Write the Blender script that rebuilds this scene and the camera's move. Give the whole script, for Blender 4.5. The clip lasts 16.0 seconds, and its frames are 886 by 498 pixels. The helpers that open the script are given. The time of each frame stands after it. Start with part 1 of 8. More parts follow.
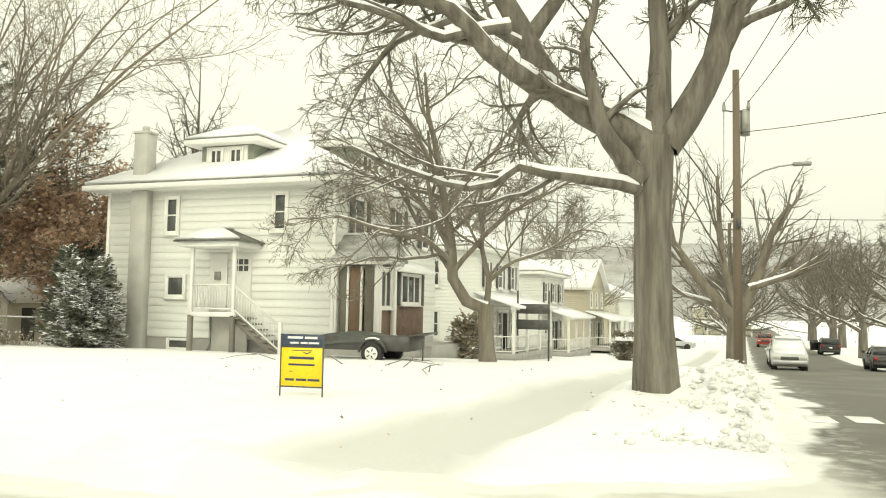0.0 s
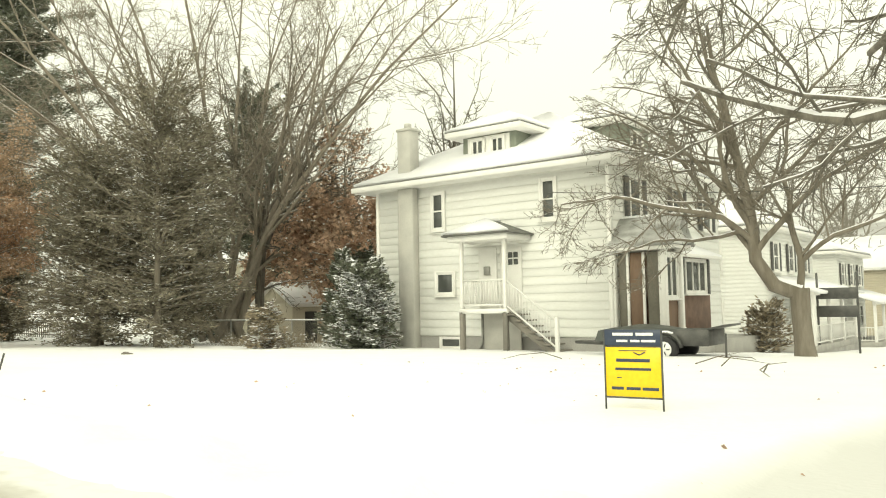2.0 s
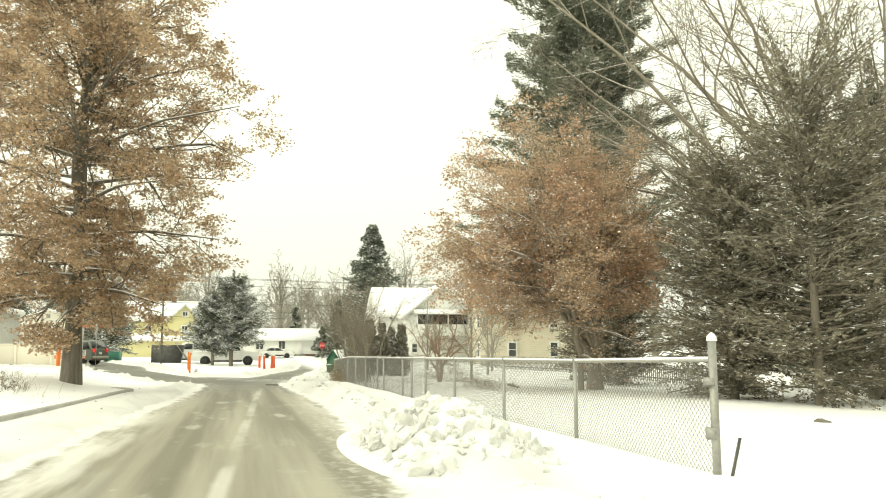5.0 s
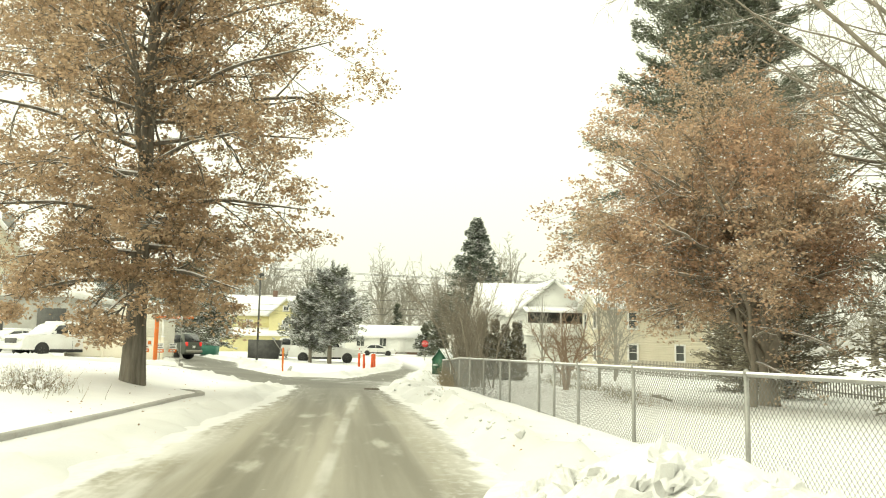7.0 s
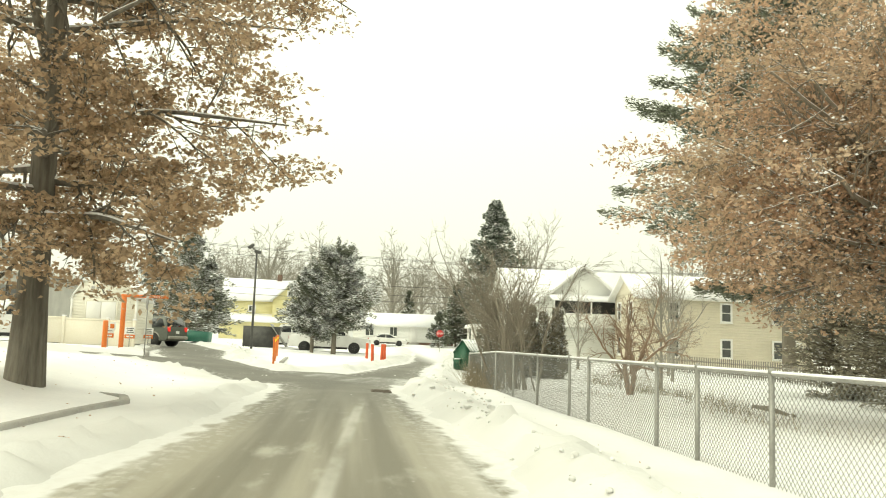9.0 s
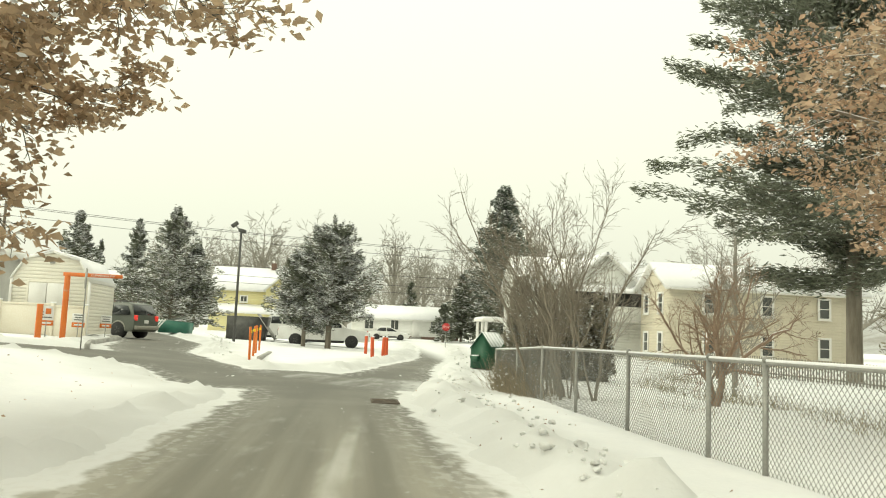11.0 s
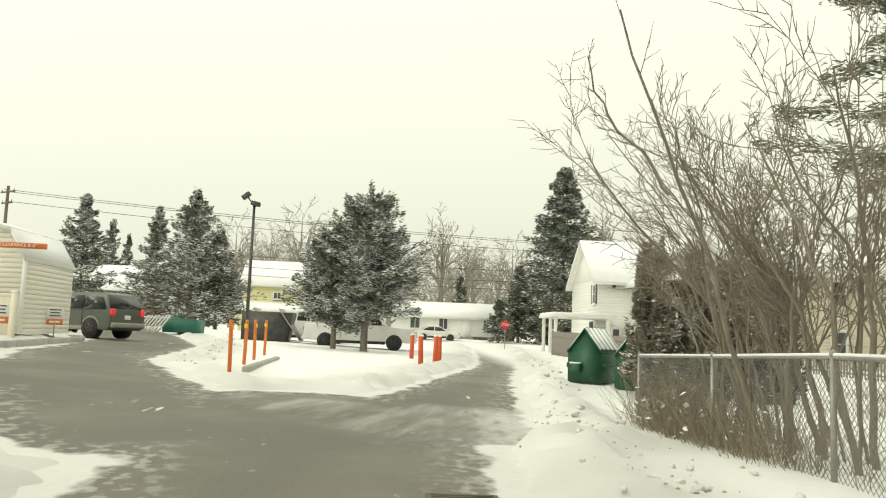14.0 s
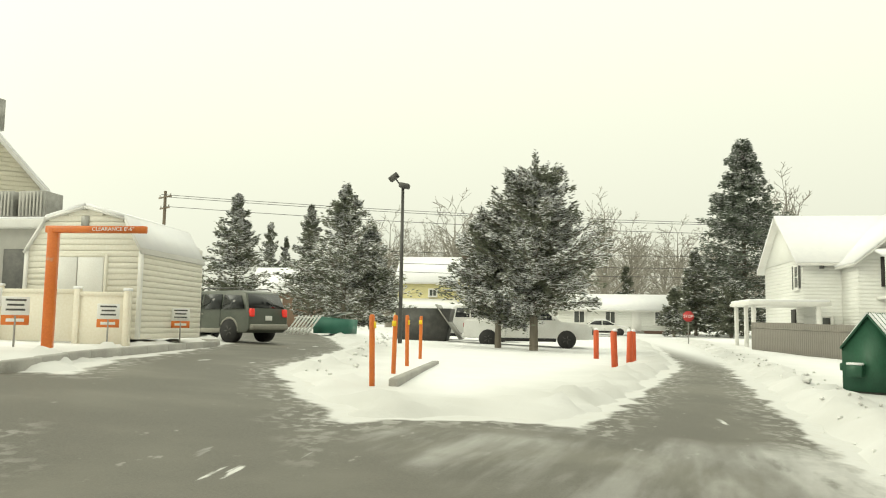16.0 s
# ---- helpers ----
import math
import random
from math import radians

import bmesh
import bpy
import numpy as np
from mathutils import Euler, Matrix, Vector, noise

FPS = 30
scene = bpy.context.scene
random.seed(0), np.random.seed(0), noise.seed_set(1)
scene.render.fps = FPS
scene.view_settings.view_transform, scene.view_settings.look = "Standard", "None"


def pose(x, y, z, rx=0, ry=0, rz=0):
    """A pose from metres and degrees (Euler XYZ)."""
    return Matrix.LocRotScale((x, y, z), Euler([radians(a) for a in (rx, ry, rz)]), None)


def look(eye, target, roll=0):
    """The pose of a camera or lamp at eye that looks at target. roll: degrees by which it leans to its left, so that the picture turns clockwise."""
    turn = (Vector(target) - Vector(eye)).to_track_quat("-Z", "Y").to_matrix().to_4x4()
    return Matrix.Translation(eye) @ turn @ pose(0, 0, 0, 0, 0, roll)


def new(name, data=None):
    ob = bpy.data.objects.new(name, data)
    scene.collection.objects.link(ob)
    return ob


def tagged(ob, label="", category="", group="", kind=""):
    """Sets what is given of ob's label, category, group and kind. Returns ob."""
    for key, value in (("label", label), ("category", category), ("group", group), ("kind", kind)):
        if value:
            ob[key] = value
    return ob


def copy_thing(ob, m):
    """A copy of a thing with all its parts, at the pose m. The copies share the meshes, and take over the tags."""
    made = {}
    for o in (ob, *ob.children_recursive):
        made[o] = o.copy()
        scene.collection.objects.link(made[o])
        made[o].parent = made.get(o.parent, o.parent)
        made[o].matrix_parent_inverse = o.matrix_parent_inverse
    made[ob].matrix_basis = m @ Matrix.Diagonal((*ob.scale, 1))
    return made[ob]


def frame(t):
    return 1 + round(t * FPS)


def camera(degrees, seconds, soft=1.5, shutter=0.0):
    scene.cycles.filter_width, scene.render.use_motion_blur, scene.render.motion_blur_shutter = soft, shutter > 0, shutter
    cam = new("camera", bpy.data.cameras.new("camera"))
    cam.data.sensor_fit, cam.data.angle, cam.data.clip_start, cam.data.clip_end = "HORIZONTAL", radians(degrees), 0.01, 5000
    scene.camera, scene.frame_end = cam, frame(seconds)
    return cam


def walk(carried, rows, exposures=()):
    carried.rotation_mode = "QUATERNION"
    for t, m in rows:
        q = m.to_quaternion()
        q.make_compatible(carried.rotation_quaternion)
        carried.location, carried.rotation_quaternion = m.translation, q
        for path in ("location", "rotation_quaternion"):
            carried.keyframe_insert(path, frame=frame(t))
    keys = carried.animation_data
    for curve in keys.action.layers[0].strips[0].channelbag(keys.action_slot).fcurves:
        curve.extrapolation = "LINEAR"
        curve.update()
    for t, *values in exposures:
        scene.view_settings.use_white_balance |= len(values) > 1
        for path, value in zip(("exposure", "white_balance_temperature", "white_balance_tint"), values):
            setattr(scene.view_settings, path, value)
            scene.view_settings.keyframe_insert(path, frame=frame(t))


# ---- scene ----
cam = camera(57.1, 16.0, soft=1.1)
PATH = [
    (0, (1.167, 0.52, 1.292), (0.478, 2.392, 1.439), 1.0),
    (0.5, (0.935, 0.85, 1.275), (0.177, 2.695, 1.421), 0.7),
    (1, (0.623, 1.176, 1.266), (-0.238, 2.976, 1.41), 0.1),
    (1.5, (0.146, 1.604, 1.279), (-0.884, 3.313, 1.417), -0.1),
    (2, (-0.581, 2.152, 1.23), (-1.803, 3.73, 1.365), -1.1),
    (2.5, (-1.336, 2.541, 1.227), (-2.746, 3.951, 1.379), -1.5),
    (3, (-2.228, 2.726, 1.295), (-3.839, 3.898, 1.472), -0.4),
    (3.5, (-3.302, 2.901, 1.343), (-5.044, 3.86, 1.551), -2.2),
    (4, (-5.197, 3.374, 1.402), (-7.045, 4.094, 1.663), -1.5),
    (4.5, (-6.459, 3.569, 1.404), (-8.352, 4.155, 1.668), 0.2),
    (5, (-7.859, 3.74, 1.416), (-9.785, 4.22, 1.664), -0.2),
    (5.2, (-8.388, 3.853, 1.412), (-10.323, 4.3, 1.652), 0.2),
    (7.5, (-15.433, 4.02, 1.468), (-17.407, 4.234, 1.711), 1.3),
    (8, (-17.285, 4.06, 1.45), (-19.26, 4.274, 1.677), 2.0),
    (8.5, (-19.283, 4.211, 1.461), (-21.259, 4.425, 1.684), 1.9),
    (9, (-21.12, 4.269, 1.445), (-23.097, 4.483, 1.667), 2.0),
    (11.3, (-28.698, 4.445, 1.295), (-30.675, 4.661, 1.501), 2.7),
    (11.5, (-29.331, 4.464, 1.28), (-31.309, 4.681, 1.486), 2.9),
    (12, (-31.265, 4.545, 1.268), (-33.245, 4.744, 1.475), 2.7),
    (12.5, (-33.583, 4.605, 1.19), (-35.563, 4.797, 1.397), 2.5),
    (13, (-35.385, 4.663, 1.145), (-37.367, 4.823, 1.358), 2.2),
    (13.5, (-36.445, 4.636, 1.18), (-38.429, 4.779, 1.39), 2.4),
    (14, (-37.946, 4.604, 1.205), (-39.933, 4.709, 1.412), 2.3),
    (14.5, (-39.468, 4.465, 1.199), (-41.456, 4.523, 1.408), 2.6),
    (15, (-40.729, 4.364, 1.158), (-42.718, 4.35, 1.37), 2.1),
    (15.5, (-41.908, 4.176, 1.129), (-43.893, 4.062, 1.341), 1.9),
    (16, (-43.166, 3.854, 1.164), (-45.139, 3.588, 1.352), 0.9),
]
EXPOSURES = [(0.0, 0.33, 7600, -4), (2.5, 0.46, 7600, -4), (4.0, 0.6, 7600, -5), (7.5, 0.6, 7600, -6), (9.0, 0.54, 7600, -6), (11.5, 0.27, 7400, -5), (16.0, 0.2, 7400, -4)]
walk(cam, [(t, look(eye, target, roll)) for t, eye, target, roll in PATH], EXPOSURES)

# ---- light of an overcast winter day ----
world = bpy.data.worlds.new("winter_sky")
scene.world = world
world.use_nodes = True
wn, wl = world.node_tree.nodes, world.node_tree.links
wn.clear()
sky = wn.new("ShaderNodeTexSky")
sky.sky_type = "NISHITA"
sky.sun_disc = False
sky.sun_elevation, sky.sun_rotation = radians(28), radians(200)
sky.air_density, sky.dust_density, sky.ozone_density = 1.0, 4.0, 1.0
hsv = wn.new("ShaderNodeHueSaturation")
hsv.inputs["Saturation"].default_value = 0.06
blend = wn.new("ShaderNodeMix")
blend.data_type = "RGBA"
blend.inputs["Factor"].default_value = 0.85
# an overcast sky, darker towards the horizon than overhead
cover = wn.new("ShaderNodeMix")
cover.data_type = "RGBA"
cover.inputs["A"].default_value = (5.9, 5.9, 5.7, 1)
cover.inputs["B"].default_value = (12.6, 12.6, 12.3, 1)
sky_at, sky_up, sky_rise = wn.new("ShaderNodeTexCoord"), wn.new("ShaderNodeSeparateXYZ"), wn.new("ShaderNodeMath")
sky_rise.operation, sky_rise.use_clamp = "POWER", True
sky_rise.inputs[1].default_value = 0.8
wl.new(sky_at.outputs["Generated"], sky_up.inputs[0])
wl.new(sky_up.outputs["Z"], sky_rise.inputs[0])
wl.new(sky_rise.outputs[0], cover.inputs["Factor"])
wl.new(cover.outputs["Result"], blend.inputs["B"])
bg = wn.new("ShaderNodeBackground")
bg.inputs["Strength"].default_value = 0.115
wo = wn.new("ShaderNodeOutputWorld")
wl.new(sky.outputs[0], hsv.inputs["Color"])
wl.new(hsv.outputs[0], blend.inputs["A"])
wl.new(blend.outputs["Result"], bg.inputs["Color"])
wl.new(bg.outputs[0], wo.inputs["Surface"])
sun = new("sun", bpy.data.lights.new("sun", "SUN"))
sun.data.energy, sun.data.angle, sun.data.color = 0.7, radians(25), (1.0, 0.96, 0.9)
sun.matrix_world = look((0, 0, 60), (-20, 45, 30))


# ---- materials ----
def surf(name, base, second=None, scale=3.0, rough=0.7, bump=0.15, bump_scale=40.0, metal=0.0, stretch=(1, 1, 1), wear=None, spec=0.5, island=0.0, objrand=0.0, thin=0.0):
    """A surface of two tones mixed by broad and fine noise, with fine relief."""
    m = bpy.data.materials.new(name)
    m.use_nodes = True
    n, l = m.node_tree.nodes, m.node_tree.links
    p = n["Principled BSDF"]
    p.inputs["Roughness"].default_value = rough
    p.inputs["Metallic"].default_value = metal
    p.inputs["Specular IOR Level"].default_value = spec
    tc = n.new("ShaderNodeTexCoord")
    mp = n.new("ShaderNodeMapping")
    mp.inputs["Scale"].default_value = stretch
    l.new(tc.outputs["Object"], mp.inputs["Vector"])
    second = second or tuple(c * 0.82 for c in base)
    na, nb = n.new("ShaderNodeTexNoise"), n.new("ShaderNodeTexNoise")
    na.inputs["Scale"].default_value, na.inputs["Detail"].default_value = scale, 6
    nb.inputs["Scale"].default_value, nb.inputs["Detail"].default_value = bump_scale, 4
    l.new(mp.outputs[0], na.inputs["Vector"])
    l.new(mp.outputs[0], nb.inputs["Vector"])
    ramp = n.new("ShaderNodeValToRGB")
    ramp.color_ramp.elements[0].position, ramp.color_ramp.elements[1].position = 0.35, 0.68
    ramp.color_ramp.elements[0].color, ramp.color_ramp.elements[1].color = (*base, 1), (*second, 1)
    l.new(na.outputs["Fac"], ramp.inputs["Fac"])
    colour = ramp.outputs[0]
    fine = n.new("ShaderNodeMix")
    fine.data_type, fine.blend_type = "RGBA", "OVERLAY"
    fine.inputs["Factor"].default_value = 0.25
    l.new(colour, fine.inputs["A"])
    l.new(nb.outputs["Fac"], fine.inputs["B"])
    colour = fine.outputs["Result"]
    if island or objrand:
        src = n.new("ShaderNodeNewGeometry").outputs["Random Per Island"] if island else n.new("ShaderNodeObjectInfo").outputs["Random"]
        rng_map = n.new("ShaderNodeMapRange")
        k = island or objrand
        rng_map.inputs["To Min"].default_value, rng_map.inputs["To Max"].default_value = 1 - k, 1 + k
        l.new(src, rng_map.inputs["Value"])
        h = n.new("ShaderNodeHueSaturation")
        l.new(rng_map.outputs[0], h.inputs["Value"])
        l.new(colour, h.inputs["Color"])
        colour = h.outputs[0]
    if wear:
        nw = n.new("ShaderNodeTexNoise")
        nw.inputs["Scale"].default_value, nw.inputs["Detail"].default_value = wear[1], 8
        l.new(mp.outputs[0], nw.inputs["Vector"])
        rw = n.new("ShaderNodeValToRGB")
        rw.color_ramp.elements[0].position, rw.color_ramp.elements[1].position = wear[2], wear[2] + 0.12
        l.new(nw.outputs["Fac"], rw.inputs["Fac"])
        mw = n.new("ShaderNodeMix")
        mw.data_type = "RGBA"
        mw.inputs["B"].default_value = (*wear[0], 1)
        l.new(rw.outputs[0], mw.inputs["Factor"])
        l.new(colour, mw.inputs["A"])
        colour = mw.outputs["Result"]
    l.new(colour, p.inputs["Base Color"])
    if bump:
        b = n.new("ShaderNodeBump")
        b.inputs["Strength"].default_value, b.inputs["Distance"].default_value = bump, 0.02
        l.new(nb.outputs["Fac"], b.inputs["Height"])
        l.new(b.outputs[0], p.inputs["Normal"])
    if thin:
        # thin blades let some light through
        tr, ms = n.new("ShaderNodeBsdfTranslucent"), n.new("ShaderNodeMixShader")
        ms.inputs["Fac"].default_value = thin
        l.new(colour, tr.inputs["Color"])
        l.new(p.outputs[0], ms.inputs[1])
        l.new(tr.outputs[0], ms.inputs[2])
        l.new(ms.outputs[0], n["Material Output"].inputs["Surface"])
    return m


def glass_mat(name, tint, rough=0.08):
    m = bpy.data.materials.new(name)
    m.use_nodes = True
    p = m.node_tree.nodes["Principled BSDF"]
    p.inputs["Base Color"].default_value = (*tint, 1)
    p.inputs["Roughness"].default_value = rough
    p.inputs["Specular IOR Level"].default_value = 0.5
    return m


def lamp_mat(name, colour, strength):
    m = glass_mat(name, colour)
    p = m.node_tree.nodes["Principled BSDF"]
    p.inputs["Emission Color"].default_value = (*colour, 1)
    p.inputs["Emission Strength"].default_value = strength
    return m


def road_material():
    """Wet grey asphalt under a film of salt and packed snow, drawn out along the tyre tracks."""
    m = bpy.data.materials.new("winter_asphalt")
    m.use_nodes = True
    n, l = m.node_tree.nodes, m.node_tree.links
    p = n["Principled BSDF"]
    geo = n.new("ShaderNodeNewGeometry")

    def noise_at(scale, stretch, detail=6):
        mp = n.new("ShaderNodeMapping")
        mp.inputs["Scale"].default_value = stretch
        t = n.new("ShaderNodeTexNoise")
        t.inputs["Scale"].default_value, t.inputs["Detail"].default_value = scale, detail
        l.new(geo.outputs["Position"], mp.inputs["Vector"])
        l.new(mp.outputs[0], t.inputs["Vector"])
        return t.outputs["Fac"]

    def ramp(src, a, b):
        r = n.new("ShaderNodeMapRange")
        r.interpolation_type = "SMOOTHSTEP"
        r.inputs["From Min"].default_value, r.inputs["From Max"].default_value = a, b
        l.new(src, r.inputs["Value"])
        return r.outputs[0]

    def mix(fac, a, b):
        x = n.new("ShaderNodeMix")
        x.data_type = "RGBA"
        for s, v in (("A", a), ("B", b)):
            if isinstance(v, tuple):
                x.inputs[s].default_value = (*v, 1)
            else:
                l.new(v, x.inputs[s])
        l.new(fac, x.inputs["Factor"])
        return x.outputs["Result"]

    def math2(op, a, b, clamp=False):
        x = n.new("ShaderNodeMath")
        x.operation, x.use_clamp = op, clamp
        for k, v in enumerate((a, b)):
            if isinstance(v, (int, float)):
                x.inputs[k].default_value = v
            else:
                l.new(v, x.inputs[k])
        return x.outputs[0]

    def times(*m):
        out = m[0]
        for k in m[1:]:
            out = math2("MULTIPLY", out, k)
        return out

    sep = n.new("ShaderNodeSeparateXYZ")
    l.new(geo.outputs["Position"], sep.inputs[0])
    X, Y = sep.outputs["X"], sep.outputs["Y"]
    grain = noise_at(60, (1, 1, 1), 3)
    asphalt = mix(ramp(grain, 0.3, 0.7), (0.086, 0.080, 0.065), (0.128, 0.121, 0.099))
    asphalt = mix(ramp(noise_at(0.5, (1, 1, 1)), 0.4, 0.7), asphalt, (0.152, 0.145, 0.119))
    # the lane keeps an olive film of packed snow with worn wheel tracks
    lane = times(ramp(X, -47, -33), ramp(Y, 9.0, 7.2), ramp(math2("ADD", X, times(noise_at(1.2, (1, 0.5, 1), 6), 1.2)), 2.9, 2.2))
    film = mix(ramp(noise_at(1.0, (0.05, 1.5, 1), 7), 0.36, 0.64), (0.16, 0.147, 0.11), (0.32, 0.298, 0.237))
    film = mix(ramp(noise_at(2.2, (0.25, 1.0, 1), 8), 0.55, 0.75), film, (0.37, 0.355, 0.30))
    off = math2("ABSOLUTE", math2("SUBTRACT", Y, 3.85), 0.0)
    rim = times(ramp(off, 1.25, 2.5), ramp(noise_at(1.6, (0.2, 1.6, 1), 8), 0.33, 0.62))
    film = mix(rim, film, (0.66, 0.65, 0.62))
    near = times(ramp(X, -15, -3), ramp(noise_at(1.1, (0.25, 1.2, 1), 8), 0.3, 0.6))
    film = mix(near, film, (0.60, 0.59, 0.55))
    col = mix(lane, asphalt, film)
    # one long pale line of salt between the wheel tracks
    v = math2("ABSOLUTE", math2("SUBTRACT", math2("ADD", Y, times(X, 0.042)), 2.88), 0.0)
    salt = times(ramp(v, 0.13, 0.04), ramp(noise_at(1.0, (0.25, 0.6, 1)), 0.36, 0.55), ramp(X, -42, -38), ramp(X, -11, -16))
    col = mix(times(salt, 0.5), col, (0.62, 0.61, 0.57))
    # thin drawn-out scraps of snow on the bare asphalt of the loop
    west = ramp(X, -36, -44)
    scraps = times(ramp(noise_at(1.6, (0.3, 2.2, 1), 9), 0.66, 0.70), ramp(noise_at(0.3, (1, 1, 1), 4), 0.5, 0.62), west)
    col = mix(scraps, col, (0.68, 0.68, 0.66))
    # a ploughed-over apron of streaked white between the lane and the loop
    diag = math2("SUBTRACT", math2("SUBTRACT", Y, times(math2("ADD", X, 50.35), 0.72)), 1.88)
    band = times(ramp(math2("ADD", diag, times(math2("SUBTRACT", noise_at(1.2, (1, 1, 1)), 0.5), 1.6)), 0.0, 0.9), ramp(math2("ADD", X, times(noise_at(0.8, (1, 1, 1)), 3.0)), -51.6, -50.0), ramp(X, -42.0, -45.0), ramp(Y, 1.4, 2.4))
    drawn = n.new("ShaderNodeCombineXYZ")
    l.new(math2("SUBTRACT", times(X, 0.98), times(Y, 0.2)), drawn.inputs[0])
    l.new(math2("ADD", times(X, 0.2), times(Y, 0.98)), drawn.inputs[1])

    def streak(scale, stretch, detail):
        mp, t = n.new("ShaderNodeMapping"), n.new("ShaderNodeTexNoise")
        mp.inputs["Scale"].default_value = stretch
        t.inputs["Scale"].default_value, t.inputs["Detail"].default_value = scale, detail
        l.new(drawn.outputs[0], mp.inputs["Vector"])
        l.new(mp.outputs[0], t.inputs["Vector"])
        return t.outputs["Fac"]

    sweep = math2("ADD", times(ramp(streak(1.7, (0.12, 1.1, 1), 10), 0.44, 0.66), 0.36), times(ramp(streak(5.0, (0.25, 1.2, 1), 10), 0.44, 0.7), 0.14))
    sweep = times(sweep, ramp(noise_at(0.9, (1, 1, 1), 5), 0.22, 0.52))
    fill = math2("MAXIMUM", sweep, times(ramp(math2("ADD", Y, times(streak(3.0, (0.3, 1.5, 1), 8), 1.6)), 5.6, 7.4), ramp(streak(4.0, (0.25, 1.2, 1), 9), 0.2, 0.52), 0.85))
    for slope, c, half in ((0.327, -12.55, 0.11), (0.062, 2.38, 0.10), (0.077, 1.88, 0.09)):
        gap = math2("ABSOLUTE", math2("SUBTRACT", math2("ADD", Y, times(X, slope)), c), 0.0)
        worn = times(ramp(math2("ADD", gap, times(math2("SUBTRACT", grain, 0.5), 0.12)), half * 1.9, half * 0.7), 0.42)
        fill = times(fill, math2("SUBTRACT", 1.0, worn))
    col = mix(times(band, fill, 0.7), col, (0.74, 0.74, 0.73))
    # the street keeps patches of snow along its kerb
    kerbside = times(ramp(Y, 8.5, 10.5), ramp(math2("ADD", X, times(math2("SUBTRACT", noise_at(0.8, (1, 0.7, 1), 6), 0.5), 1.8)), 1.95, 1.75))
    col = mix(kerbside, col, (0.76, 0.76, 0.76))
    # slush where the cover of snow thins out towards the asphalt
    at = n.new("ShaderNodeAttribute")
    at.attribute_name = "edge"
    lip = math2("ADD", at.outputs["Fac"], times(math2("SUBTRACT", noise_at(1.5, (1, 1, 1), 9), 0.5), 0.8))
    col = mix(times(ramp(lip, -0.16, 0.0), 0.9), col, (0.72, 0.72, 0.71))
    tread = times(ramp(lip, -0.9, -0.15), ramp(noise_at(6.0, (0.8, 1.1, 1), 11), 0.48, 0.62), 0.4)
    col = mix(tread, col, (0.62, 0.61, 0.58))
    specks = times(ramp(noise_at(5.0, (0.7, 1.3, 1), 10), 0.67, 0.74), 0.35)
    col = mix(specks, col, (0.5, 0.49, 0.46))
    l.new(col, p.inputs["Base Color"])
    p.inputs["Roughness"].default_value = 0.62
    b = n.new("ShaderNodeBump")
    b.inputs["Strength"].default_value, b.inputs["Distance"].default_value = 0.25, 0.01
    l.new(grain, b.inputs["Height"])
    l.new(b.outputs[0], p.inputs["Normal"])
    return m


SNOW = surf("ploughed_snow", (0.76, 0.76, 0.745), (0.66, 0.655, 0.635), 2.5, 0.8, 0.5, 18, spec=0.25)
SNOW_CLEAN = surf("fresh_snow", (0.88, 0.88, 0.89), (0.84, 0.84, 0.86), 3, 0.7, 0.2, 30, spec=0.25)
SNOW_GROUND = surf("snow_cover", (0.87, 0.87, 0.87), (0.82, 0.82, 0.83), 1.2, 0.75, 0.35, 14, spec=0.25)
gn, gl = SNOW_GROUND.node_tree.nodes, SNOW_GROUND.node_tree.links
was = gn["Principled BSDF"].inputs["Base Color"].links[0].from_socket
pack, where = gn.new("ShaderNodeMix"), gn.new("ShaderNodeAttribute")
pack.data_type, where.attribute_name = "RGBA", "trodden"
pack.inputs["B"].default_value = (0.60, 0.597, 0.58, 1)
gl.new(was, pack.inputs["A"])
gl.new(where.outputs["Fac"], pack.inputs["Factor"])
gl.new(pack.outputs["Result"], gn["Principled BSDF"].inputs["Base Color"])
ROAD = road_material()
SIDING = surf("white_siding", (0.79, 0.79, 0.76), (0.73, 0.73, 0.69), 0.8, 0.55, 0.05, 20, stretch=(0.3, 1, 1), objrand=0.05)
CREAM = surf("cream_siding", (0.66, 0.62, 0.50), (0.58, 0.55, 0.45), 0.8, 0.55, 0.05, 20, stretch=(0.3, 1, 1))
TAN = surf("tan_siding", (0.52, 0.47, 0.37), (0.46, 0.42, 0.33), 0.8, 0.6, 0.05, 20)
# TAN made paler, with the haze over the yard mixed into the colour
HAZED_TAN = surf("hazed_tan_siding", (0.66, 0.60, 0.48), (0.60, 0.55, 0.44), 0.8, 0.6, 0.05, 20)
SHED_CREAM = surf("shed_cream_siding", (0.79, 0.76, 0.67), (0.74, 0.71, 0.62), 0.8, 0.55, 0.03, 20, stretch=(0.3, 1, 1))
YELLOW_SIDING = surf("yellow_siding", (0.72, 0.66, 0.36), (0.64, 0.59, 0.33), 0.8, 0.6, 0.05, 20)
TRIM = surf("white_trim", (0.80, 0.79, 0.76), (0.74, 0.73, 0.70), 2, 0.5, 0.04, 25)
STUCCO = surf("grey_stucco", (0.50, 0.49, 0.45), (0.42, 0.41, 0.38), 1.5, 0.85, 0.3, 60)
BLOCK = surf("foundation_block", (0.40, 0.39, 0.37), (0.30, 0.29, 0.27), 1.2, 0.9, 0.3, 40)
CONCRETE = surf("concrete", (0.42, 0.41, 0.38), (0.33, 0.32, 0.30), 1.5, 0.88, 0.25, 50)
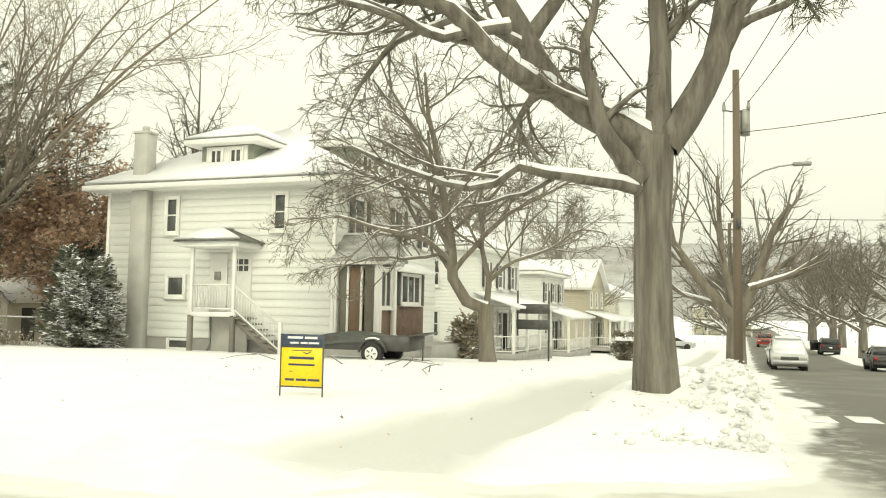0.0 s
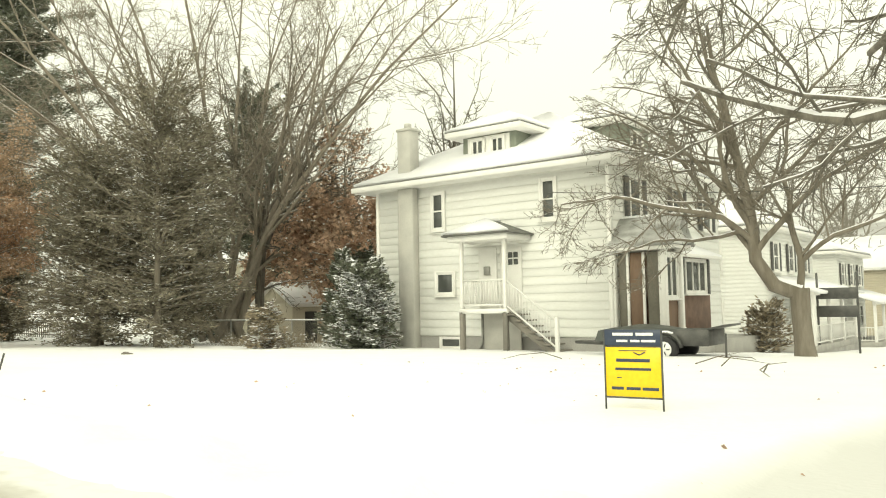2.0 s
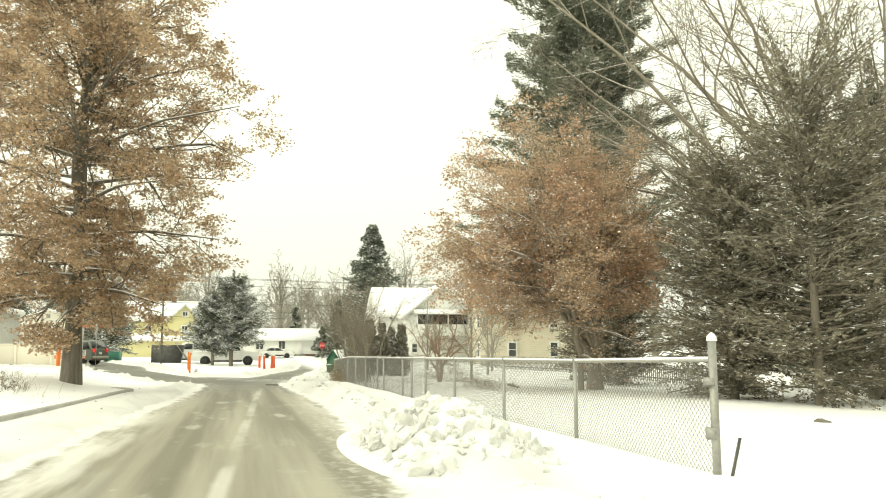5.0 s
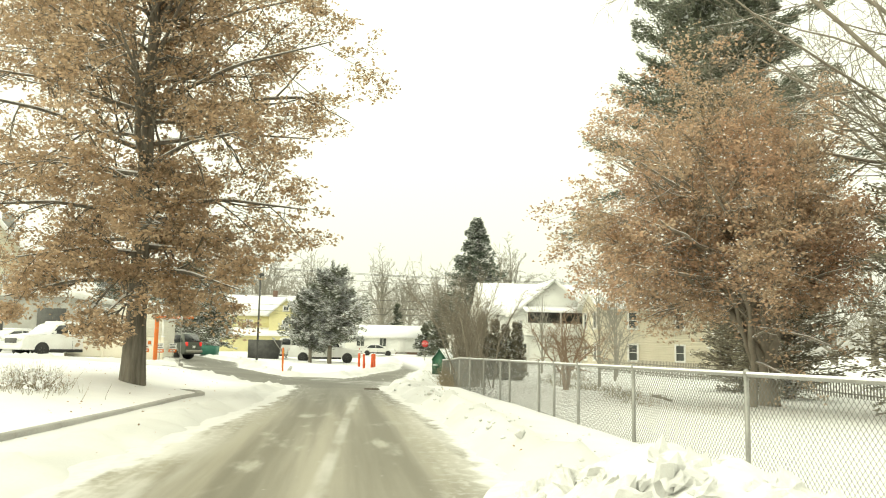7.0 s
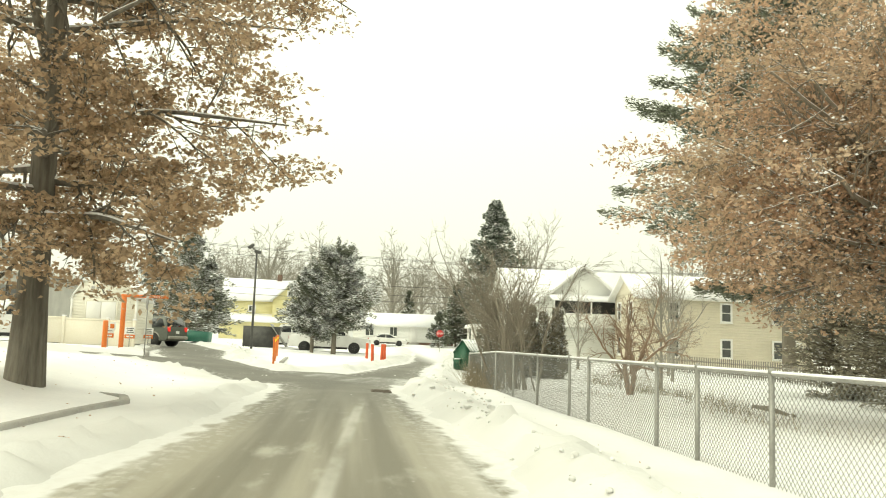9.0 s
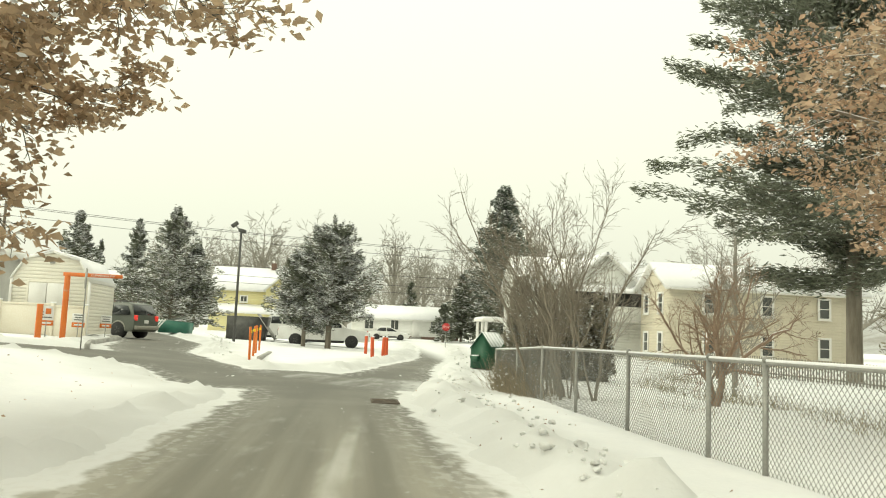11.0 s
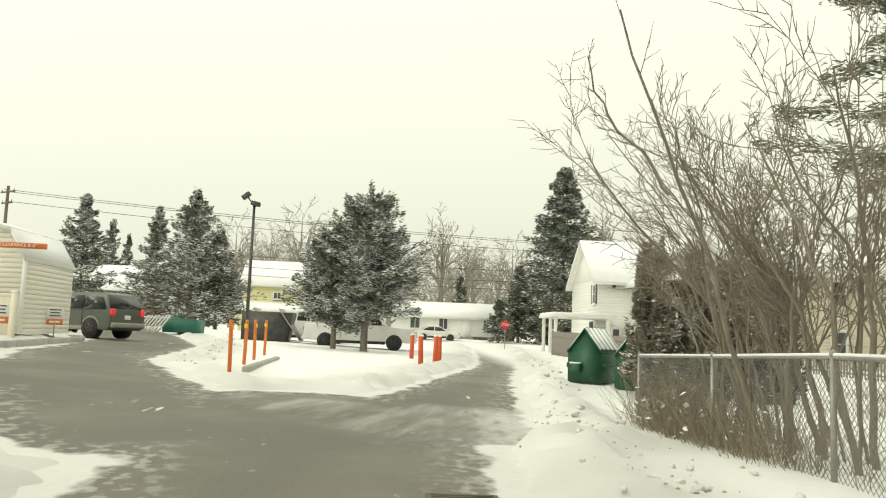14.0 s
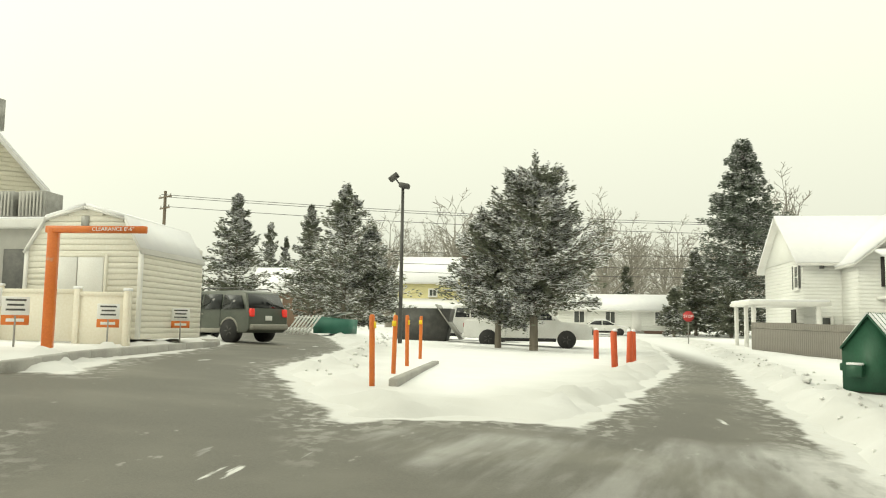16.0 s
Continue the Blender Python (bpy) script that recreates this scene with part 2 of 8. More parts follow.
SHINGLE = surf("grey_shingle", (0.15, 0.15, 0.14), (0.22, 0.22, 0.20), 2, 0.9, 0.3, 45)
THIN_SNOW = surf("thin_snow_on_shingles", (0.30, 0.30, 0.28), (0.62, 0.62, 0.61), 2.2, 0.9, 0.4, 40, stretch=(0.6, 1, 1))
GREYWOOD = surf("greyed_wood", (0.25, 0.23, 0.20), (0.17, 0.16, 0.14), 1.2, 0.85, 0.25, 30, stretch=(1, 1, 0.2))
DORMER_GREY = surf("grey_green_siding", (0.24, 0.26, 0.21), (0.20, 0.22, 0.18), 2, 0.7, 0.1, 30)
BROWN = surf("brown_wood", (0.20, 0.125, 0.08), (0.14, 0.09, 0.06), 1.5, 0.6, 0.15, 25, stretch=(1, 1, 0.2))
PANEL_DARK = surf("dark_olive_panel", (0.13, 0.12, 0.095), (0.16, 0.15, 0.12), 1.5, 0.6, 0.1, 25)
BRICK_BROWN = surf("brown_brick", (0.19, 0.12, 0.09), (0.13, 0.085, 0.065), 4, 0.85, 0.3, 40)
GLASS = glass_mat("window_glass", (0.075, 0.08, 0.075))
GLASS_CAR = glass_mat("car_glass", (0.02, 0.023, 0.024), 0.05)
# near-black for dark doors, and for the unlit depth painted in openings
DARK = surf("dark_door_and_depth", (0.05, 0.048, 0.043), (0.035, 0.034, 0.03), 2, 0.9, 0.1, 20)
BARK = surf("bark", (0.15, 0.13, 0.10), (0.235, 0.208, 0.168), 4, 0.92, 0.9, 26, stretch=(1, 1, 0.16))
BARK_GREY = surf("grey_bark", (0.11, 0.098, 0.08), (0.225, 0.207, 0.172), 9, 0.92, 0.9, 34, stretch=(1, 1, 0.12))
BARK_BRUSH = surf("brush_bark", (0.22, 0.19, 0.15), (0.30, 0.265, 0.215), 5, 0.92, 0.6, 30, stretch=(1, 1, 0.2))
BARK_RED = surf("reddish_twig_bark", (0.27, 0.185, 0.13), (0.36, 0.27, 0.20), 5, 0.92, 0.4, 30)
BARK_PALE = surf("pale_bark", (0.26, 0.24, 0.205), (0.33, 0.31, 0.27), 4, 0.92, 0.5, 26)
LEAF_BROWN = surf("dry_brown_leaf", (0.47, 0.345, 0.23), (0.53, 0.405, 0.285), 1.0, 0.75, 0.0, 10, island=0.3, thin=0.6)
LEAF_RUST = surf("rust_leaf", (0.53, 0.35, 0.24), (0.56, 0.45, 0.33), 0.35, 0.75, 0.0, 10, island=0.3, thin=0.6)
LEAF_DULL = surf("dull_brown_leaf", (0.48, 0.325, 0.235), (0.50, 0.38, 0.285), 0.6, 0.8, 0.0, 10, island=0.35, thin=0.55)
NEEDLE = surf("pine_needles", (0.15, 0.165, 0.12), (0.20, 0.21, 0.16), 1.0, 0.7, 0.0, 10, island=0.4, thin=0.35)
NEEDLE_DARK = surf("dark_needles", (0.25, 0.23, 0.175), (0.31, 0.28, 0.215), 0.7, 0.75, 0.0, 10, island=0.4, thin=0.5)
NEEDLE_BLUE = surf("spruce_needles", (0.13, 0.155, 0.12), (0.17, 0.19, 0.155), 1.0, 0.7, 0.0, 10, island=0.35, thin=0.35)
GRASS_DRY = surf("dry_grass", (0.30, 0.25, 0.15), (0.22, 0.18, 0.11), 3, 0.85, 0.0, 10, island=0.3)
VINE = surf("dry_vines", (0.26, 0.215, 0.15), (0.34, 0.29, 0.21), 2, 0.85, 0.0, 10, island=0.35)
GALV = surf("galvanised_steel", (0.37, 0.365, 0.34), (0.29, 0.285, 0.265), 4, 0.5, 0.1, 30, metal=0.6)
WIRE = surf("dull_wire", (0.20, 0.20, 0.185), (0.26, 0.255, 0.24), 4, 0.6, 0.0, 30, metal=0.2)
STEEL_DARK = surf("dark_steel", (0.075, 0.075, 0.072), (0.11, 0.108, 0.10), 4, 0.5, 0.1, 30, metal=0.4)
ORANGE = surf("orange_paint", (0.70, 0.19, 0.035), (0.62, 0.15, 0.03), 2.5, 0.45, 0.05, 30, wear=((0.5, 0.36, 0.26), 5, 0.66))
ORANGE_RED = surf("red_orange_paint", (0.62, 0.10, 0.03), (0.54, 0.085, 0.025), 2.5, 0.5, 0.05, 30, wear=((0.5, 0.3, 0.22), 5, 0.66))
YELLOW = surf("sign_yellow", (0.86, 0.60, 0.02), (0.82, 0.56, 0.02), 2, 0.4, 0.0, 20)
NAVY = surf("sign_navy", (0.03, 0.045, 0.08), (0.035, 0.05, 0.085), 2, 0.4, 0.0, 20)
WHITE_PAINT = surf("white_paint", (0.80, 0.80, 0.78), (0.75, 0.75, 0.73), 2, 0.35, 0.0, 20)
BLACK = surf("black_rubber", (0.022, 0.022, 0.022), (0.035, 0.034, 0.033), 5, 0.8, 0.1, 60)
GREEN_BIN = surf("green_steel", (0.028, 0.11, 0.062), (0.022, 0.085, 0.05), 1.5, 0.5, 0.1, 20, wear=((0.09, 0.07, 0.05), 3, 0.68))
GREEN_LIGHT = surf("teal_green_steel", (0.04, 0.17, 0.12), (0.03, 0.14, 0.10), 1.5, 0.5, 0.1, 20)
CAR_GREEN = surf("dark_green_car_paint", (0.075, 0.088, 0.07), (0.10, 0.108, 0.088), 1.5, 0.32, 0.0, 20, wear=((0.16, 0.15, 0.13), 2.5, 0.70))
CAR_TRIM = surf("grey_cladding", (0.26, 0.25, 0.215), (0.30, 0.29, 0.25), 3, 0.6, 0.0, 20)
CAR_WHITE = surf("white_car_paint", (0.74, 0.74, 0.72), (0.66, 0.65, 0.62), 1.5, 0.28, 0.0, 20, wear=((0.4, 0.38, 0.34), 2, 0.72))
CAR_SILVER = surf("silver_car_paint", (0.55, 0.56, 0.56), (0.48, 0.49, 0.49), 1.5, 0.3, 0.0, 20, metal=0.3)
CAR_BLACK = surf("black_car_paint", (0.03, 0.03, 0.032), (0.045, 0.045, 0.045), 1.5, 0.3, 0.0, 20)
CAR_RED = surf("red_car_paint", (0.40, 0.045, 0.03), (0.34, 0.04, 0.03), 1.5, 0.3, 0.0, 20)
CHROME = surf("bright_metal", (0.62, 0.62, 0.62), (0.52, 0.52, 0.52), 4, 0.3, 0.0, 30, metal=0.8)
RED_LAMP = lamp_mat("tail_light", (0.6, 0.03, 0.025), 0.45)
RED_DULL = glass_mat("unlit_tail_light", (0.35, 0.02, 0.02), 0.2)
LENS = glass_mat("lamp_lens", (0.55, 0.55, 0.5), 0.15)
TARP = surf("dark_tarpaulin", (0.06, 0.068, 0.06), (0.085, 0.09, 0.08), 2, 0.5, 0.5, 6)
RUST = surf("rusty_steel", (0.13, 0.10, 0.075), (0.085, 0.07, 0.055), 3, 0.8, 0.3, 40)
STOP_RED = surf("stop_red", (0.50, 0.03, 0.03), (0.44, 0.03, 0.03), 3, 0.4, 0.0, 20)
POLE_WOOD = surf("pole_wood", (0.185, 0.148, 0.11), (0.125, 0.10, 0.076), 1.5, 0.9, 0.4, 40, stretch=(1, 1, 0.12))
# bare woods and snow patches, both greyed to carry the distance haze
HILL = surf("hazy_wooded_hill", (0.28, 0.27, 0.25), (0.42, 0.42, 0.42), 0.02, 0.95, 0.0, 0.2)
STONE = surf("field_stone", (0.18, 0.165, 0.14), (0.12, 0.11, 0.095), 4, 0.9, 0.4, 25)
VINYL = surf("cream_vinyl", (0.76, 0.71, 0.60), (0.73, 0.68, 0.57), 0.7, 0.5, 0.01, 20)


# ---- builders ----
def raw_mesh(name, verts, faces, mat, smooth=False):
    """A mesh from an array of points and a list of arrays of faces of one length each."""
    me = bpy.data.meshes.new(name)
    verts = np.asarray(verts, np.float32)
    faces = [np.asarray(f, np.int32) for f in faces if len(f)]
    me.vertices.add(len(verts))
    me.vertices.foreach_set("co", verts.ravel())
    total = sum(f.size for f in faces)
    me.loops.add(total)
    me.polygons.add(sum(len(f) for f in faces))
    me.loops.foreach_set("vertex_index", np.concatenate([f.ravel() for f in faces]))
    starts, at = [], 0
    for f in faces:
        starts.append(at + np.arange(len(f)) * f.shape[1])
        at += f.size
    me.polygons.foreach_set("loop_start", np.concatenate(starts).astype(np.int32))
    if smooth:
        me.polygons.foreach_set("use_smooth", np.ones(len(me.polygons), bool))
    me.update(calc_edges=True)
    if mat:
        me.materials.append(mat)
    return me


class Shape:
    """Collects boxes, tubes, prisms and sheets into one mesh."""

    def __init__(self):
        self.v, self.f, self.n = [], {}, 0

    def add(self, verts, *faces):
        for f in faces:
            f = np.asarray(f, int)
            if f.size:
                self.f.setdefault(f.shape[1], []).append(f + self.n)
        self.v.append(np.asarray(verts, float))
        self.n += len(verts)
        return self

    def box(self, c, size, rz=0.0, b=0.012, tilt=None):
        h = np.array(size, float) / 2
        b = min(b, h.min() * 0.45)
        v, ids = [], {}
        for sx in (-1, 1):
            for sy in (-1, 1):
                for sz in (-1, 1):
                    s = np.array((sx, sy, sz))
                    for a in range(3):
                        w = s * (h - b)
                        w[a] = s[a] * h[a]
                        ids[(sx, sy, sz, a)] = len(v)
                        v.append(w)
        quads, tris = [], []
        for a in range(3):
            o, p = (a + 1) % 3, (a + 2) % 3
            for s in (-1, 1):
                loop = []
                for so, sp in ((-1, -1), (1, -1), (1, 1), (-1, 1)):
                    k = [0, 0, 0]
                    k[a], k[o], k[p] = s, so, sp
                    loop.append(ids[(*k, a)])
                quads.append(loop if s > 0 else loop[::-1])
            for so in (-1, 1):
                for sp in (-1, 1):
                    k, q = [0, 0, 0], [0, 0, 0]
                    k[a], k[o], k[p] = -1, so, sp
                    q[a], q[o], q[p] = 1, so, sp
                    loop = [ids[(*k, o)], ids[(*q, o)], ids[(*q, p)], ids[(*k, p)]]
                    quads.append(loop if so * sp > 0 else loop[::-1])
        for sx in (-1, 1):
            for sy in (-1, 1):
                for sz in (-1, 1):
                    t = [ids[(sx, sy, sz, a)] for a in range(3)]
                    tris.append(t if sx * sy * sz > 0 else t[::-1])
        v = np.array(v)
        if tilt is not None:
            m = np.array(Euler([radians(a) for a in tilt]).to_matrix())
            v = v @ m.T
        if rz:
            a = radians(rz)
            v = v @ np.array(((math.cos(a), math.sin(a), 0), (-math.sin(a), math.cos(a), 0), (0, 0, 1)))
        return self.add(v + np.array(c, float), quads, tris)

    def tube(self, pts, radii, n=8, caps=True):
        p = np.array(pts, float)
        r = np.broadcast_to(np.array(radii, float), (len(p),))
        v, q = tubes(p[None], r[None], n)
        self.add(v, q)
        if caps:
            k = len(p)
            for base, flip in ((self.n - k * n, True), (self.n - n, False)):
                ring = np.arange(n) + base - self.n
                self.f.setdefault(n, []).append(np.array([ring[::-1] if flip else ring]) + self.n)
        return self

    def prism(self, poly, y0, y1, axis="y"):
        """A polygon in x and z, drawn out along y (or in y and z along x, or x and y along z)."""
        k = len(poly)
        a = np.array(poly, float)
        if axis == "y":
            v = [(u, y, w) for y in (y0, y1) for u, w in a]
        elif axis == "x":
            v = [(y, u, w) for y in (y0, y1) for u, w in a]
        else:
            v = [(u, w, y) for y in (y0, y1) for u, w in a]
        side = [[i, (i + 1) % k, k + (i + 1) % k, k + i] for i in range(k)]
        return self.add(v, side, [list(range(k))[::-1]], [list(range(k, 2 * k))])

    def quad(self, *pts):
        return self.add(pts, [list(range(len(pts)))])

    def slab(self, pts, thick):
        """A sheet through the given points, with that thickness below it."""
        p = np.array(pts, float)
        k = len(p)
        nrm = np.cross(p[1] - p[0], p[2] - p[0])
        nrm /= np.linalg.norm(nrm)
        if nrm[2] < 0:
            nrm = -nrm
        v = np.concatenate([p, p - nrm * thick])
        side = [[i, k + i, k + (i + 1) % k, (i + 1) % k] for i in range(k)]
        return self.add(v, side, [list(range(k))], [list(range(k, 2 * k))[::-1]])

    def mesh(self, name, mat, smooth=False):
        me = raw_mesh(name, np.concatenate(self.v), [np.concatenate(f) for f in self.f.values()], mat, smooth)
        bm = bmesh.new()
        bm.from_mesh(me)
        bmesh.ops.recalc_face_normals(bm, faces=bm.faces)
        bm.to_mesh(me)
        bm.free()
        return me


def tubes(P, R, n):
    """Rings of n points round B lines of m points each: points and quads."""
    B, m, _ = P.shape
    T = np.gradient(P, axis=1)
    T /= np.linalg.norm(T, axis=2, keepdims=True) + 1e-9
    ref = np.where(np.abs(T[:, :, 2:]).max(axis=1, keepdims=True) > 0.9, np.array((0.95, 0.31, 0)), np.array((0, 0, 1.0)))
    U = np.cross(T, np.broadcast_to(ref, T.shape))
    U /= np.linalg.norm(U, axis=2, keepdims=True) + 1e-9
    W = np.cross(T, U)
    a = np.arange(n) / n * 2 * math.pi
    V = P[:, :, None] + R[:, :, None, None] * (U[:, :, None] * np.cos(a)[:, None] + W[:, :, None] * np.sin(a)[:, None])
    i = np.arange(B * m * n).reshape(B, m, n)
    q = np.stack([i[:, :-1], np.roll(i, -1, 2)[:, :-1], np.roll(i, -1, 2)[:, 1:], i[:, 1:]], -1)
    return V.reshape(-1, 3), q.reshape(-1, 4)


def part(name, shape, mat, parent=None, label="", smooth=False):
    """One mesh object under a thing or a part."""
    ob = new(name, shape.mesh(name, mat, smooth) if isinstance(shape, Shape) else shape)
    ob.parent = parent
    if label:
        ob["label"] = label
    return ob


def thing(name, at, rz=0.0, label="", category="", group="", kind=""):
    ob = new(name)
    ob.empty_display_size = 0.2
    ob.matrix_basis = pose(*at, 0, 0, rz)
    return tagged(ob, label, category, group, kind)


def letters(text, size, depth, mat, name="lettering"):
    cu = bpy.data.curves.new(name, "FONT")
    cu.body, cu.size, cu.extrude = text, size, depth
    cu.align_x, cu.align_y = "CENTER", "CENTER"
    tmp = bpy.data.objects.new(name, cu)
    scene.collection.objects.link(tmp)
    bpy.context.view_layer.update()
    me = bpy.data.meshes.new_from_object(tmp)
    bpy.data.objects.remove(tmp)
    me.materials.clear()
    me.materials.append(mat)
    return me


TABLE = np.random.RandomState(5).rand(256, 256)


def value_noise(x, y, size, octaves=3):
    """Smooth noise, 0 to 1, with features of about that size in metres."""
    out, amp, tot = 0, 1.0, 0
    for o in range(octaves):
        u, v = x / size * 2 ** o + 17.3 * o, y / size * 2 ** o + 9.1 * o
        i, j = np.floor(u).astype(int), np.floor(v).astype(int)
        f, g = u - i, v - j
        f, g = f * f * (3 - 2 * f), g * g * (3 - 2 * g)
        a, b = TABLE[i % 256, j % 256], TABLE[(i + 1) % 256, j % 256]
        c, d = TABLE[i % 256, (j + 1) % 256], TABLE[(i + 1) % 256, (j + 1) % 256]
        out = out + amp * ((a * (1 - f) + b * f) * (1 - g) + (c * (1 - f) + d * f) * g)
        tot += amp
        amp *= 0.5
    return out / tot

# ---- the lie of the land: heights at stations along x and y ----
GX = [-1600, -200, -130, -100, -75, -60, -51, -45, -8, 400]
GY = [-1600, -30, -8, -5, -2.5, -1, 1, 4, 8.6, 12, 15, 25, 32, 40, 72, 150, 1600]
LAWN = [0.9, 0.9, 0.85, 0.68, 0.52, 0.15, 0, 0, -0.1, -0.15, -0.25, -0.5, -0.8, -1.5, -2.5, -3.5, -4]
STREET = [0.5, 0.3, 0.1, 0, 0, 0, 0, 0, 0.06, 0.08, -0.05, -0.45, -0.8, -1.4, -2.5, -3.5, -4]
DIP = [0.95, 0.95, 0.72, 0.56, 0.4, 0.28, 0.1, 0, -0.28, -0.3, -0.35, -0.45, -0.6, -0.9, -1.6, -2.4, -3]
LOOP = [1, 1, 0.55, 0.46, 0.36, 0.28, 0.18, 0.05, 0.02, 0, -0.1, -0.2, -0.4, -0.6, -1, -1.5, -2]
LOOP_FAR = [1, 1, 0.5, 0.4, 0.34, 0.32, 0.25, 0.12, 0, 0, -0.05, -0.1, -0.1, -0.2, -0.4, -0.6, -1]
WEST = [0.8, 0.8, 0.7, 0.6, 0.5, 0.4, 0.35, 0.32, 0.3, 0.3, 0.3, 0.3, 0.3, 0.3, 0.2, 0.1, 0]
GZ = np.array([[1.0] * 17, [0.8] * 17, [0.6] * 17, WEST, LOOP_FAR, LOOP, DIP, LAWN, STREET, STREET], float)


def land(x, y):
    x, y = np.asarray(x, float), np.asarray(y, float)
    X, Y = np.array(GX, float), np.array(GY, float)
    i = np.clip(np.searchsorted(X, x) - 1, 0, len(X) - 2)
    j = np.clip(np.searchsorted(Y, y) - 1, 0, len(Y) - 2)
    u, v = np.clip((x - X[i]) / (X[i + 1] - X[i]), 0, 1), np.clip((y - Y[j]) / (Y[j + 1] - Y[j]), 0, 1)
    return (GZ[i, j] * (1 - u) + GZ[i + 1, j] * u) * (1 - v) + (GZ[i, j + 1] * (1 - u) + GZ[i + 1, j + 1] * u) * v


# centre lines of the cleared roads: x, y and half width
LANE = [(30, 3.0, 2.7), (0, 2.7, 1.9), (-10, 3.0, 2.15), (-19, 3.35, 2.2), (-25, 3.65, 2.2), (-31, 3.95, 2.05), (-38, 4.0, 1.7), (-44, 3.95, 1.55), (-50.6, 3.6, 2.4)]
LOOP_LEFT = [(-47.2, 2.0, 1.7), (-52.3, -0.6, 1.7), (-57.6, -2.65, 1.45), (-63, -3.5, 1.6), (-69, -4.65, 1.9), (-79, -8.2, 2.2), (-95, -15, 2.6)]
LOOP_RIGHT = [(-49, 4.8, 1.8), (-53, 5.6, 1.4), (-56.3, 6.2, 1.15), (-61, 7.0, 0.9), (-67.3, 8.2, 0.75), (-73, 9.0, 0.8), (-80, 9.7, 0.9), (-96, 11.2, 1.1), (-114, 12.0, 1.2)]
DRIVE = [(-52, -1.1, 2.5), (-50, -4.6, 2.4), (-47.5, -9, 2.4), (-46, -16, 2.4)]
STREET_LINE = [(5.5, -40, 3.9), (5.5, 30, 3.8), (5.6, 80, 3.8), (5.8, 300, 4.0)]
FAR_STREET = [(-114, -80, 3.0), (-114, 60, 3.0)]
CORNER = [(2.3, 7.0, 0.7), (1.2, 6.35, 0.35), (0.2, 6.1, 0.24), (-0.7, 5.9, 0.12)]
WALK_LINE = [(-1.6, 6.0, 0.9), (-1.55, 7.6, 0.9), (-1.15, 10.6, 0.7), (-1.25, 16, 0.55), (-1.5, 40, 0.6), (-1.8, 90, 0.7)]


def strip_distance(x, y, line):
    """Signed distance in metres from the edge of a strip of changing width; negative inside."""
    best = np.full(np.shape(x), 1e9)
    for (ax, ay, aw), (bx, by, bw) in zip(line, line[1:]):
        dx, dy = bx - ax, by - ay
        t = np.clip(((x - ax) * dx + (y - ay) * dy) / (dx * dx + dy * dy), 0, 1)
        best = np.minimum(best, np.hypot(x - ax - t * dx, y - ay - t * dy) - (aw + t * (bw - aw)))
    return best


def road_distance(x, y):
    d = strip_distance(x, y, LANE)
    for line in (LOOP_LEFT, LOOP_RIGHT, DRIVE, STREET_LINE, FAR_STREET, CORNER):
        d = np.minimum(d, strip_distance(x, y, line))
    return d


def smooth01(t):
    t = np.clip(t, 0, 1)
    return t * t * (3 - 2 * t)


def snow_top(x, y):
    """Height of the snow's surface, which dives under the cleared roads."""
    d = road_distance(x, y) + (value_noise(x, y, 1.6) - 0.5) * 0.5 + (value_noise(x + 50, y, 0.45, 2) - 0.5) * 0.35
    depth = -0.10 + 0.13 * smooth01(d / 0.5) + 0.09 * smooth01((d - 0.3) / 1.4)
    rim = np.exp(-((d - 0.75) / 0.45) ** 2)
    fence_side = smooth01((y - 4.0) / 1.5) * smooth01((x + 62) / 6) * smooth01((-4 - x) / 6)
    street_side = np.exp(-((x - 0.9) / 0.8) ** 2) * smooth01((y - 7) / 2)
    depth = depth + rim * (0.05 + 0.16 * fence_side + 0.18 * street_side) * (0.4 + 1.2 * value_noise(x, y, 0.5, 3))
    depth = depth + (value_noise(x, y, 5.0, 3) - 0.5) * 0.09 * smooth01(d / 2)
    lumps = np.maximum(0, value_noise(x + 9, y + 4, 0.38, 3) - 0.55) * 0.5
    depth = depth + lumps * np.clip(rim * 1.5 + street_side * 1.6, 0, 1.3)
    path = strip_distance(x, y, WALK_LINE) + (value_noise(x, y, 0.8) - 0.5) * 0.3
    depth = depth - 0.09 * smooth01(-path / 0.3) * smooth01(d / 0.5)
    depth = depth + 0.04 * np.exp(-((path - 0.15) / 0.25) ** 2) * (0.4 + value_noise(x, y, 0.6))
    oak_mound = np.exp(-(((x + 36.6) / 3.6) ** 2 + ((y + 2.0) / 1.5) ** 2))
    return land(x, y) + depth + 0.12 * oak_mound


def stations(dense_a, dense_b, step, far):
    a = list(np.arange(dense_a, dense_b + step / 2, step))
    s, lo, hi = step, [], []
    while not hi or hi[-1] < far:
        s *= 1.25
        hi.append((hi[-1] if hi else a[-1]) + s)
    s = step
    while not lo or lo[-1] > -far:
        s *= 1.25
        lo.append((lo[-1] if lo else a[0]) - s)
    return np.array(lo[::-1] + a + hi)


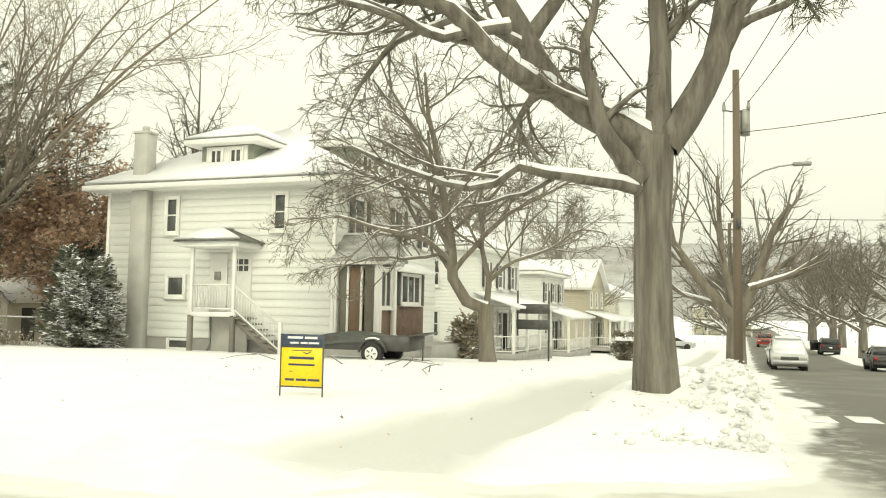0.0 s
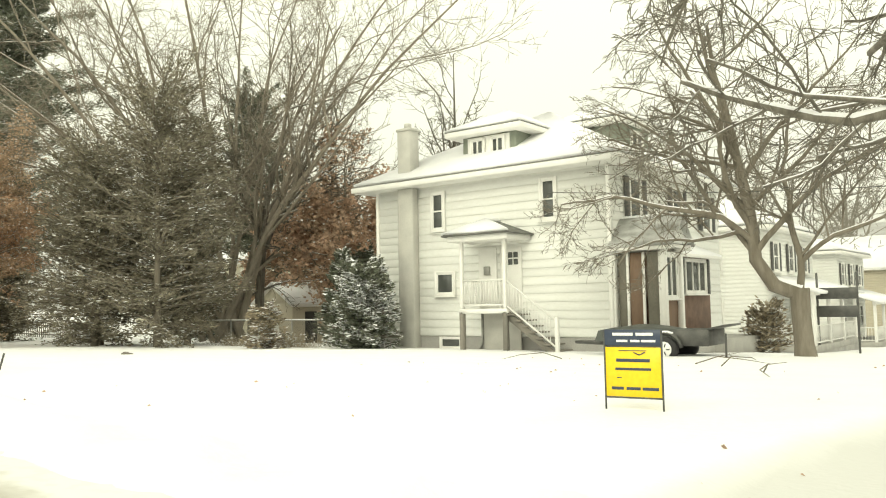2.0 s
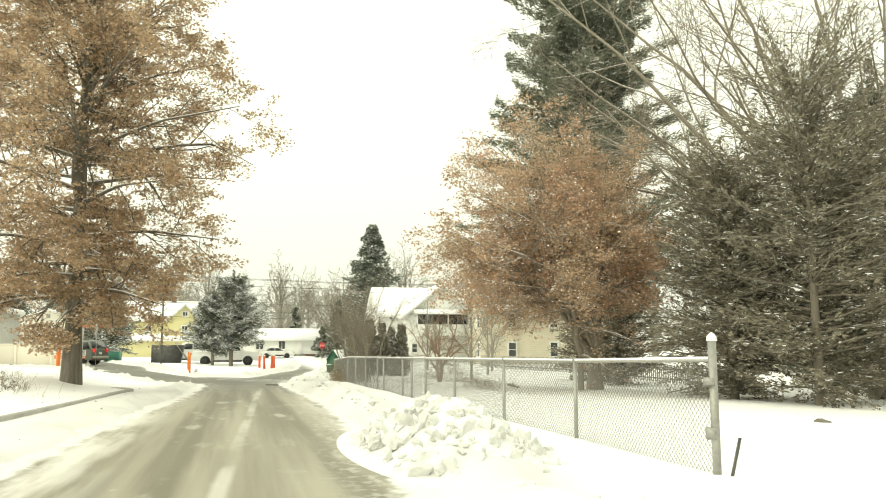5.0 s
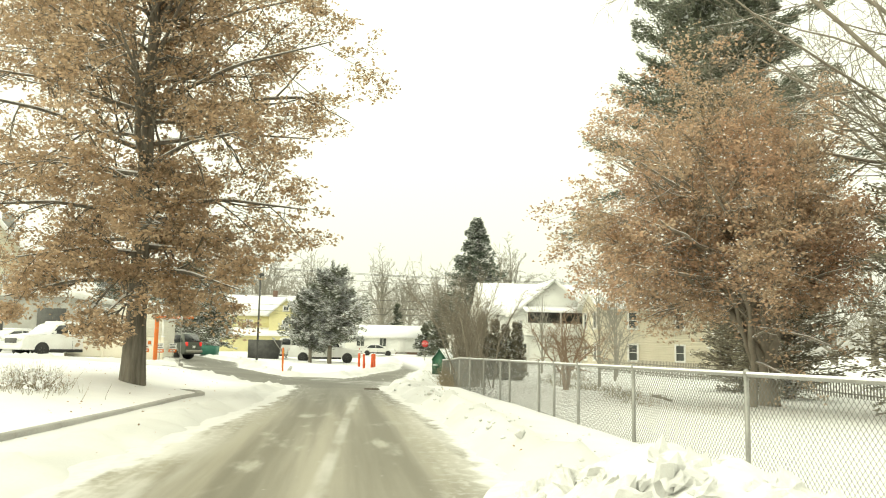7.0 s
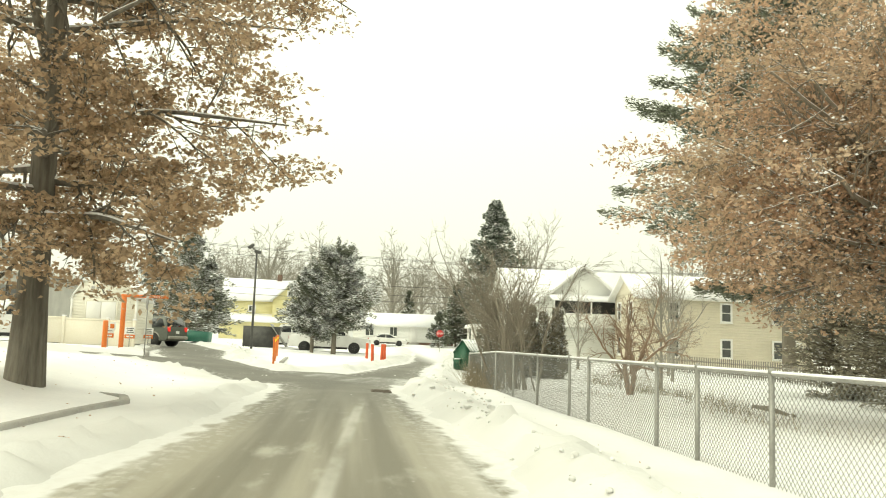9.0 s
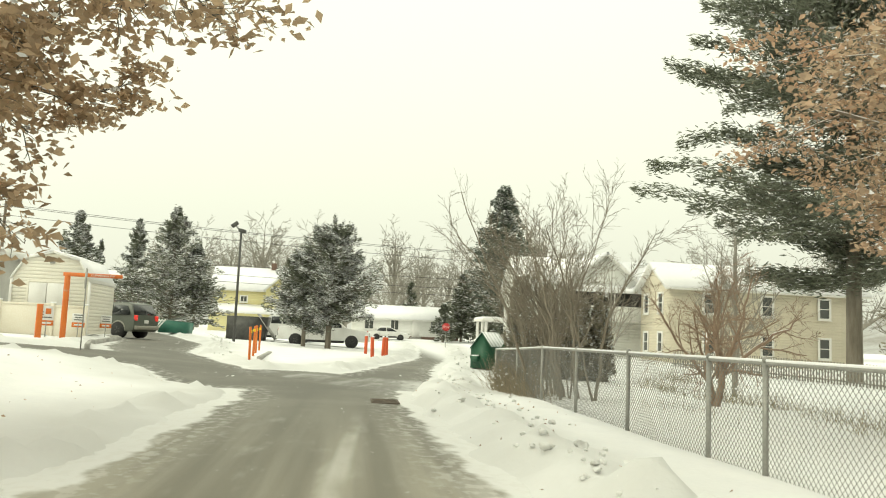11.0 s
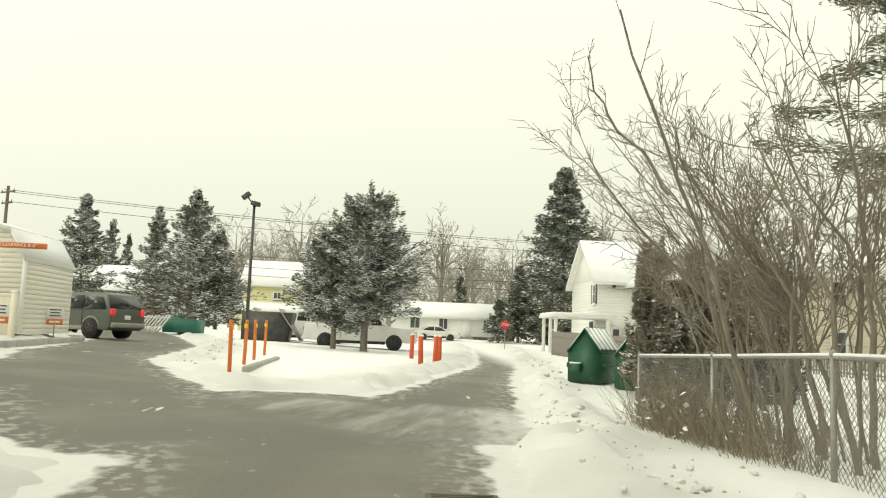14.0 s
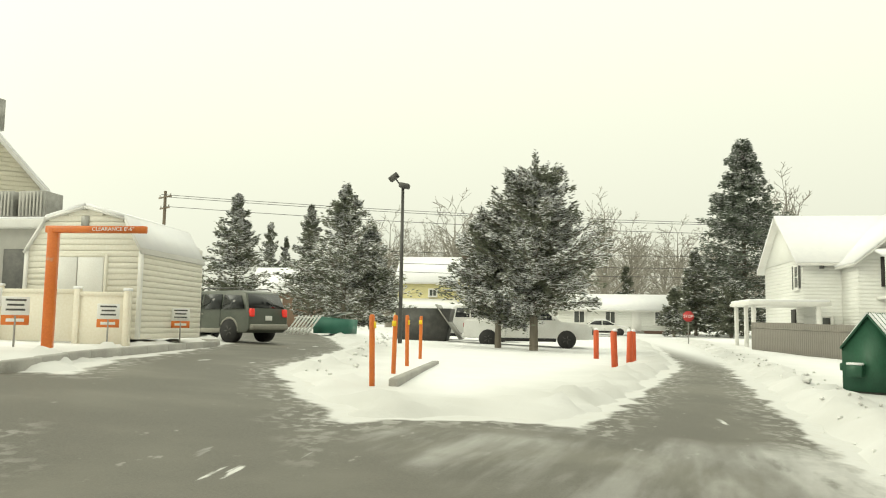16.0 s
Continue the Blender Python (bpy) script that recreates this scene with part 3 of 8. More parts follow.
def sheet(name, xs, ys, height, mat, keep=None):
    X, Y = np.meshgrid(xs, ys, indexing="ij")
    Z = height(X, Y)
    i = np.arange(X.size).reshape(X.shape)
    q = np.stack([i[:-1, :-1], i[1:, :-1], i[1:, 1:], i[:-1, 1:]], -1).reshape(-1, 4)
    if keep is not None:
        q = q[keep(X, Y).ravel()[q].any(axis=1)]
    used = np.unique(q)
    back = np.zeros(X.size, int)
    back[used] = np.arange(len(used))
    me = raw_mesh(name, np.stack([X, Y, Z], -1).reshape(-1, 3)[used], [back[q]], mat, True)
    if keep is not None:
        edge = me.attributes.new("edge", "FLOAT", "POINT")
        edge.data.foreach_set("value", road_distance(X, Y).ravel()[used].astype(np.float32))
    return new(name, me)


ground = sheet("ground", stations(-98, 7, 0.2, 1400), stations(-11, 17, 0.2, 1400), snow_top, SNOW_GROUND)
co = np.empty(len(ground.data.vertices) * 3, np.float32)
ground.data.vertices.foreach_get("co", co)
co = co.reshape(-1, 3).astype(float)
trodden = ground.data.attributes.new("trodden", "FLOAT", "POINT")
tx, ty = co[:, 0], co[:, 1]
on_walk = smooth01((0.1 - strip_distance(tx, ty, WALK_LINE)) / 0.35) * smooth01((ty - 5.6) / 0.8)
# roadside snow dirtied by spray and tyres, patchy and fading away from the road
verge = smooth01((2.8 - road_distance(tx, ty)) / 2.0) * smooth01((-9 - tx) / 8) * (0.45 + 0.75 * value_noise(tx, ty, 1.4, 4))
verge = np.maximum(verge, 0.6 * smooth01((1.5 - road_distance(tx, ty)) / 1.2) * value_noise(tx, ty, 0.7, 4))
trodden.data.foreach_set("value", np.clip(np.maximum(on_walk, verge), 0, 1).astype(np.float32))
tagged(ground, "white snow cover with soft drifts and ploughed rims", "snow", kind="structure")
road = sheet("road", np.concatenate([np.arange(-120, -80, 0.6), np.arange(-80, 12, 0.3)]), np.concatenate([np.arange(-40, -10, 0.6), np.arange(-10, 18, 0.3), np.arange(18, 300, 0.8)]), lambda x, y: land(x, y) + 0.012, ROAD,
             lambda x, y: road_distance(x, y) < 1.6)
tagged(road, "wet grey asphalt road with packed snow and tyre tracks", "road", kind="structure")


def on_land(x, y, up=0.0):
    return (x, y, float(land(x, y)) + up)


# kerb of the planted island beside the lane
kerb = Shape()
KERB = [(-22, -0.75), (-25.7, -0.42), (-30, -0.02), (-34, 0.2), (-36.0, 0.42), (-36.9, 0.15), (-37.5, -0.55)]
for (ax, ay), (bx, by) in zip(KERB, KERB[1:]):
    length, ang = math.hypot(bx - ax, by - ay), math.degrees(math.atan2(by - ay, bx - ax))
    pieces = max(1, round(length / 1.5))
    for k in range(pieces):
        t = (k + 0.5) / pieces
        kerb.box((ax + t * (bx - ax), ay + t * (by - ay), 0.07), (length / pieces - 0.012, 0.16, 0.34), ang, 0.02)
tagged(part("kerb", kerb, CONCRETE), "grey concrete kerb edging a snowy island", "kerb", kind="structure")
kerb = Shape()
DRIVE_KERB = [(-53.2, -3.35), (-56.9, -4.4), (-61.5, -5.2), (-65.5, -5.72), (-66.9, -6.2), (-67.5, -7.1)]
for (ax, ay), (bx, by) in zip(DRIVE_KERB, DRIVE_KERB[1:]):
    length, ang = math.hypot(bx - ax, by - ay), math.degrees(math.atan2(by - ay, bx - ax))
    pieces = max(1, round(length / 1.5))
    for k in range(pieces):
        t = (k + 0.5) / pieces
        x, y = ax + t * (bx - ax), ay + t * (by - ay)
        kerb.box((x, y, float(land(x, y)) + 0.02), (length / pieces - 0.012, 0.15, 0.3), ang, 0.025)
tagged(part("kerb", kerb, CONCRETE), "grey concrete kerb along the drive-through lane", "kerb", kind="structure")
kerb = Shape().box((-58.9, 1.3, 0.2), (6.6, 0.16, 0.3), 2.5, 0.02)
tagged(part("kerb", kerb, CONCRETE), "short bare concrete kerb on the snowy island", "kerb", kind="structure")

# iron grate of the storm drain
drain = thing("storm_drain", on_land(-43.78, 5.15, 0.02), 0, "rusty iron storm drain grate set in the road", "drain")
drain.matrix_basis = drain.matrix_basis @ Matrix.Scale(0.7, 4)
g = Shape()
for s in (-1, 1):
    g.box((0, s * 0.36, 0), (1.3, 0.06, 0.03), b=0.006).box((s * 0.63, 0, 0), (0.06, 0.72, 0.03), b=0.006)
part("rim", g, RUST, drain)
for k in range(13):
    part("bar", Shape().box((-0.54 + k * 0.09, 0, 0), (0.035, 0.68, 0.024), b=0.005), RUST, drain)
# thin dark sheet over the asphalt paints the unlit depth below the bars
part("shaft_shade", Shape().box((0, 0, -0.006), (1.24, 0.7, 0.012)), DARK, drain)

# worn white bars of the crossing on the street
for x, y in ((2.0, 11.05), (2.48, 11.22), (2.96, 11.4), (3.44, 11.57)):
    bar = thing("crossing_bar", on_land(x, y, 0.016), 6, "worn white painted bar of a street crossing", "road marking", "crossing bars", "structure")
    part("paint", Shape().box((0, 0, 0), (0.3, 0.6, 0.006), b=0.002), WHITE_PAINT, bar)

# ---- houses ----
def window(parent, c, w, h, face, sashes=1, mat=None, trim=0.09, lights=1, mullion=False):
    """A sash window on a wall. face: the wall's outward way, '-y', '+x' or '-x' or '+y'. c is the middle, on the wall's face."""
    turn = {"-y": 0, "+x": 90, "+y": 180, "-x": -90}[face]
    e = new("window")
    e.parent = parent
    e.matrix_basis = pose(*c, 0, 0, turn)
    s = Shape()
    for k in (-1, 1):
        s.box((k * (w / 2 + trim / 2), -0.035, 0), (trim, 0.09, h + 2 * trim), b=0.008)
        s.box((0, -0.035, k * (h / 2 + trim / 2)), (w, 0.09, trim), b=0.008)
    part("window_frame", s, mat or TRIM, e)
    part("window_sill", Shape().box((0, -0.07, -h / 2 - trim - 0.02), (w + 2.6 * trim, 0.16, 0.05)), mat or TRIM, e)
    s = Shape()
    if sashes:
        s.box((0, -0.04, 0), (w, 0.05, 0.05), b=0.006)
    for k in range(1, lights):
        s.box((-w / 2 + k * w / lights, -0.04, 0), (0.06, 0.06, h), b=0.006)
    for k in (-1, 1):
        s.box((k * (w / 2 - 0.03), -0.035, 0), (0.06, 0.05, h), b=0.006).box((0, -0.036, k * (h / 2 - 0.02)), (w - 0.06, 0.05, 0.05), b=0.006)
    part("sash", s, mat or TRIM, e)
    if sashes:
        part("pane", Shape().box((0, -0.018, h / 4 + 0.012), (w - 0.06, 0.012, h / 2 - 0.03), b=0.002), GLASS, e)
        part("pane", Shape().box((0, -0.028, -h / 4 - 0.012), (w - 0.06, 0.012, h / 2 - 0.03), b=0.002), GLASS, e)
    else:
        part("pane", Shape().box((0, -0.02, 0), (w - 0.06, 0.012, h - 0.03), b=0.002), GLASS, e)
    return e


def shutter(parent, c, w, h, face):
    turn = {"-y": 0, "+x": 90, "+y": 180, "-x": -90}[face]
    s = Shape()
    s.box((0, -0.03, 0), (w, 0.03, h), b=0.006)
    for k in range(int(h / 0.09)):
        s.box((0, -0.05, -h / 2 + 0.06 + k * 0.09), (w - 0.08, 0.02, 0.05), b=0.004, tilt=(20, 0, 0))
    o = part("shutter", s, STEEL_DARK, parent)
    o.matrix_basis = pose(*c, 0, 0, turn)


BOARD_CACHE = {}


def siding_board(length, height):
    key = (round(length, 3), round(height, 3))
    if key not in BOARD_CACHE:
        s = Shape()
        s.prism([(0, 0), (-0.017, 0.002), (-0.019, 0.012), (-0.006, height), (0, height)], -length / 2, length / 2, "x")
        BOARD_CACHE[key] = s.mesh("board", SIDING)
    return BOARD_CACHE[key]


def clad(parent, a, b, z0, z1, exposure, single=True, mat=None):
    """Lap siding on a wall from plan point a to b, whose outside lies to the right of a to b."""
    length = math.hypot(b[0] - a[0], b[1] - a[1])
    turn = math.degrees(math.atan2(b[1] - a[1], b[0] - a[0]))
    rows = int(round((z1 - z0) / exposure))
    e = (z1 - z0) / rows
    if single:
        for k in range(rows):
            o = new("board", siding_board(length, e))
            o.parent = parent
            o.matrix_basis = pose((a[0] + b[0]) / 2, (a[1] + b[1]) / 2, z0 + k * e, 0, 0, turn)
        return
    s = Shape()
    m = np.array(pose((a[0] + b[0]) / 2, (a[1] + b[1]) / 2, 0, 0, 0, turn))
    for k in range(rows):
        z = z0 + k * e
        v = np.array([(x, y, z + w) for x in (-length / 2, length / 2) for y, w in [(0, 0), (-0.019, 0.003), (-0.02, 0.014), (-0.006, e), (0, e)]])
        v = v @ m[:3, :3].T + m[:3, 3]
        s.add(v, [[i, (i + 1) % 5, 5 + (i + 1) % 5, 5 + i] for i in range(5)], [[4, 3, 2, 1, 0], [5, 6, 7, 8, 9]])
    part("siding", s, mat or SIDING, parent)


def hip_roof(parent, x0, x1, y0, y1, z, rise, over, mat=SNOW_CLEAN, ridge_along="x", thick=0.16, fascia=TRIM, name="roof"):
    """A hip roof with deep white eaves and a cover of snow."""
    a0, a1, b0, b1 = x0 - over, x1 + over, y0 - over, y1 + over
    if ridge_along == "x":
        half = (b1 - b0) / 2
        r0, r1 = (min(a0 + half, (a0 + a1) / 2), (b0 + b1) / 2), (max(a1 - half, (a0 + a1) / 2), (b0 + b1) / 2)
    else:
        half = (a1 - a0) / 2
        r0, r1 = ((a0 + a1) / 2, min(b0 + half, (b0 + b1) / 2)), ((a0 + a1) / 2, max(b1 - half, (b0 + b1) / 2))
    top = [(*r0, z + rise), (*r1, z + rise + 0.001)]
    c = [(a0, b0, z), (a1, b0, z), (a1, b1, z), (a0, b1, z)]
    soffit = Shape().box(((a0 + a1) / 2, (b0 + b1) / 2, z - 0.11), (a1 - a0, b1 - b0, 0.2), b=0.02)
    o = part(name, soffit, fascia, parent, "white boxed eaves")
    under, snow = Shape(), Shape()
    if ridge_along == "x":
        faces = [(c[0], c[1], top[1], top[0]), (c[1], c[2], top[1]), (c[2], c[3], top[0], top[1]), (c[3], c[0], top[0])]
    else:
        faces = [(c[0], c[1], top[0]), (c[1], c[2], top[1], top[0]), (c[2], c[3], top[1]), (c[3], c[0], top[0], top[1])]
    for f in faces:
        under.add([(p[0], p[1], p[2] - 0.005) for p in f], [list(range(len(f)))])
    mid = np.mean([p for f in faces for p in f], axis=0)
    part("shingles", under, SHINGLE, o)
    for f in faces:
        p = np.array(f, float)
        k = p.mean(axis=0)
        p[:, :2] = p[:, :2] + (mid[:2] - p[:, :2]) * 0.012
        snow.slab(p + (0, 0, thick * 0.8), thick * 0.8 - 0.01)
    part("roof_snow", snow, mat, o)
    return o


def gable_roof(parent, x0, x1, y0, y1, z, rise, over, along="y", thick=0.14, wall=None, snow_mat=SNOW_CLEAN):
    """A gable roof whose ridge runs along x or y."""
    o = None
    s, snow, rake = Shape(), Shape(), Shape()
    if along == "y":
        m, k = (x0 + x1) / 2, rise / ((x1 - x0) / 2)
        for side in (-1, 1):
            e = (m + side * ((x1 - x0) / 2 + over))
            ze = z - over * k
            p = [(e, y0 - over, ze), (e, y1 + over, ze), (m, y1 + over, z + rise), (m, y0 - over, z + rise)]
            s.slab(p, 0.12)
            snow.slab([(q[0], q[1], q[2] + thick) for q in p], thick - 0.01)
        gable = [(x0, z), (x1, z), (m, z + rise)]
        ends = [Shape().prism(gable, y - 0.04, y + 0.04, "y") for y in (y0, y1)]
    else:
        m, k = (y0 + y1) / 2, rise / ((y1 - y0) / 2)
        for side in (-1, 1):
            e = (m + side * ((y1 - y0) / 2 + over))
            ze = z - over * k
            p = [(x0 - over, e, ze), (x1 + over, e, ze), (x1 + over, m, z + rise), (x0 - over, m, z + rise)]
            s.slab(p, 0.12)
            snow.slab([(q[0], q[1], q[2] + thick) for q in p], thick - 0.01)
        gable = [(y0, z), (y1, z), (m, z + rise)]
        ends = [Shape().prism(gable, x - 0.04, x + 0.04, "x") for x in (x0, x1)]
    o = part("roof", s, TRIM, parent, "white-edged roof")
    part("roof_snow", snow, snow_mat, o)
    for e in ends:
        part("gable", e, wall or SIDING, parent)
    return o


def railing(parent, a, b, height, step=0.11, post=True):
    """A white wooden rail with balusters from a to b (points at the foot)."""
    a, b = np.array(a, float), np.array(b, float)
    run = np.linalg.norm((b - a)[:2])
    o = part("top_rail", Shape().tube([a + (0, 0, height), b + (0, 0, height)], 0.032, 6), TRIM, parent)
    part("bottom_rail", Shape().tube([a + (0, 0, 0.12), b + (0, 0, 0.12)], 0.032, 6), TRIM, parent)
    for k in range(1, int(run / step)):
        p = a + (b - a) * k * step / run
        part("baluster", Shape().tube([p + (0, 0, 0.12), p + (0, 0, height)], 0.016, 5), TRIM, o)


# ---- the white house on the corner lot ----
HX0, HX1, HY0, HY1, HB = -21.85, -12.05, 25.56, 35.4, -0.55
house = thing("corner_house", (0, 0, 0), 0, "white two-storey house with wide lap siding and snowy hip roof", "house")
part("foundation", Shape().box(((HX0 + HX1) / 2, (HY0 + HY1) / 2, HB / 2 - 0.13), (HX1 - HX0 - 0.06, HY1 - HY0 - 0.06, 0.95)), BLOCK, house)
part("wall", Shape().box(((HX0 + HX1) / 2, (HY0 + HY1) / 2, 2.85), (HX1 - HX0, HY1 - HY0, 5.55), b=0.02), SIDING, house)
clad(house, (HX0, HY0), (HX1, HY0), 0.1, 5.5, 0.29)
clad(house, (HX1, HY0), (HX1, HY1), 0.1, 5.5, 0.29)
for x in (HX0, HX1):
    part("corner_board", Shape().box((x, HY0 - 0.02, 2.8), (0.13, 0.12, 5.5)), TRIM, house)
hip_roof(house, HX0, HX1, HY0, HY1, 5.78, 3.0, 0.75, ridge_along="x")
window(house, (-18.88, HY0 - 0.02, 4.62), 0.5, 1.28, "-y")
window(house, (-14.22, HY0 - 0.02, 4.64), 0.5, 1.28, "-y")
window(house, (-18.6, HY0 - 0.02, 1.97), 0.76, 0.72, "-y", 0)
window(house, (-18.4, HY0, -0.16), 0.9, 0.34, "-y", 0, trim=0.05)
for y in (27.4, 31.0, 34.0):
    window(house, (HX1 + 0.02, y, 4.6), 0.8, 1.3, "+x")
    for s in (-1, 1):
        shutter(house, (HX1 + 0.05, y + s * 0.68, 4.6), 0.38, 1.4, "+x")
# chimney against the side wall
stack = part("chimney", Shape().box((-20.2, HY0 - 0.14, 2.5), (0.74, 0.42, 6.1), b=0.02), STUCCO, house, "grey stuccoed chimney stack")
part("chimney_shaft", Shape().box((-20.42, HY0 + 0.15, 6.75), (0.62, 0.55, 2.3), b=0.02), STUCCO, stack)
part("chimney_cap", Shape().box((-20.42, HY0 + 0.15, 7.86), (0.7, 0.62, 0.1)).tube([(-20.42, HY0 + 0.15, 7.9), (-20.42, HY0 + 0.15, 8.12)], 0.14, 10), STUCCO, stack)
part("flashing", Shape().box((-20.42, HY0 + 0.15, 5.95), (0.76, 0.7, 0.3), b=0.02), STEEL_DARK, stack)
part("vent_pipe", Shape().tube([(-19.2, 27.2, 6.2), (-19.2, 27.2, 6.95)], 0.05, 8), GALV, house)
# dormer with two small windows
part("dormer_wall", Shape().box((-17.25, 28.5, 6.8), (2.35, 3.9, 1.4)), DORMER_GREY, house, "grey-green dormer wall")
part("dormer_front", Shape().box((-17.25, 26.52, 6.84), (1.85, 0.07, 1.0)), TRIM, house)
for s in (-1, 1):
    window(house, (-17.25 + s * 0.44, 26.48, 6.88), 0.52, 0.68, "-y", 0, trim=0.07, lights=2)
hip_roof(house, -18.43, -16.07, 26.55, 30.6, 7.6, 0.85, 0.5, ridge_along="y", thick=0.12, name="dormer_roof")
part("dormer_wall", Shape().box((-15.0, 30.5, 7.1), (3.4, 2.3, 1.35)), DORMER_GREY, house, "grey-green dormer wall")
hip_roof(house, -16.2, -13.3, 29.35, 31.65, 7.92, 0.7, 0.42, ridge_along="x", thick=0.12, name="dormer_roof")
window(house, (-13.28, 30.5, 7.15), 0.9, 0.66, "+x", 0, trim=0.07, lights=2)
# side stoop with a little roof and a straight flight of steps
SX0, SX1, SY0 = -17.15, -15.2, 24.35
stoop = part("stoop", Shape().box(((SX0 + SX1) / 2, (SY0 + HY0) / 2, 0.97), (SX1 - SX0, HY0 - SY0, 0.16)), TRIM, house, "white side stoop")
for x, y in ((SX0 + 0.1, SY0 + 0.08), (SX1 - 0.1, SY0 + 0.08)):
    part("post", Shape().box((x, y, 0.2), (0.16, 0.16, 1.5)), GREYWOOD, stoop)
    part("column", Shape().box((x, y, 2.2), (0.13, 0.13, 2.4)), TRIM, stoop)
part("skirt", Shape().box(((SX0 + SX1) / 2 + 0.15, HY0 - 0.25, 0.25), (1.5, 0.06, 1.3)), STUCCO, stoop)
rf = Shape().box(((SX0 + SX1) / 2, (SY0 + HY0) / 2 - 0.12, 3.42), (SX1 - SX0 + 0.5, HY0 - SY0 + 0.3, 0.22), b=0.02)
canopy = part("canopy", rf, TRIM, stoop)
ax0, ax1, ay0, ay1, az = SX0 - 0.38, SX1 + 0.38, SY0 - 0.42, HY0, 3.53
peak0, peak1 = ((ax0 + ax1) / 2, ay0 + 0.75, az + 0.5), ((ax0 + ax1) / 2, ay1, az + 0.5)
cs, csn = Shape(), Shape()
for f in (((ax0, ay0, az), (ax1, ay0, az), peak0), ((ax1, ay0, az), (ax1, ay1, az), peak1, peak0), ((ax0, ay1, az), (ax0, ay0, az), peak0, peak1)):
    cs.slab(f, 0.05)
    if f[0][0] == ax0:
        csn.slab([(p[0], p[1], p[2] + 0.09) for p in f], 0.085)
part("canopy_shingles", cs, SHINGLE, canopy)
part("canopy_snow", csn, SNOW_CLEAN, canopy)
railing(stoop, (SX0 + 0.1, SY0 + 0.08, 1.05), (SX1 - 0.1, SY0 + 0.08, 1.05), 0.95)
railing(stoop, (SX0 + 0.1, SY0 + 0.08, 1.05), (SX0 + 0.1, HY0 - 0.1, 1.05), 0.95)
railing(stoop, (SX1 - 0.1, SY0 + 0.08, 1.05), (SX1 + 1.75, SY0 + 0.08, -0.3), 0.95)
part("newel", Shape().box((SX1 + 1.8, SY0 + 0.08, 0.15), (0.12, 0.12, 1.2)), TRIM, stoop)
for k in range(7):
    part("step", Shape().box((SX1 + 0.13 + k * 0.26, (SY0 + HY0) / 2 - 0.1, 0.84 - k * 0.19), (0.3, 0.95, 0.05)), GREYWOOD, stoop)
part("stringer", Shape().prism([(SX1, 0.95), (SX1 + 1.85, -0.45), (SX1 + 1.85, -0.7), (SX1, 0.65)], SY0 + 0.12, SY0 + 0.16), GREYWOOD, stoop)
door_s = part("door", Shape().box((-15.75, HY0 - 0.05, 2.08), (0.86, 0.06, 2.05)), TRIM, house, "white side door with small lights")
for k in range(3):
    for r in range(2):
        part("pane", Shape().box((-15.97 + k * 0.22, HY0 - 0.085, 2.62 + r * 0.24), (0.17, 0.02, 0.19), b=0.004), GLASS, door_s)
part("door_handle", Shape().tube([(-16.08, HY0 - 0.08, 2.0), (-16.08, HY0 - 0.14, 2.0)], 0.03, 8), CHROME, door_s)
part("screen_panel", Shape().box((-16.7, HY0 - 0.06, 2.1), (0.75, 0.05, 2.1)), TRIM, house)
part("mailbox", Shape().box((-16.7, HY0 - 0.12, 2.35), (0.24, 0.1, 0.3)), GALV, house)
part("drain_pipe", Shape().tube([(-16.95, HY0 - 0.1, 0.9), (-16.95, HY0 - 0.1, -0.1), (-17.1, HY0 - 0.12, -0.45)], 0.05, 8), GALV, house)
# front porch with a gable, and the bay beside it
porch = part("porch", Shape().box((-11.15, 26.25, -0.15), (1.8, 1.6, 0.8)), CONCRETE, house, "entrance porch with a small gable")
for y, x in ((25.62, -12.0), (25.62, -10.35), (26.88, -10.35)):
    part("column", Shape().box((x, y, 1.55), (0.17, 0.17, 2.6)), TRIM, porch)
    part("column_base", Shape().box((x, y, 0.3), (0.23, 0.23, 0.12)), TRIM, porch)
for x, paint, wide in ((-11.74, PANEL_DARK, 0.26), (-11.29, BROWN, 0.4), (-10.74, PANEL_DARK, 0.36)):
    part("panel", Shape().box((x, 25.72, 1.5), (wide, 0.05, 2.4)), paint, porch)
    part("panel_strip", Shape().box((x + wide / 2 + 0.05, 25.7, 1.5), (0.09, 0.06, 2.4)), TRIM, porch)
part("parapet", Shape().box((-10.46, 26.25, 0.72), (0.06, 1.1, 1.1)), BROWN, porch, "brown panelled parapet")
window(porch, (-10.43, 26.25, 1.95), 0.92, 1.25, "+x", 0, trim=0.07, lights=2)
part("front_door", Shape().box((HX1 + 0.06, 26.6, 1.3), (0.06, 0.95, 2.1)), BROWN, porch)
part("ceiling", Shape().box((-11.15, 26.25, 2.88), (1.95, 1.5, 0.1)), TRIM, porch)
part("eave_board", Shape().box((-11.1, 25.42, 2.84), (2.1, 0.08, 0.18)).box((-11.1, 27.08, 2.84), (2.1, 0.08, 0.18)), TRIM, porch)
slope = part("porch_shingles", Shape().slab([(-12.05, 25.3, 2.92), (-9.95, 25.3, 2.92), (-9.95, 26.25, 3.85), (-12.05, 26.25, 3.85)], 0.08).slab([(-12.05, 27.2, 2.92), (-9.95, 27.2, 2.92), (-9.95, 26.25, 3.85), (-12.05, 26.25, 3.85)], 0.08), THIN_SNOW, porch, "grey shingles half under thin snow")
part("slope_snow", Shape().slab([(-11.95, 27.1, 3.1), (-10.0, 27.1, 3.1), (-10.0, 26.27, 3.92), (-11.95, 26.27, 3.92)], 0.06), SNOW_CLEAN, slope)
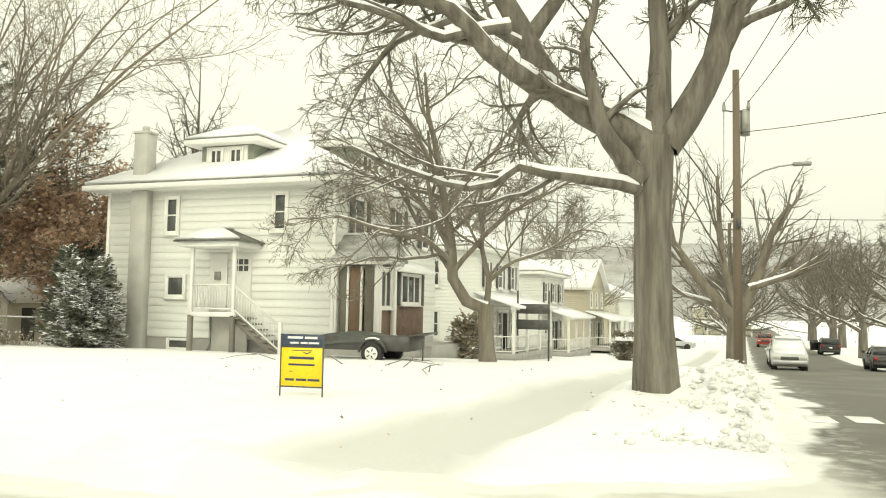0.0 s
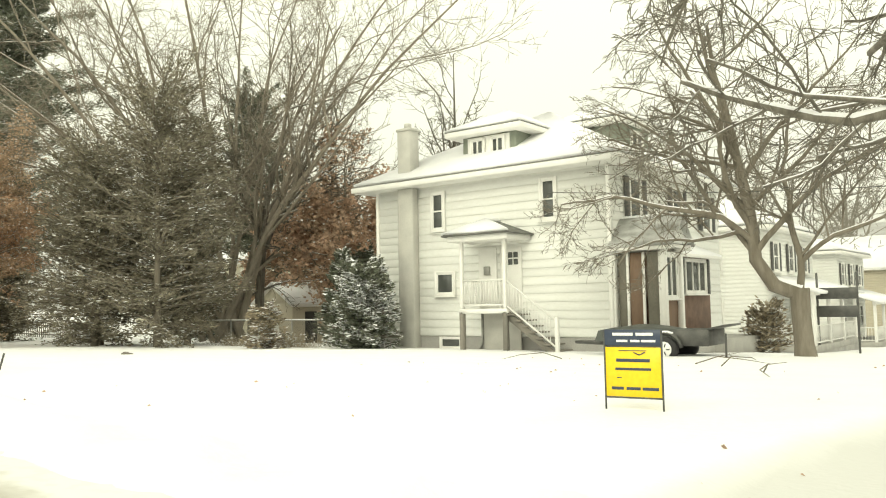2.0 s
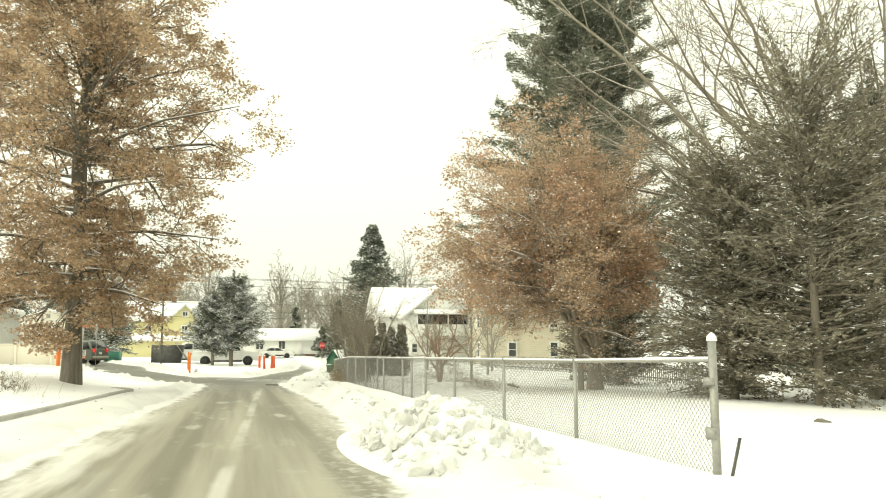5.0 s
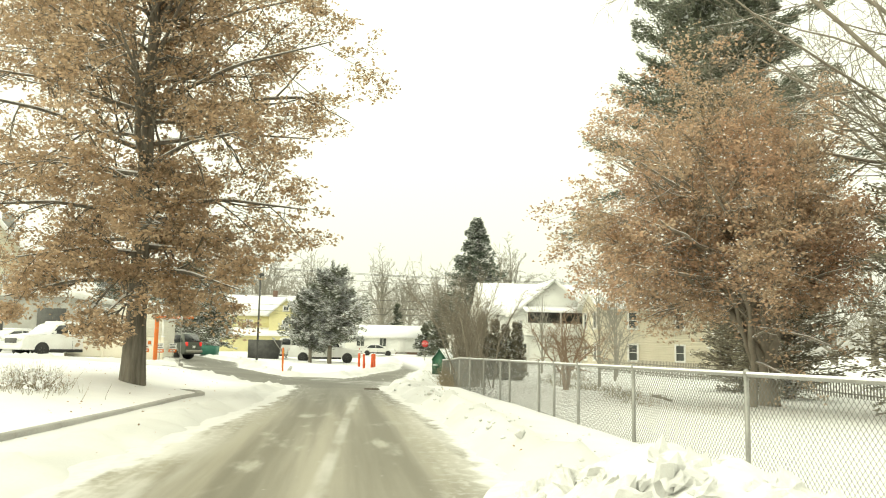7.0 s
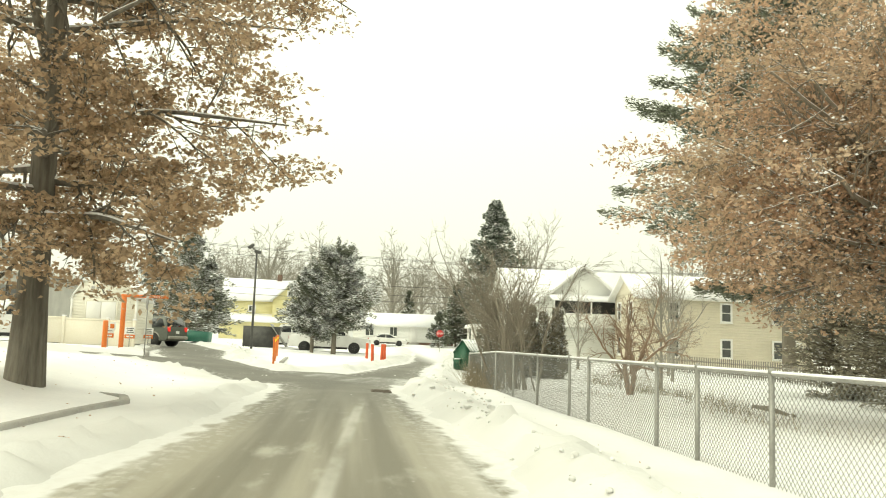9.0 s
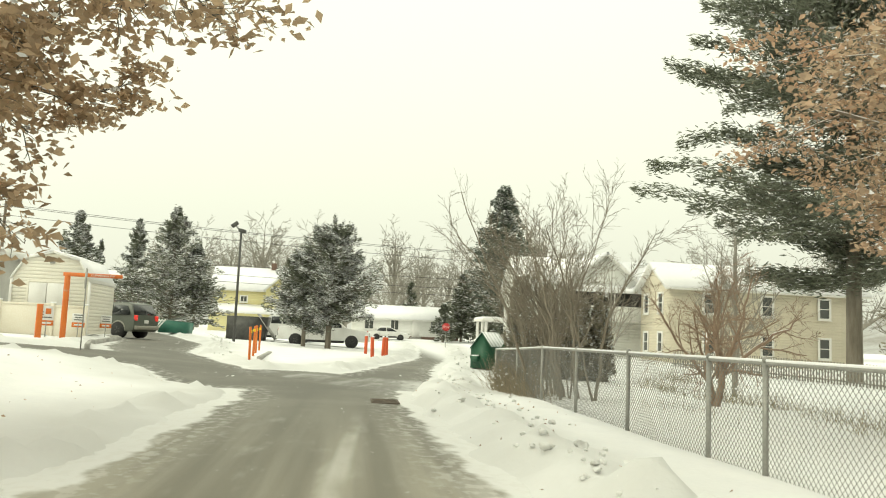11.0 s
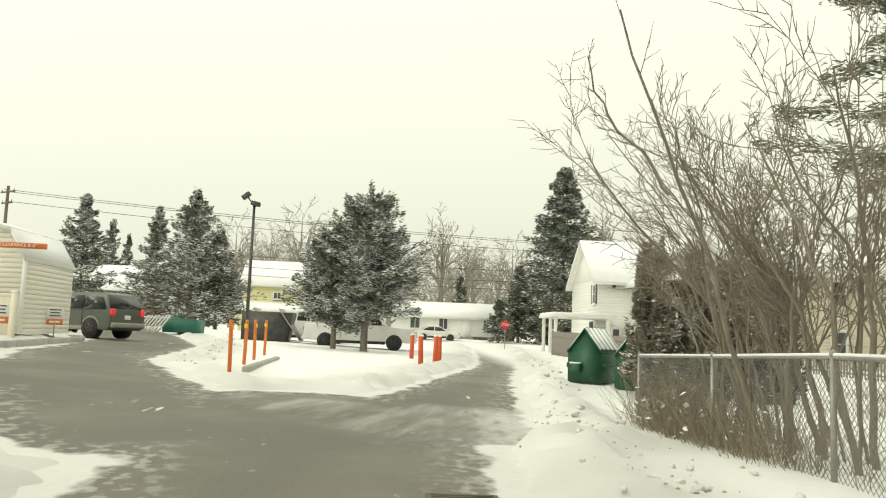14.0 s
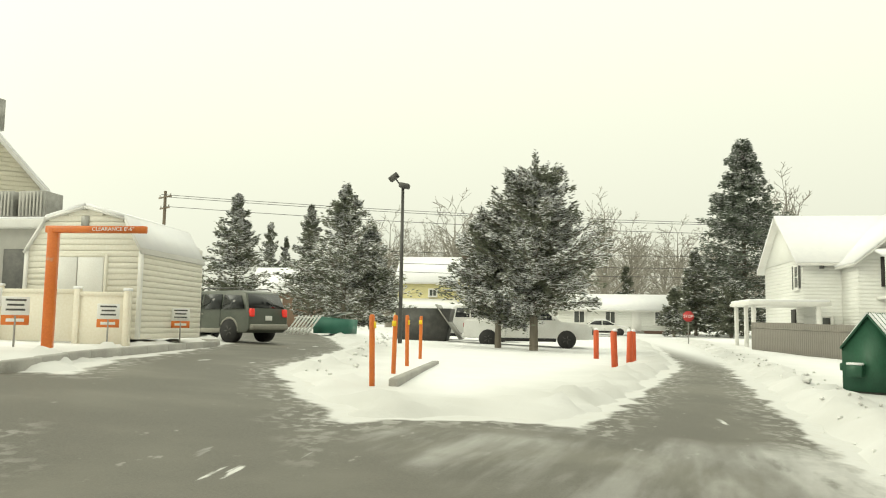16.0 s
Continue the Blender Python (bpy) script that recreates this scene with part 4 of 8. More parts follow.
part("gable", Shape().prism([(25.36, 2.95), (27.14, 2.95), (26.25, 3.78)], -10.22, -10.14, "x"), SIDING, porch)
part("bay_wall", Shape().box((-11.75, 29.75, 0.75), (0.7, 5.3, 1.6)), BRICK_BROWN, house, "brown brick bay wall")
part("bay_wall", Shape().box((-11.75, 29.75, 2.15), (0.66, 5.3, 1.3)), BROWN, house)
window(house, (-11.4, 30.9, 2.05), 1.9, 1.1, "+x", 0, lights=3)
for y in (29.65, 32.15):
    shutter(house, (-11.38, y, 2.05), 0.3, 1.3, "+x")
part("bay_roof", Shape().slab([(-12.05, 27.1, 3.3), (-12.05, 32.7, 3.3), (-11.0, 32.7, 2.85), (-11.0, 27.1, 2.85)], 0.14), SNOW_CLEAN, house)
part("bay_eave", Shape().box((-11.05, 29.9, 2.74), (0.12, 5.6, 0.12)), TRIM, house)
part("terrace", Shape().box((-10.6, 30.7, -0.35), (2.2, 4.4, 0.55)), CONCRETE, house)
for k in range(3):
    part("step", Shape().box((-9.9 + k * 0.32, 26.3, -0.1 - k * 0.2), (0.36, 1.5, 0.2)), CONCRETE, house)


def plain_house(name, x0, x1, y0, y1, base, storeys, wall, roof, label, front="+x", porch_depth=2.2, rise=2.4, shut=True, exposure=0.2, over=0.5):
    """A house along a street with siding, windows on two faces, a porch and a snowy roof."""
    h = thing(name, (0, 0, 0), 0, label, "house")
    top = base + 0.6 + storeys * 2.75
    part("foundation", Shape().box(((x0 + x1) / 2, (y0 + y1) / 2, base + 0.1), (x1 - x0 - 0.08, y1 - y0 - 0.08, 1.2)), BLOCK, h)
    part("wall", Shape().box(((x0 + x1) / 2, (y0 + y1) / 2, (base + 0.6 + top) / 2), (x1 - x0, y1 - y0, top - base - 0.6)), wall, h)
    clad(h, (x0, y0), (x1, y0), base + 0.6, top, exposure, False, wall)
    if front == "+x":
        clad(h, (x1, y0), (x1, y1), base + 0.6, top, exposure, False, wall)
    for st in range(storeys):
        z = base + 0.6 + st * 2.75 + 1.5
        for k in (0.22, 0.72):
            window(h, (x0 + (x1 - x0) * k, y0 - 0.03, z), 0.8, 1.35, "-y")
        if front == "+x":
            for k in (0.2, 0.5, 0.8):
                y = y0 + (y1 - y0) * k
                window(h, (x1 + 0.03, y, z), 0.8, 1.35, "+x")
                if shut and st == 1:
                    for s in (-1, 1):
                        shutter(h, (x1 + 0.05, y + s * 0.66, z), 0.36, 1.4, "+x")
    if roof == "hip":
        hip_roof(h, x0, x1, y0, y1, top + 0.2, rise, over, ridge_along="y" if y1 - y0 > x1 - x0 else "x")
    else:
        gable_roof(h, x0, x1, y0, y1, top, rise, over, along=roof, wall=wall)
    if porch_depth and front == "+x":
        p = part("porch", Shape().box((x1 + porch_depth / 2, (y0 + y1) / 2, base + 0.45), (porch_depth, y1 - y0, 0.3)), CONCRETE, h)
        part("lattice", Shape().box((x1 + porch_depth - 0.05, (y0 + y1) / 2, base + 0.05), (0.06, y1 - y0, 0.7)), BLOCK, p)
        n = 4
        for k in range(n):
            part("column", Shape().box((x1 + porch_depth - 0.12, y0 + 0.12 + k * (y1 - y0 - 0.24) / (n - 1), base + 1.75), (0.16, 0.16, 2.4)), TRIM, p)
        part("porch_roof", Shape().slab([(x1, y0 - 0.3, base + 3.9), (x1, y1 + 0.3, base + 3.9), (x1 + porch_depth + 0.35, y1 + 0.3, base + 3.1), (x1 + porch_depth + 0.35, y0 - 0.3, base + 3.1)], 0.14), SNOW_CLEAN, p)
        part("beam", Shape().box((x1 + porch_depth - 0.1, (y0 + y1) / 2, base + 3.0), (0.2, y1 - y0 + 0.3, 0.2)), TRIM, p)
        railing(p, (x1 + porch_depth - 0.12, y0 + 0.2, base + 0.6), (x1 + porch_depth - 0.12, y1 - 0.2, base + 0.6), 0.9, 0.18)
        railing(p, (x1 + 0.05, y0 + 0.1, base + 0.6), (x1 + porch_depth - 0.15, y0 + 0.1, base + 0.6), 0.9, 0.18)
        part("door", Shape().box((x1 + 0.05, y0 + (y1 - y0) * 0.62, base + 1.65), (0.06, 0.95, 2.1)), DARK, p)
    return h


plain_house("porch_house", -21, -12.2, 42.0, 51.0, -1.6, 2, SIDING, "hip", "white two-storey house with a long snowy front porch")
plain_house("narrow_house", -21, -12.4, 57.5, 66.0, -2.2, 2, SIDING, "hip", "white two-storey house with dark shutters and porch", rise=2.0)
plain_house("tan_house", -22, -12.0, 74, 84, -2.5, 2, TAN, "x", "tan brick and siding house with a balcony porch", rise=2.6, shut=False)
plain_house("street_house", -22, -13.0, 92, 102, -2.8, 2, CREAM, "hip", "cream house far along the snowy street", shut=False)
plain_house("street_house", -22, -13.0, 112, 122, -3.1, 2, SIDING, "hip", "white house far along the snowy street", shut=False)
plain_house("end_house", -9, 3, 190, 200, -3.8, 2, CREAM, "hip", "cream two-storey house closing the view down the street", shut=False, front="-y", over=0.8)
part("porch_roof", Shape().slab([(-9.5, 190, -0.3), (3.5, 190, -0.3), (3.5, 186.8, -0.9), (-9.5, 186.8, -0.9)], 0.2), SNOW_CLEAN, bpy.data.objects["end_house"])
for k in range(5):
    part("column", Shape().box((-9 + k * 3, 187, -2.4), (0.3, 0.3, 3.0)), TRIM, bpy.data.objects["end_house"])

# for-sale board: a dark railing panel on the second house's porch
board = thing("porch_banner", (0, 0, 0), 0, "dark green slatted panel hung across a porch", "panel")
for z in (0.55, 1.38):
    part("slat", Shape().box((-9.3, 43.0, z), (1.8, 0.06, 0.52)), STEEL_DARK, board)
for x in (-10.15, -8.45):
    part("post", Shape().box((x, 43.05, 0.35), (0.09, 0.09, 4.0)), STEEL_DARK, board)

# tan garage at the back of the lots
gar = thing("garage", (0, 0, 0), 0, "tan garage with a snowy gable roof", "garage")
part("wall", Shape().box((-47.8, 43.5, 0.6), (5.0, 5.5, 3.0)), TAN, gar)
clad(gar, (-50.3, 40.75), (-45.3, 40.75), -0.8, 2.0, 0.25, False, TAN)
gable_roof(gar, -50.3, -45.3, 40.75, 46.2, 2.0, 1.4, 0.35, along="y", wall=TAN)
part("door", Shape().box((-46.6, 40.7, 0.25), (0.9, 0.06, 2.0)), DARK, gar)
part("window_box", Shape().box((-48.8, 40.7, 0.9), (0.9, 0.06, 0.8)), GLASS, gar)

# white house beyond the loop, gable towards the drive
wh = thing("gabled_house", (0, 0, 0), 0, "white two-storey house with a tall snowy gable roof and balcony", "house")
WX0, WX1, WY0, WY1 = -100.0, -91.8, 18.0, 29.0
part("wall", Shape().box((-95.9, 23.5, 2.7), (8.2, 11.0, 5.2)), SIDING, wh)
clad(wh, (WX0, WY0), (WX1, WY0), 0.2, 5.3, 0.2, False)
clad(wh, (WX1, WY0), (WX1, WY1), 0.2, 5.3, 0.2, False)
gable_roof(wh, WX0, WX1, WY0, WY1, 5.3, 2.9, 0.45, along="y")
part("wing", Shape().box((-90.6, 23.9, 2.6), (2.8, 7.6, 5.0)), SIDING, wh)
clad(wh, (-92.0, 20.1), (-89.2, 20.1), 0.2, 5.1, 0.2, False)
clad(wh, (-89.2, 20.1), (-89.2, 27.7), 0.2, 5.1, 0.2, False)
gable_roof(wh, -95.9, -89.2, 20.1, 27.7, 5.1, 3.1, 0.4, along="x")
window(wh, (-92.8, WY0 - 0.03, 4.3), 0.75, 1.3, "-y")
for s in (-1, 1):
    shutter(wh, (-92.8 + s * 0.6, WY0 - 0.05, 4.3), 0.33, 1.35, "-y")
window(wh, (WX1 + 0.03, 19.2, 1.7), 0.55, 0.6, "+x", 0)
window(wh, (-89.17, 21.0, 1.7), 0.6, 0.9, "+x")
part("lantern", Shape().box((WX1 + 0.15, 19.0, 4.9), (0.25, 0.2, 0.35)), STEEL_DARK, wh)
balc = part("balcony", Shape().box((-88.5, 24.2, 3.0), (1.5, 6.5, 0.16)), TRIM, wh, "roofed balcony with a boarded rail")
part("balcony_rail", Shape().box((-87.8, 24.2, 3.55), (0.08, 6.5, 1.0)), SIDING, balc)
# dark slab on the wall stands for the shade under the balcony roof
part("balcony_shade", Shape().box((-89.1, 24.2, 4.4), (0.1, 6.0, 1.6)), DARK, balc)
for y in (21.0, 24.2, 27.4):
    part("column", Shape().box((-87.85, y, 4.2), (0.12, 0.12, 2.3)), TRIM, balc)
part("balcony_roof", Shape().slab([(-89.3, 20.8, 5.75), (-89.3, 27.6, 5.75), (-87.5, 27.6, 5.2), (-87.5, 20.8, 5.2)], 0.16), SNOW_CLEAN, balc)
cp = part("carport", Shape().box((-90.6, 16.3, 2.62), (4.6, 4.2, 0.2)), TRIM, wh, "open white carport with snow on its flat roof")
part("carport_snow", Shape().box((-90.6, 16.3, 2.78), (4.5, 4.1, 0.14), b=0.05), SNOW_CLEAN, cp)
for x, y in ((-92.6, 14.5), (-90.2, 14.5), (-88.5, 14.5), (-88.5, 17.8)):
    part("column", Shape().box((x, y, 1.3), (0.2, 0.2, 2.6)), TRIM, cp)
part("door", Shape().box((-93.6, WY0 - 0.04, 1.4), (0.9, 0.06, 2.1)), DARK, wh)

# low white ranch house at the end of the drive
rh = thing("ranch_house", (0, 0, 0), 0, "low white ranch house with a snowy roof", "house")
RX, RY0, RY1 = -127.6, 4.5, 17.6
part("foundation", Shape().box((RX - 3.5, (RY0 + RY1) / 2, 0.85), (7, RY1 - RY0, 0.9)), BRICK_BROWN, rh)
part("wall", Shape().box((RX - 3.5, (RY0 + RY1) / 2, 2.1), (7.02, RY1 - RY0 + 0.04, 2.2)), SIDING, rh)
clad(rh, (RX, RY0), (RX, RY1), 1.05, 3.2, 0.18, False)
gable_roof(rh, RX - 7, RX, RY0, RY1, 3.2, 1.45, 0.5, along="y")
for y, w, n in ((6.6, 1.1, 2), (9.7, 1.0, 2), (15.2, 2.2, 3)):
    window(rh, (RX + 0.03, y, 2.3), w, 1.2, "+x", 0, lights=n)
part("door", Shape().box((RX + 0.05, 12.3, 1.95), (0.06, 0.95, 2.0)), TRIM, rh)
for k in range(3):
    part("step", Shape().box((RX + 0.4 + 0.3 * k, 12.3, 0.85 - 0.17 * k), (0.32, 1.4, 0.17)), CONCRETE, rh)

# yellow house behind the loop
yh = thing("yellow_house", (0, 0, 0), 0, "pale yellow house with a snowy cross-gable roof", "house")
part("wall", Shape().box((-131, -7.0, 3.2), (7, 10.5, 5.4)), YELLOW_SIDING, yh)
clad(yh, (-127.5, -12.25), (-127.5, -1.75), 0.6, 5.9, 0.2, False, YELLOW_SIDING)
gable_roof(yh, -134.5, -127.5, -12.25, -1.75, 5.9, 2.6, 0.4, along="y", wall=YELLOW_SIDING)
part("wing", Shape().box((-127.2, -3.6, 3.2), (2.2, 4.4, 5.4)), YELLOW_SIDING, yh)
clad(yh, (-126.1, -5.8), (-126.1, -1.4), 0.6, 5.9, 0.2, False, YELLOW_SIDING)
gable_roof(yh, -130, -126.1, -5.8, -1.4, 5.9, 2.0, 0.35, along="x", wall=YELLOW_SIDING)
part("lean_to", Shape().slab([(-127.5, -12.3, 4.0), (-127.5, -1.0, 4.0), (-124.0, -1.0, 3.0), (-124.0, -12.3, 3.0)], 0.2), SNOW_CLEAN, yh)
part("lean_to_wall", Shape().box((-124.6, -6.5, 1.8), (0.1, 11, 2.4)), YELLOW_SIDING, yh)
window(yh, (-126.05, -3.6, 4.6), 0.8, 0.7, "+x", 0, lights=2)
window(yh, (-126.05, -3.6, 6.6), 0.7, 0.6, "+x", 0, lights=2)
window(yh, (-127.45, -8.5, 4.6), 0.8, 0.7, "+x", 0, lights=2)
part("chimney", Shape().box((-131, -5.5, 8.7), (0.6, 0.6, 1.2)), BRICK_BROWN, yh)

# brown house low behind the loop, seen between the trees
bh = thing("brown_house", (0, 0, 0), 0, "brown house with a snowy roof behind the trees", "house")
part("wall", Shape().box((-137.5, -27.5, 2.8), (8, 6.5, 4.6)), BROWN, bh)
gable_roof(bh, -141.5, -133.5, -30.75, -24.25, 5.1, 2.6, 0.6, along="y", wall=BROWN)
window(bh, (-133.47, -27.5, 3.4), 1.2, 1.0, "+x", 0, lights=2)
# tan houses behind the fenced yard
for hx, hy, w in ((-72, 46, CREAM), (-60, 48, CREAM)):
    b = plain_house("back_house", hx, hx + 8.5, hy, hy + 8, float(land(hx, hy)) - 0.3, 2, w, "hip", "pale house standing behind the fenced yard", "-y", 0, shut=False)

plain_house("tan_yard_house", -87, -81.5, 26, 40, -0.6, 2, HAZED_TAN, "y", "wide tan house paled for haze, with a snowy roof behind the yard", porch_depth=0, rise=1.6, shut=False)
# small garage behind the lot's back fence
tg = thing("tan_garage", (0, 0, 0), 0, "small tan garage with a snowy gable roof", "garage")
part("wall", Shape().box((-37.9, 36.2, 0.15), (3.2, 4.4, 2.7)), TAN, tg)
gable_roof(tg, -39.5, -36.3, 34.0, 38.4, 1.5, 1.1, 0.25, "y", wall=TAN)
part("door", Shape().box((-37.9, 33.97, -0.1), (0.9, 0.06, 2.0), b=0.01).box((-37.9, 33.985, 0.95), (1.1, 0.04, 0.1)), TRIM, tg)
part("door", Shape().box((-36.27, 35.4, -0.05), (0.06, 0.9, 2.0), b=0.01), DARK, tg, "dark doorway")

# ---- chain-link fence along the lane ----
FY = 8.55
POSTS = [-19.15, -22.5, -26.1, -29.1, -30.9, -32.25, -35.55, -36.85, -39.6, -42.4, -45.2, -48.2]
FX0, FX1 = -15.52, -51.6
fence = thing("chain_link_fence", (0, 0, 0), 0, "galvanised chain-link fence with a snow-dusted top rail", "fence")


def foot(x, y):
    return float(land(x, y))


def fence_y(x):
    return FY + 0.16 * max(0.0, min(1.0, (-44 - x) / 7))


def chain_link(a, b, height, cell=0.078, wire=0.0036):
    """Woven diamonds between two plan points, from the ground up."""
    a, b = np.array(a, float), np.array(b, float)
    run = np.linalg.norm(b - a)
    cols, rows = int(run / cell), int(height / cell)
    k, j = np.meshgrid(np.arange(cols), np.arange(rows + 1), indexing="ij")
    side = np.where((j % 2) == 0, 0.0, 1.0)
    along = (k + side) * cell
    other = (k + 1 - side) * cell
    lines = []
    for s in (along, other):
        t = s / run
        x, y = a[0] + t * (b[0] - a[0]), a[1] + t * (b[1] - a[1])
        z = land(x, y) + 0.05 + j * cell
        lines.append(np.stack([x, y, z], -1))
    P = np.concatenate(lines)
    return tubes(P, np.full(P.shape[:2], wire), 3)


tops = [(FX0, FY, foot(FX0, FY) + 1.28)] + [(x, fence_y(x), foot(x, FY) + 1.24) for x in POSTS] + [(FX1, fence_y(FX1), foot(FX1, FY) + 1.22)]
part("top_rail", Shape().tube(tops, 0.021, 8), GALV, fence)
rail_snow = Shape()
rail_snow.tube([(x, y, z + 0.022) for x, y, z in tops], 0.02, 6)
part("rail_snow", rail_snow, SNOW_CLEAN, fence)
for x in POSTS:
    y = fence_y(x)
    p = part("post", Shape().tube([(x, y, foot(x, y) - 0.2), (x, y, foot(x, y) + 1.26)], 0.03, 10), GALV, fence)
    part("post_cap", Shape().tube([(x, y, foot(x, y) + 1.25), (x, y, foot(x, y) + 1.29), (x, y, foot(x, y) + 1.31)], [0.036, 0.034, 0.008], 10), GALV, p)
end = part("end_post", Shape().tube([(FX0, FY, foot(FX0, FY) - 0.2), (FX0, FY, foot(FX0, FY) + 1.5)], 0.044, 12), GALV, fence, "thicker round end post")
part("post_cap", Shape().tube([(FX0, FY, foot(FX0, FY) + 1.48), (FX0, FY, foot(FX0, FY) + 1.53), (FX0, FY, foot(FX0, FY) + 1.57)], [0.055, 0.05, 0.01], 12), SNOW_CLEAN, end)
part("hinge", Shape().tube([(FX0, FY - 0.05, 0.5), (FX0, FY - 0.05, 0.62)], 0.06, 10).tube([(FX0, FY - 0.05, 1.05), (FX0, FY - 0.05, 1.13)], 0.06, 10), GALV, end)
x, y = FX1, fence_y(FX1)
part("end_post", Shape().tube([(x, y, foot(x, y) - 0.2), (x + 0.05, y, foot(x, y) + 1.28)], 0.036, 10), GALV, fence)
V, Q, at = [], [], 0
line = [(FX0, FY)] + [(x, fence_y(x)) for x in POSTS] + [(FX1, fence_y(FX1))]
for a, b in zip(line, line[1:]):
    v, q = chain_link(a, b, 1.2)
    V.append(v)
    Q.append(q + at)
    at += len(v)
tagged(part("wire_mesh", raw_mesh("wire_mesh", np.concatenate(V), [np.concatenate(Q)], WIRE), None, fence), kind="stuff")
stake = thing("leaning_stake", (FX0 + 0.14, FY + 0.02, foot(FX0, FY)), 0, "dark leaning iron stake in the snow beside the end post", "stake")
part("rod", Shape().tube([(0, 0, -0.1), (0.06, 0.13, 0.5)], 0.017, 6), STEEL_DARK, stake)

# fence at the back of the corner lot
back = thing("yard_fence", (0, 0, 0), 0, "low chain-link fence at the back of the corner lot", "fence")
pts = [(-33.5, 24.6), (-29.2, 24.2), (-25.8, 24.6), (-22.6, 25.6)]
bt = [(x, y, foot(x, y) + 1.15) for x, y in pts]
part("top_rail", Shape().tube(bt, 0.024, 6), GALV, back)
part("rail_snow", Shape().tube([(x, y, z + 0.03) for x, y, z in bt], 0.022, 6), SNOW_CLEAN, back)
for x, y in pts:
    part("post", Shape().tube([(x, y, foot(x, y) - 0.1), (x, y, foot(x, y) + 1.2)], 0.03, 8), GALV, back)
V, Q, at = [], [], 0
for a, b in zip(pts, pts[1:]):
    v, q = chain_link(a, b, 1.1, 0.11, 0.004)
    V.append(v)
    Q.append(q + at)
    at += len(v)
tagged(part("wire_mesh", raw_mesh("wire_mesh", np.concatenate(V), [np.concatenate(Q)], WIRE), None, back), kind="stuff")

# dark picket fence across the back of the yard
pf = thing("picket_fence", (0, 0, 0), 0, "weathered dark picket fence behind the snowy yard", "fence")
rail = Shape()
a, b = np.array((-47.0, 27.5)), np.array((-76.0, 24.0))
n = 150
picket = Shape().box((0, 0, 0.55), (0.12, 0.02, 1.1), b=0.006).mesh("picket", GREYWOOD)
for k in range(n):
    q = a + (b - a) * k / n
    o = new("picket", picket)
    o.parent = pf
    o.matrix_basis = pose(q[0], q[1], float(land(*q)), 0, 0, -7)
for up in (0.3, 0.85):
    rail.tube([(*q, float(land(*q)) + up) for q in (a, (a + b) / 2, b)], 0.035, 5)
part("rail", rail, GREYWOOD, pf)

# grey board fence beside the carport
gf = thing("board_fence", (0, 0, 0), 0, "weathered grey board fence by the carport", "fence")
a, b = np.array((-86.3, 13.9)), np.array((-75.0, 15.2))
brd = Shape().box((0, 0, 0.72), (0.19, 0.025, 1.5), b=0.006).mesh("plank", GREYWOOD)
for k in range(57):
    q = a + (b - a) * k / 57
    o = new("plank", brd)
    o.parent = gf
    o.matrix_basis = pose(q[0], q[1], float(land(*q)), 0, 0, 6.5)
part("rail", Shape().tube([(*a, float(land(*a)) + 1.2), (*b, float(land(*b)) + 1.2)], 0.04, 5), GREYWOOD, gf)
a = np.array((-86.3, 13.9))
for k in range(12):
    o = new("plank", brd)
    o.parent = gf
    o.matrix_basis = pose(a[0] - 0.05, a[1] + 0.2 + k * 0.2, float(land(*a)), 0, 0, 90)

# ---- trees ----
def unit(v):
    return v / (np.linalg.norm(v, axis=-1, keepdims=True) + 1e-9)


def bend_lines(rng, start, way, length, radius, m, wig, up, taper):
    """B wandering lines of m points, that start at start and go about way."""
    B = len(start)
    P, d = [start], unit(way)
    for k in range(1, m):
        d = unit(d + rng.normal(0, wig, (B, 3)) + np.array((0, 0, up)))
        P.append(P[-1] + d * (length / (m - 1))[:, None])
    t = np.linspace(0, 1, m)
    return np.stack(P, 1), radius[:, None] * (1 - t * (1 - taper))


def offshoots(rng, P, R, count, lo, hi, ang, ratio, rr, length):
    """Starts, ways, lengths and radii of side branches."""
    B, m, _ = P.shape
    n = B * count
    b = np.repeat(np.arange(B), count)
    t = lo + (hi - lo) * ((np.tile(np.arange(count), B) + rng.rand(n)) / count)
    f = t * (m - 1)
    i = np.minimum(f.astype(int), m - 2)
    w = (f - i)[:, None]
    p = P[b, i] * (1 - w) + P[b, i + 1] * w
    tan = unit(P[b, i + 1] - P[b, i])
    rad = R[b, i] * (1 - w[:, 0]) + R[b, i + 1] * w[:, 0]
    side = unit(np.cross(tan, rng.normal(0, 1, (n, 3))))
    a = np.radians(rng.uniform(*ang, n))[:, None]
    way = tan * np.cos(a) + side * np.sin(a)
    L = length[b] * rng.uniform(*ratio, n) * (1.15 - 0.55 * t)
    return p, way, L, np.minimum(rad * rr, rad) * rng.uniform(0.8, 1.1, n)


def snow_line(P, R, share=0.8):
    """A ridge of snow on the upper side of lines that do not stand upright."""
    T = unit(np.gradient(P, axis=1))
    flat = np.clip(1.5 - np.abs(T[:, :, 2]) * 1.45, 0, 1)
    lift = np.array((0, 0, 1.0)) - T * T[:, :, 2:3]
    return P + unit(lift) * (R * 0.6)[:, :, None], R * share * flat


def join(items):
    V, Q, at = [], [], 0
    for v, q in items:
        V.append(v)
        Q.append(q + at)
        at += len(v)
    return np.concatenate(V), np.concatenate(Q)


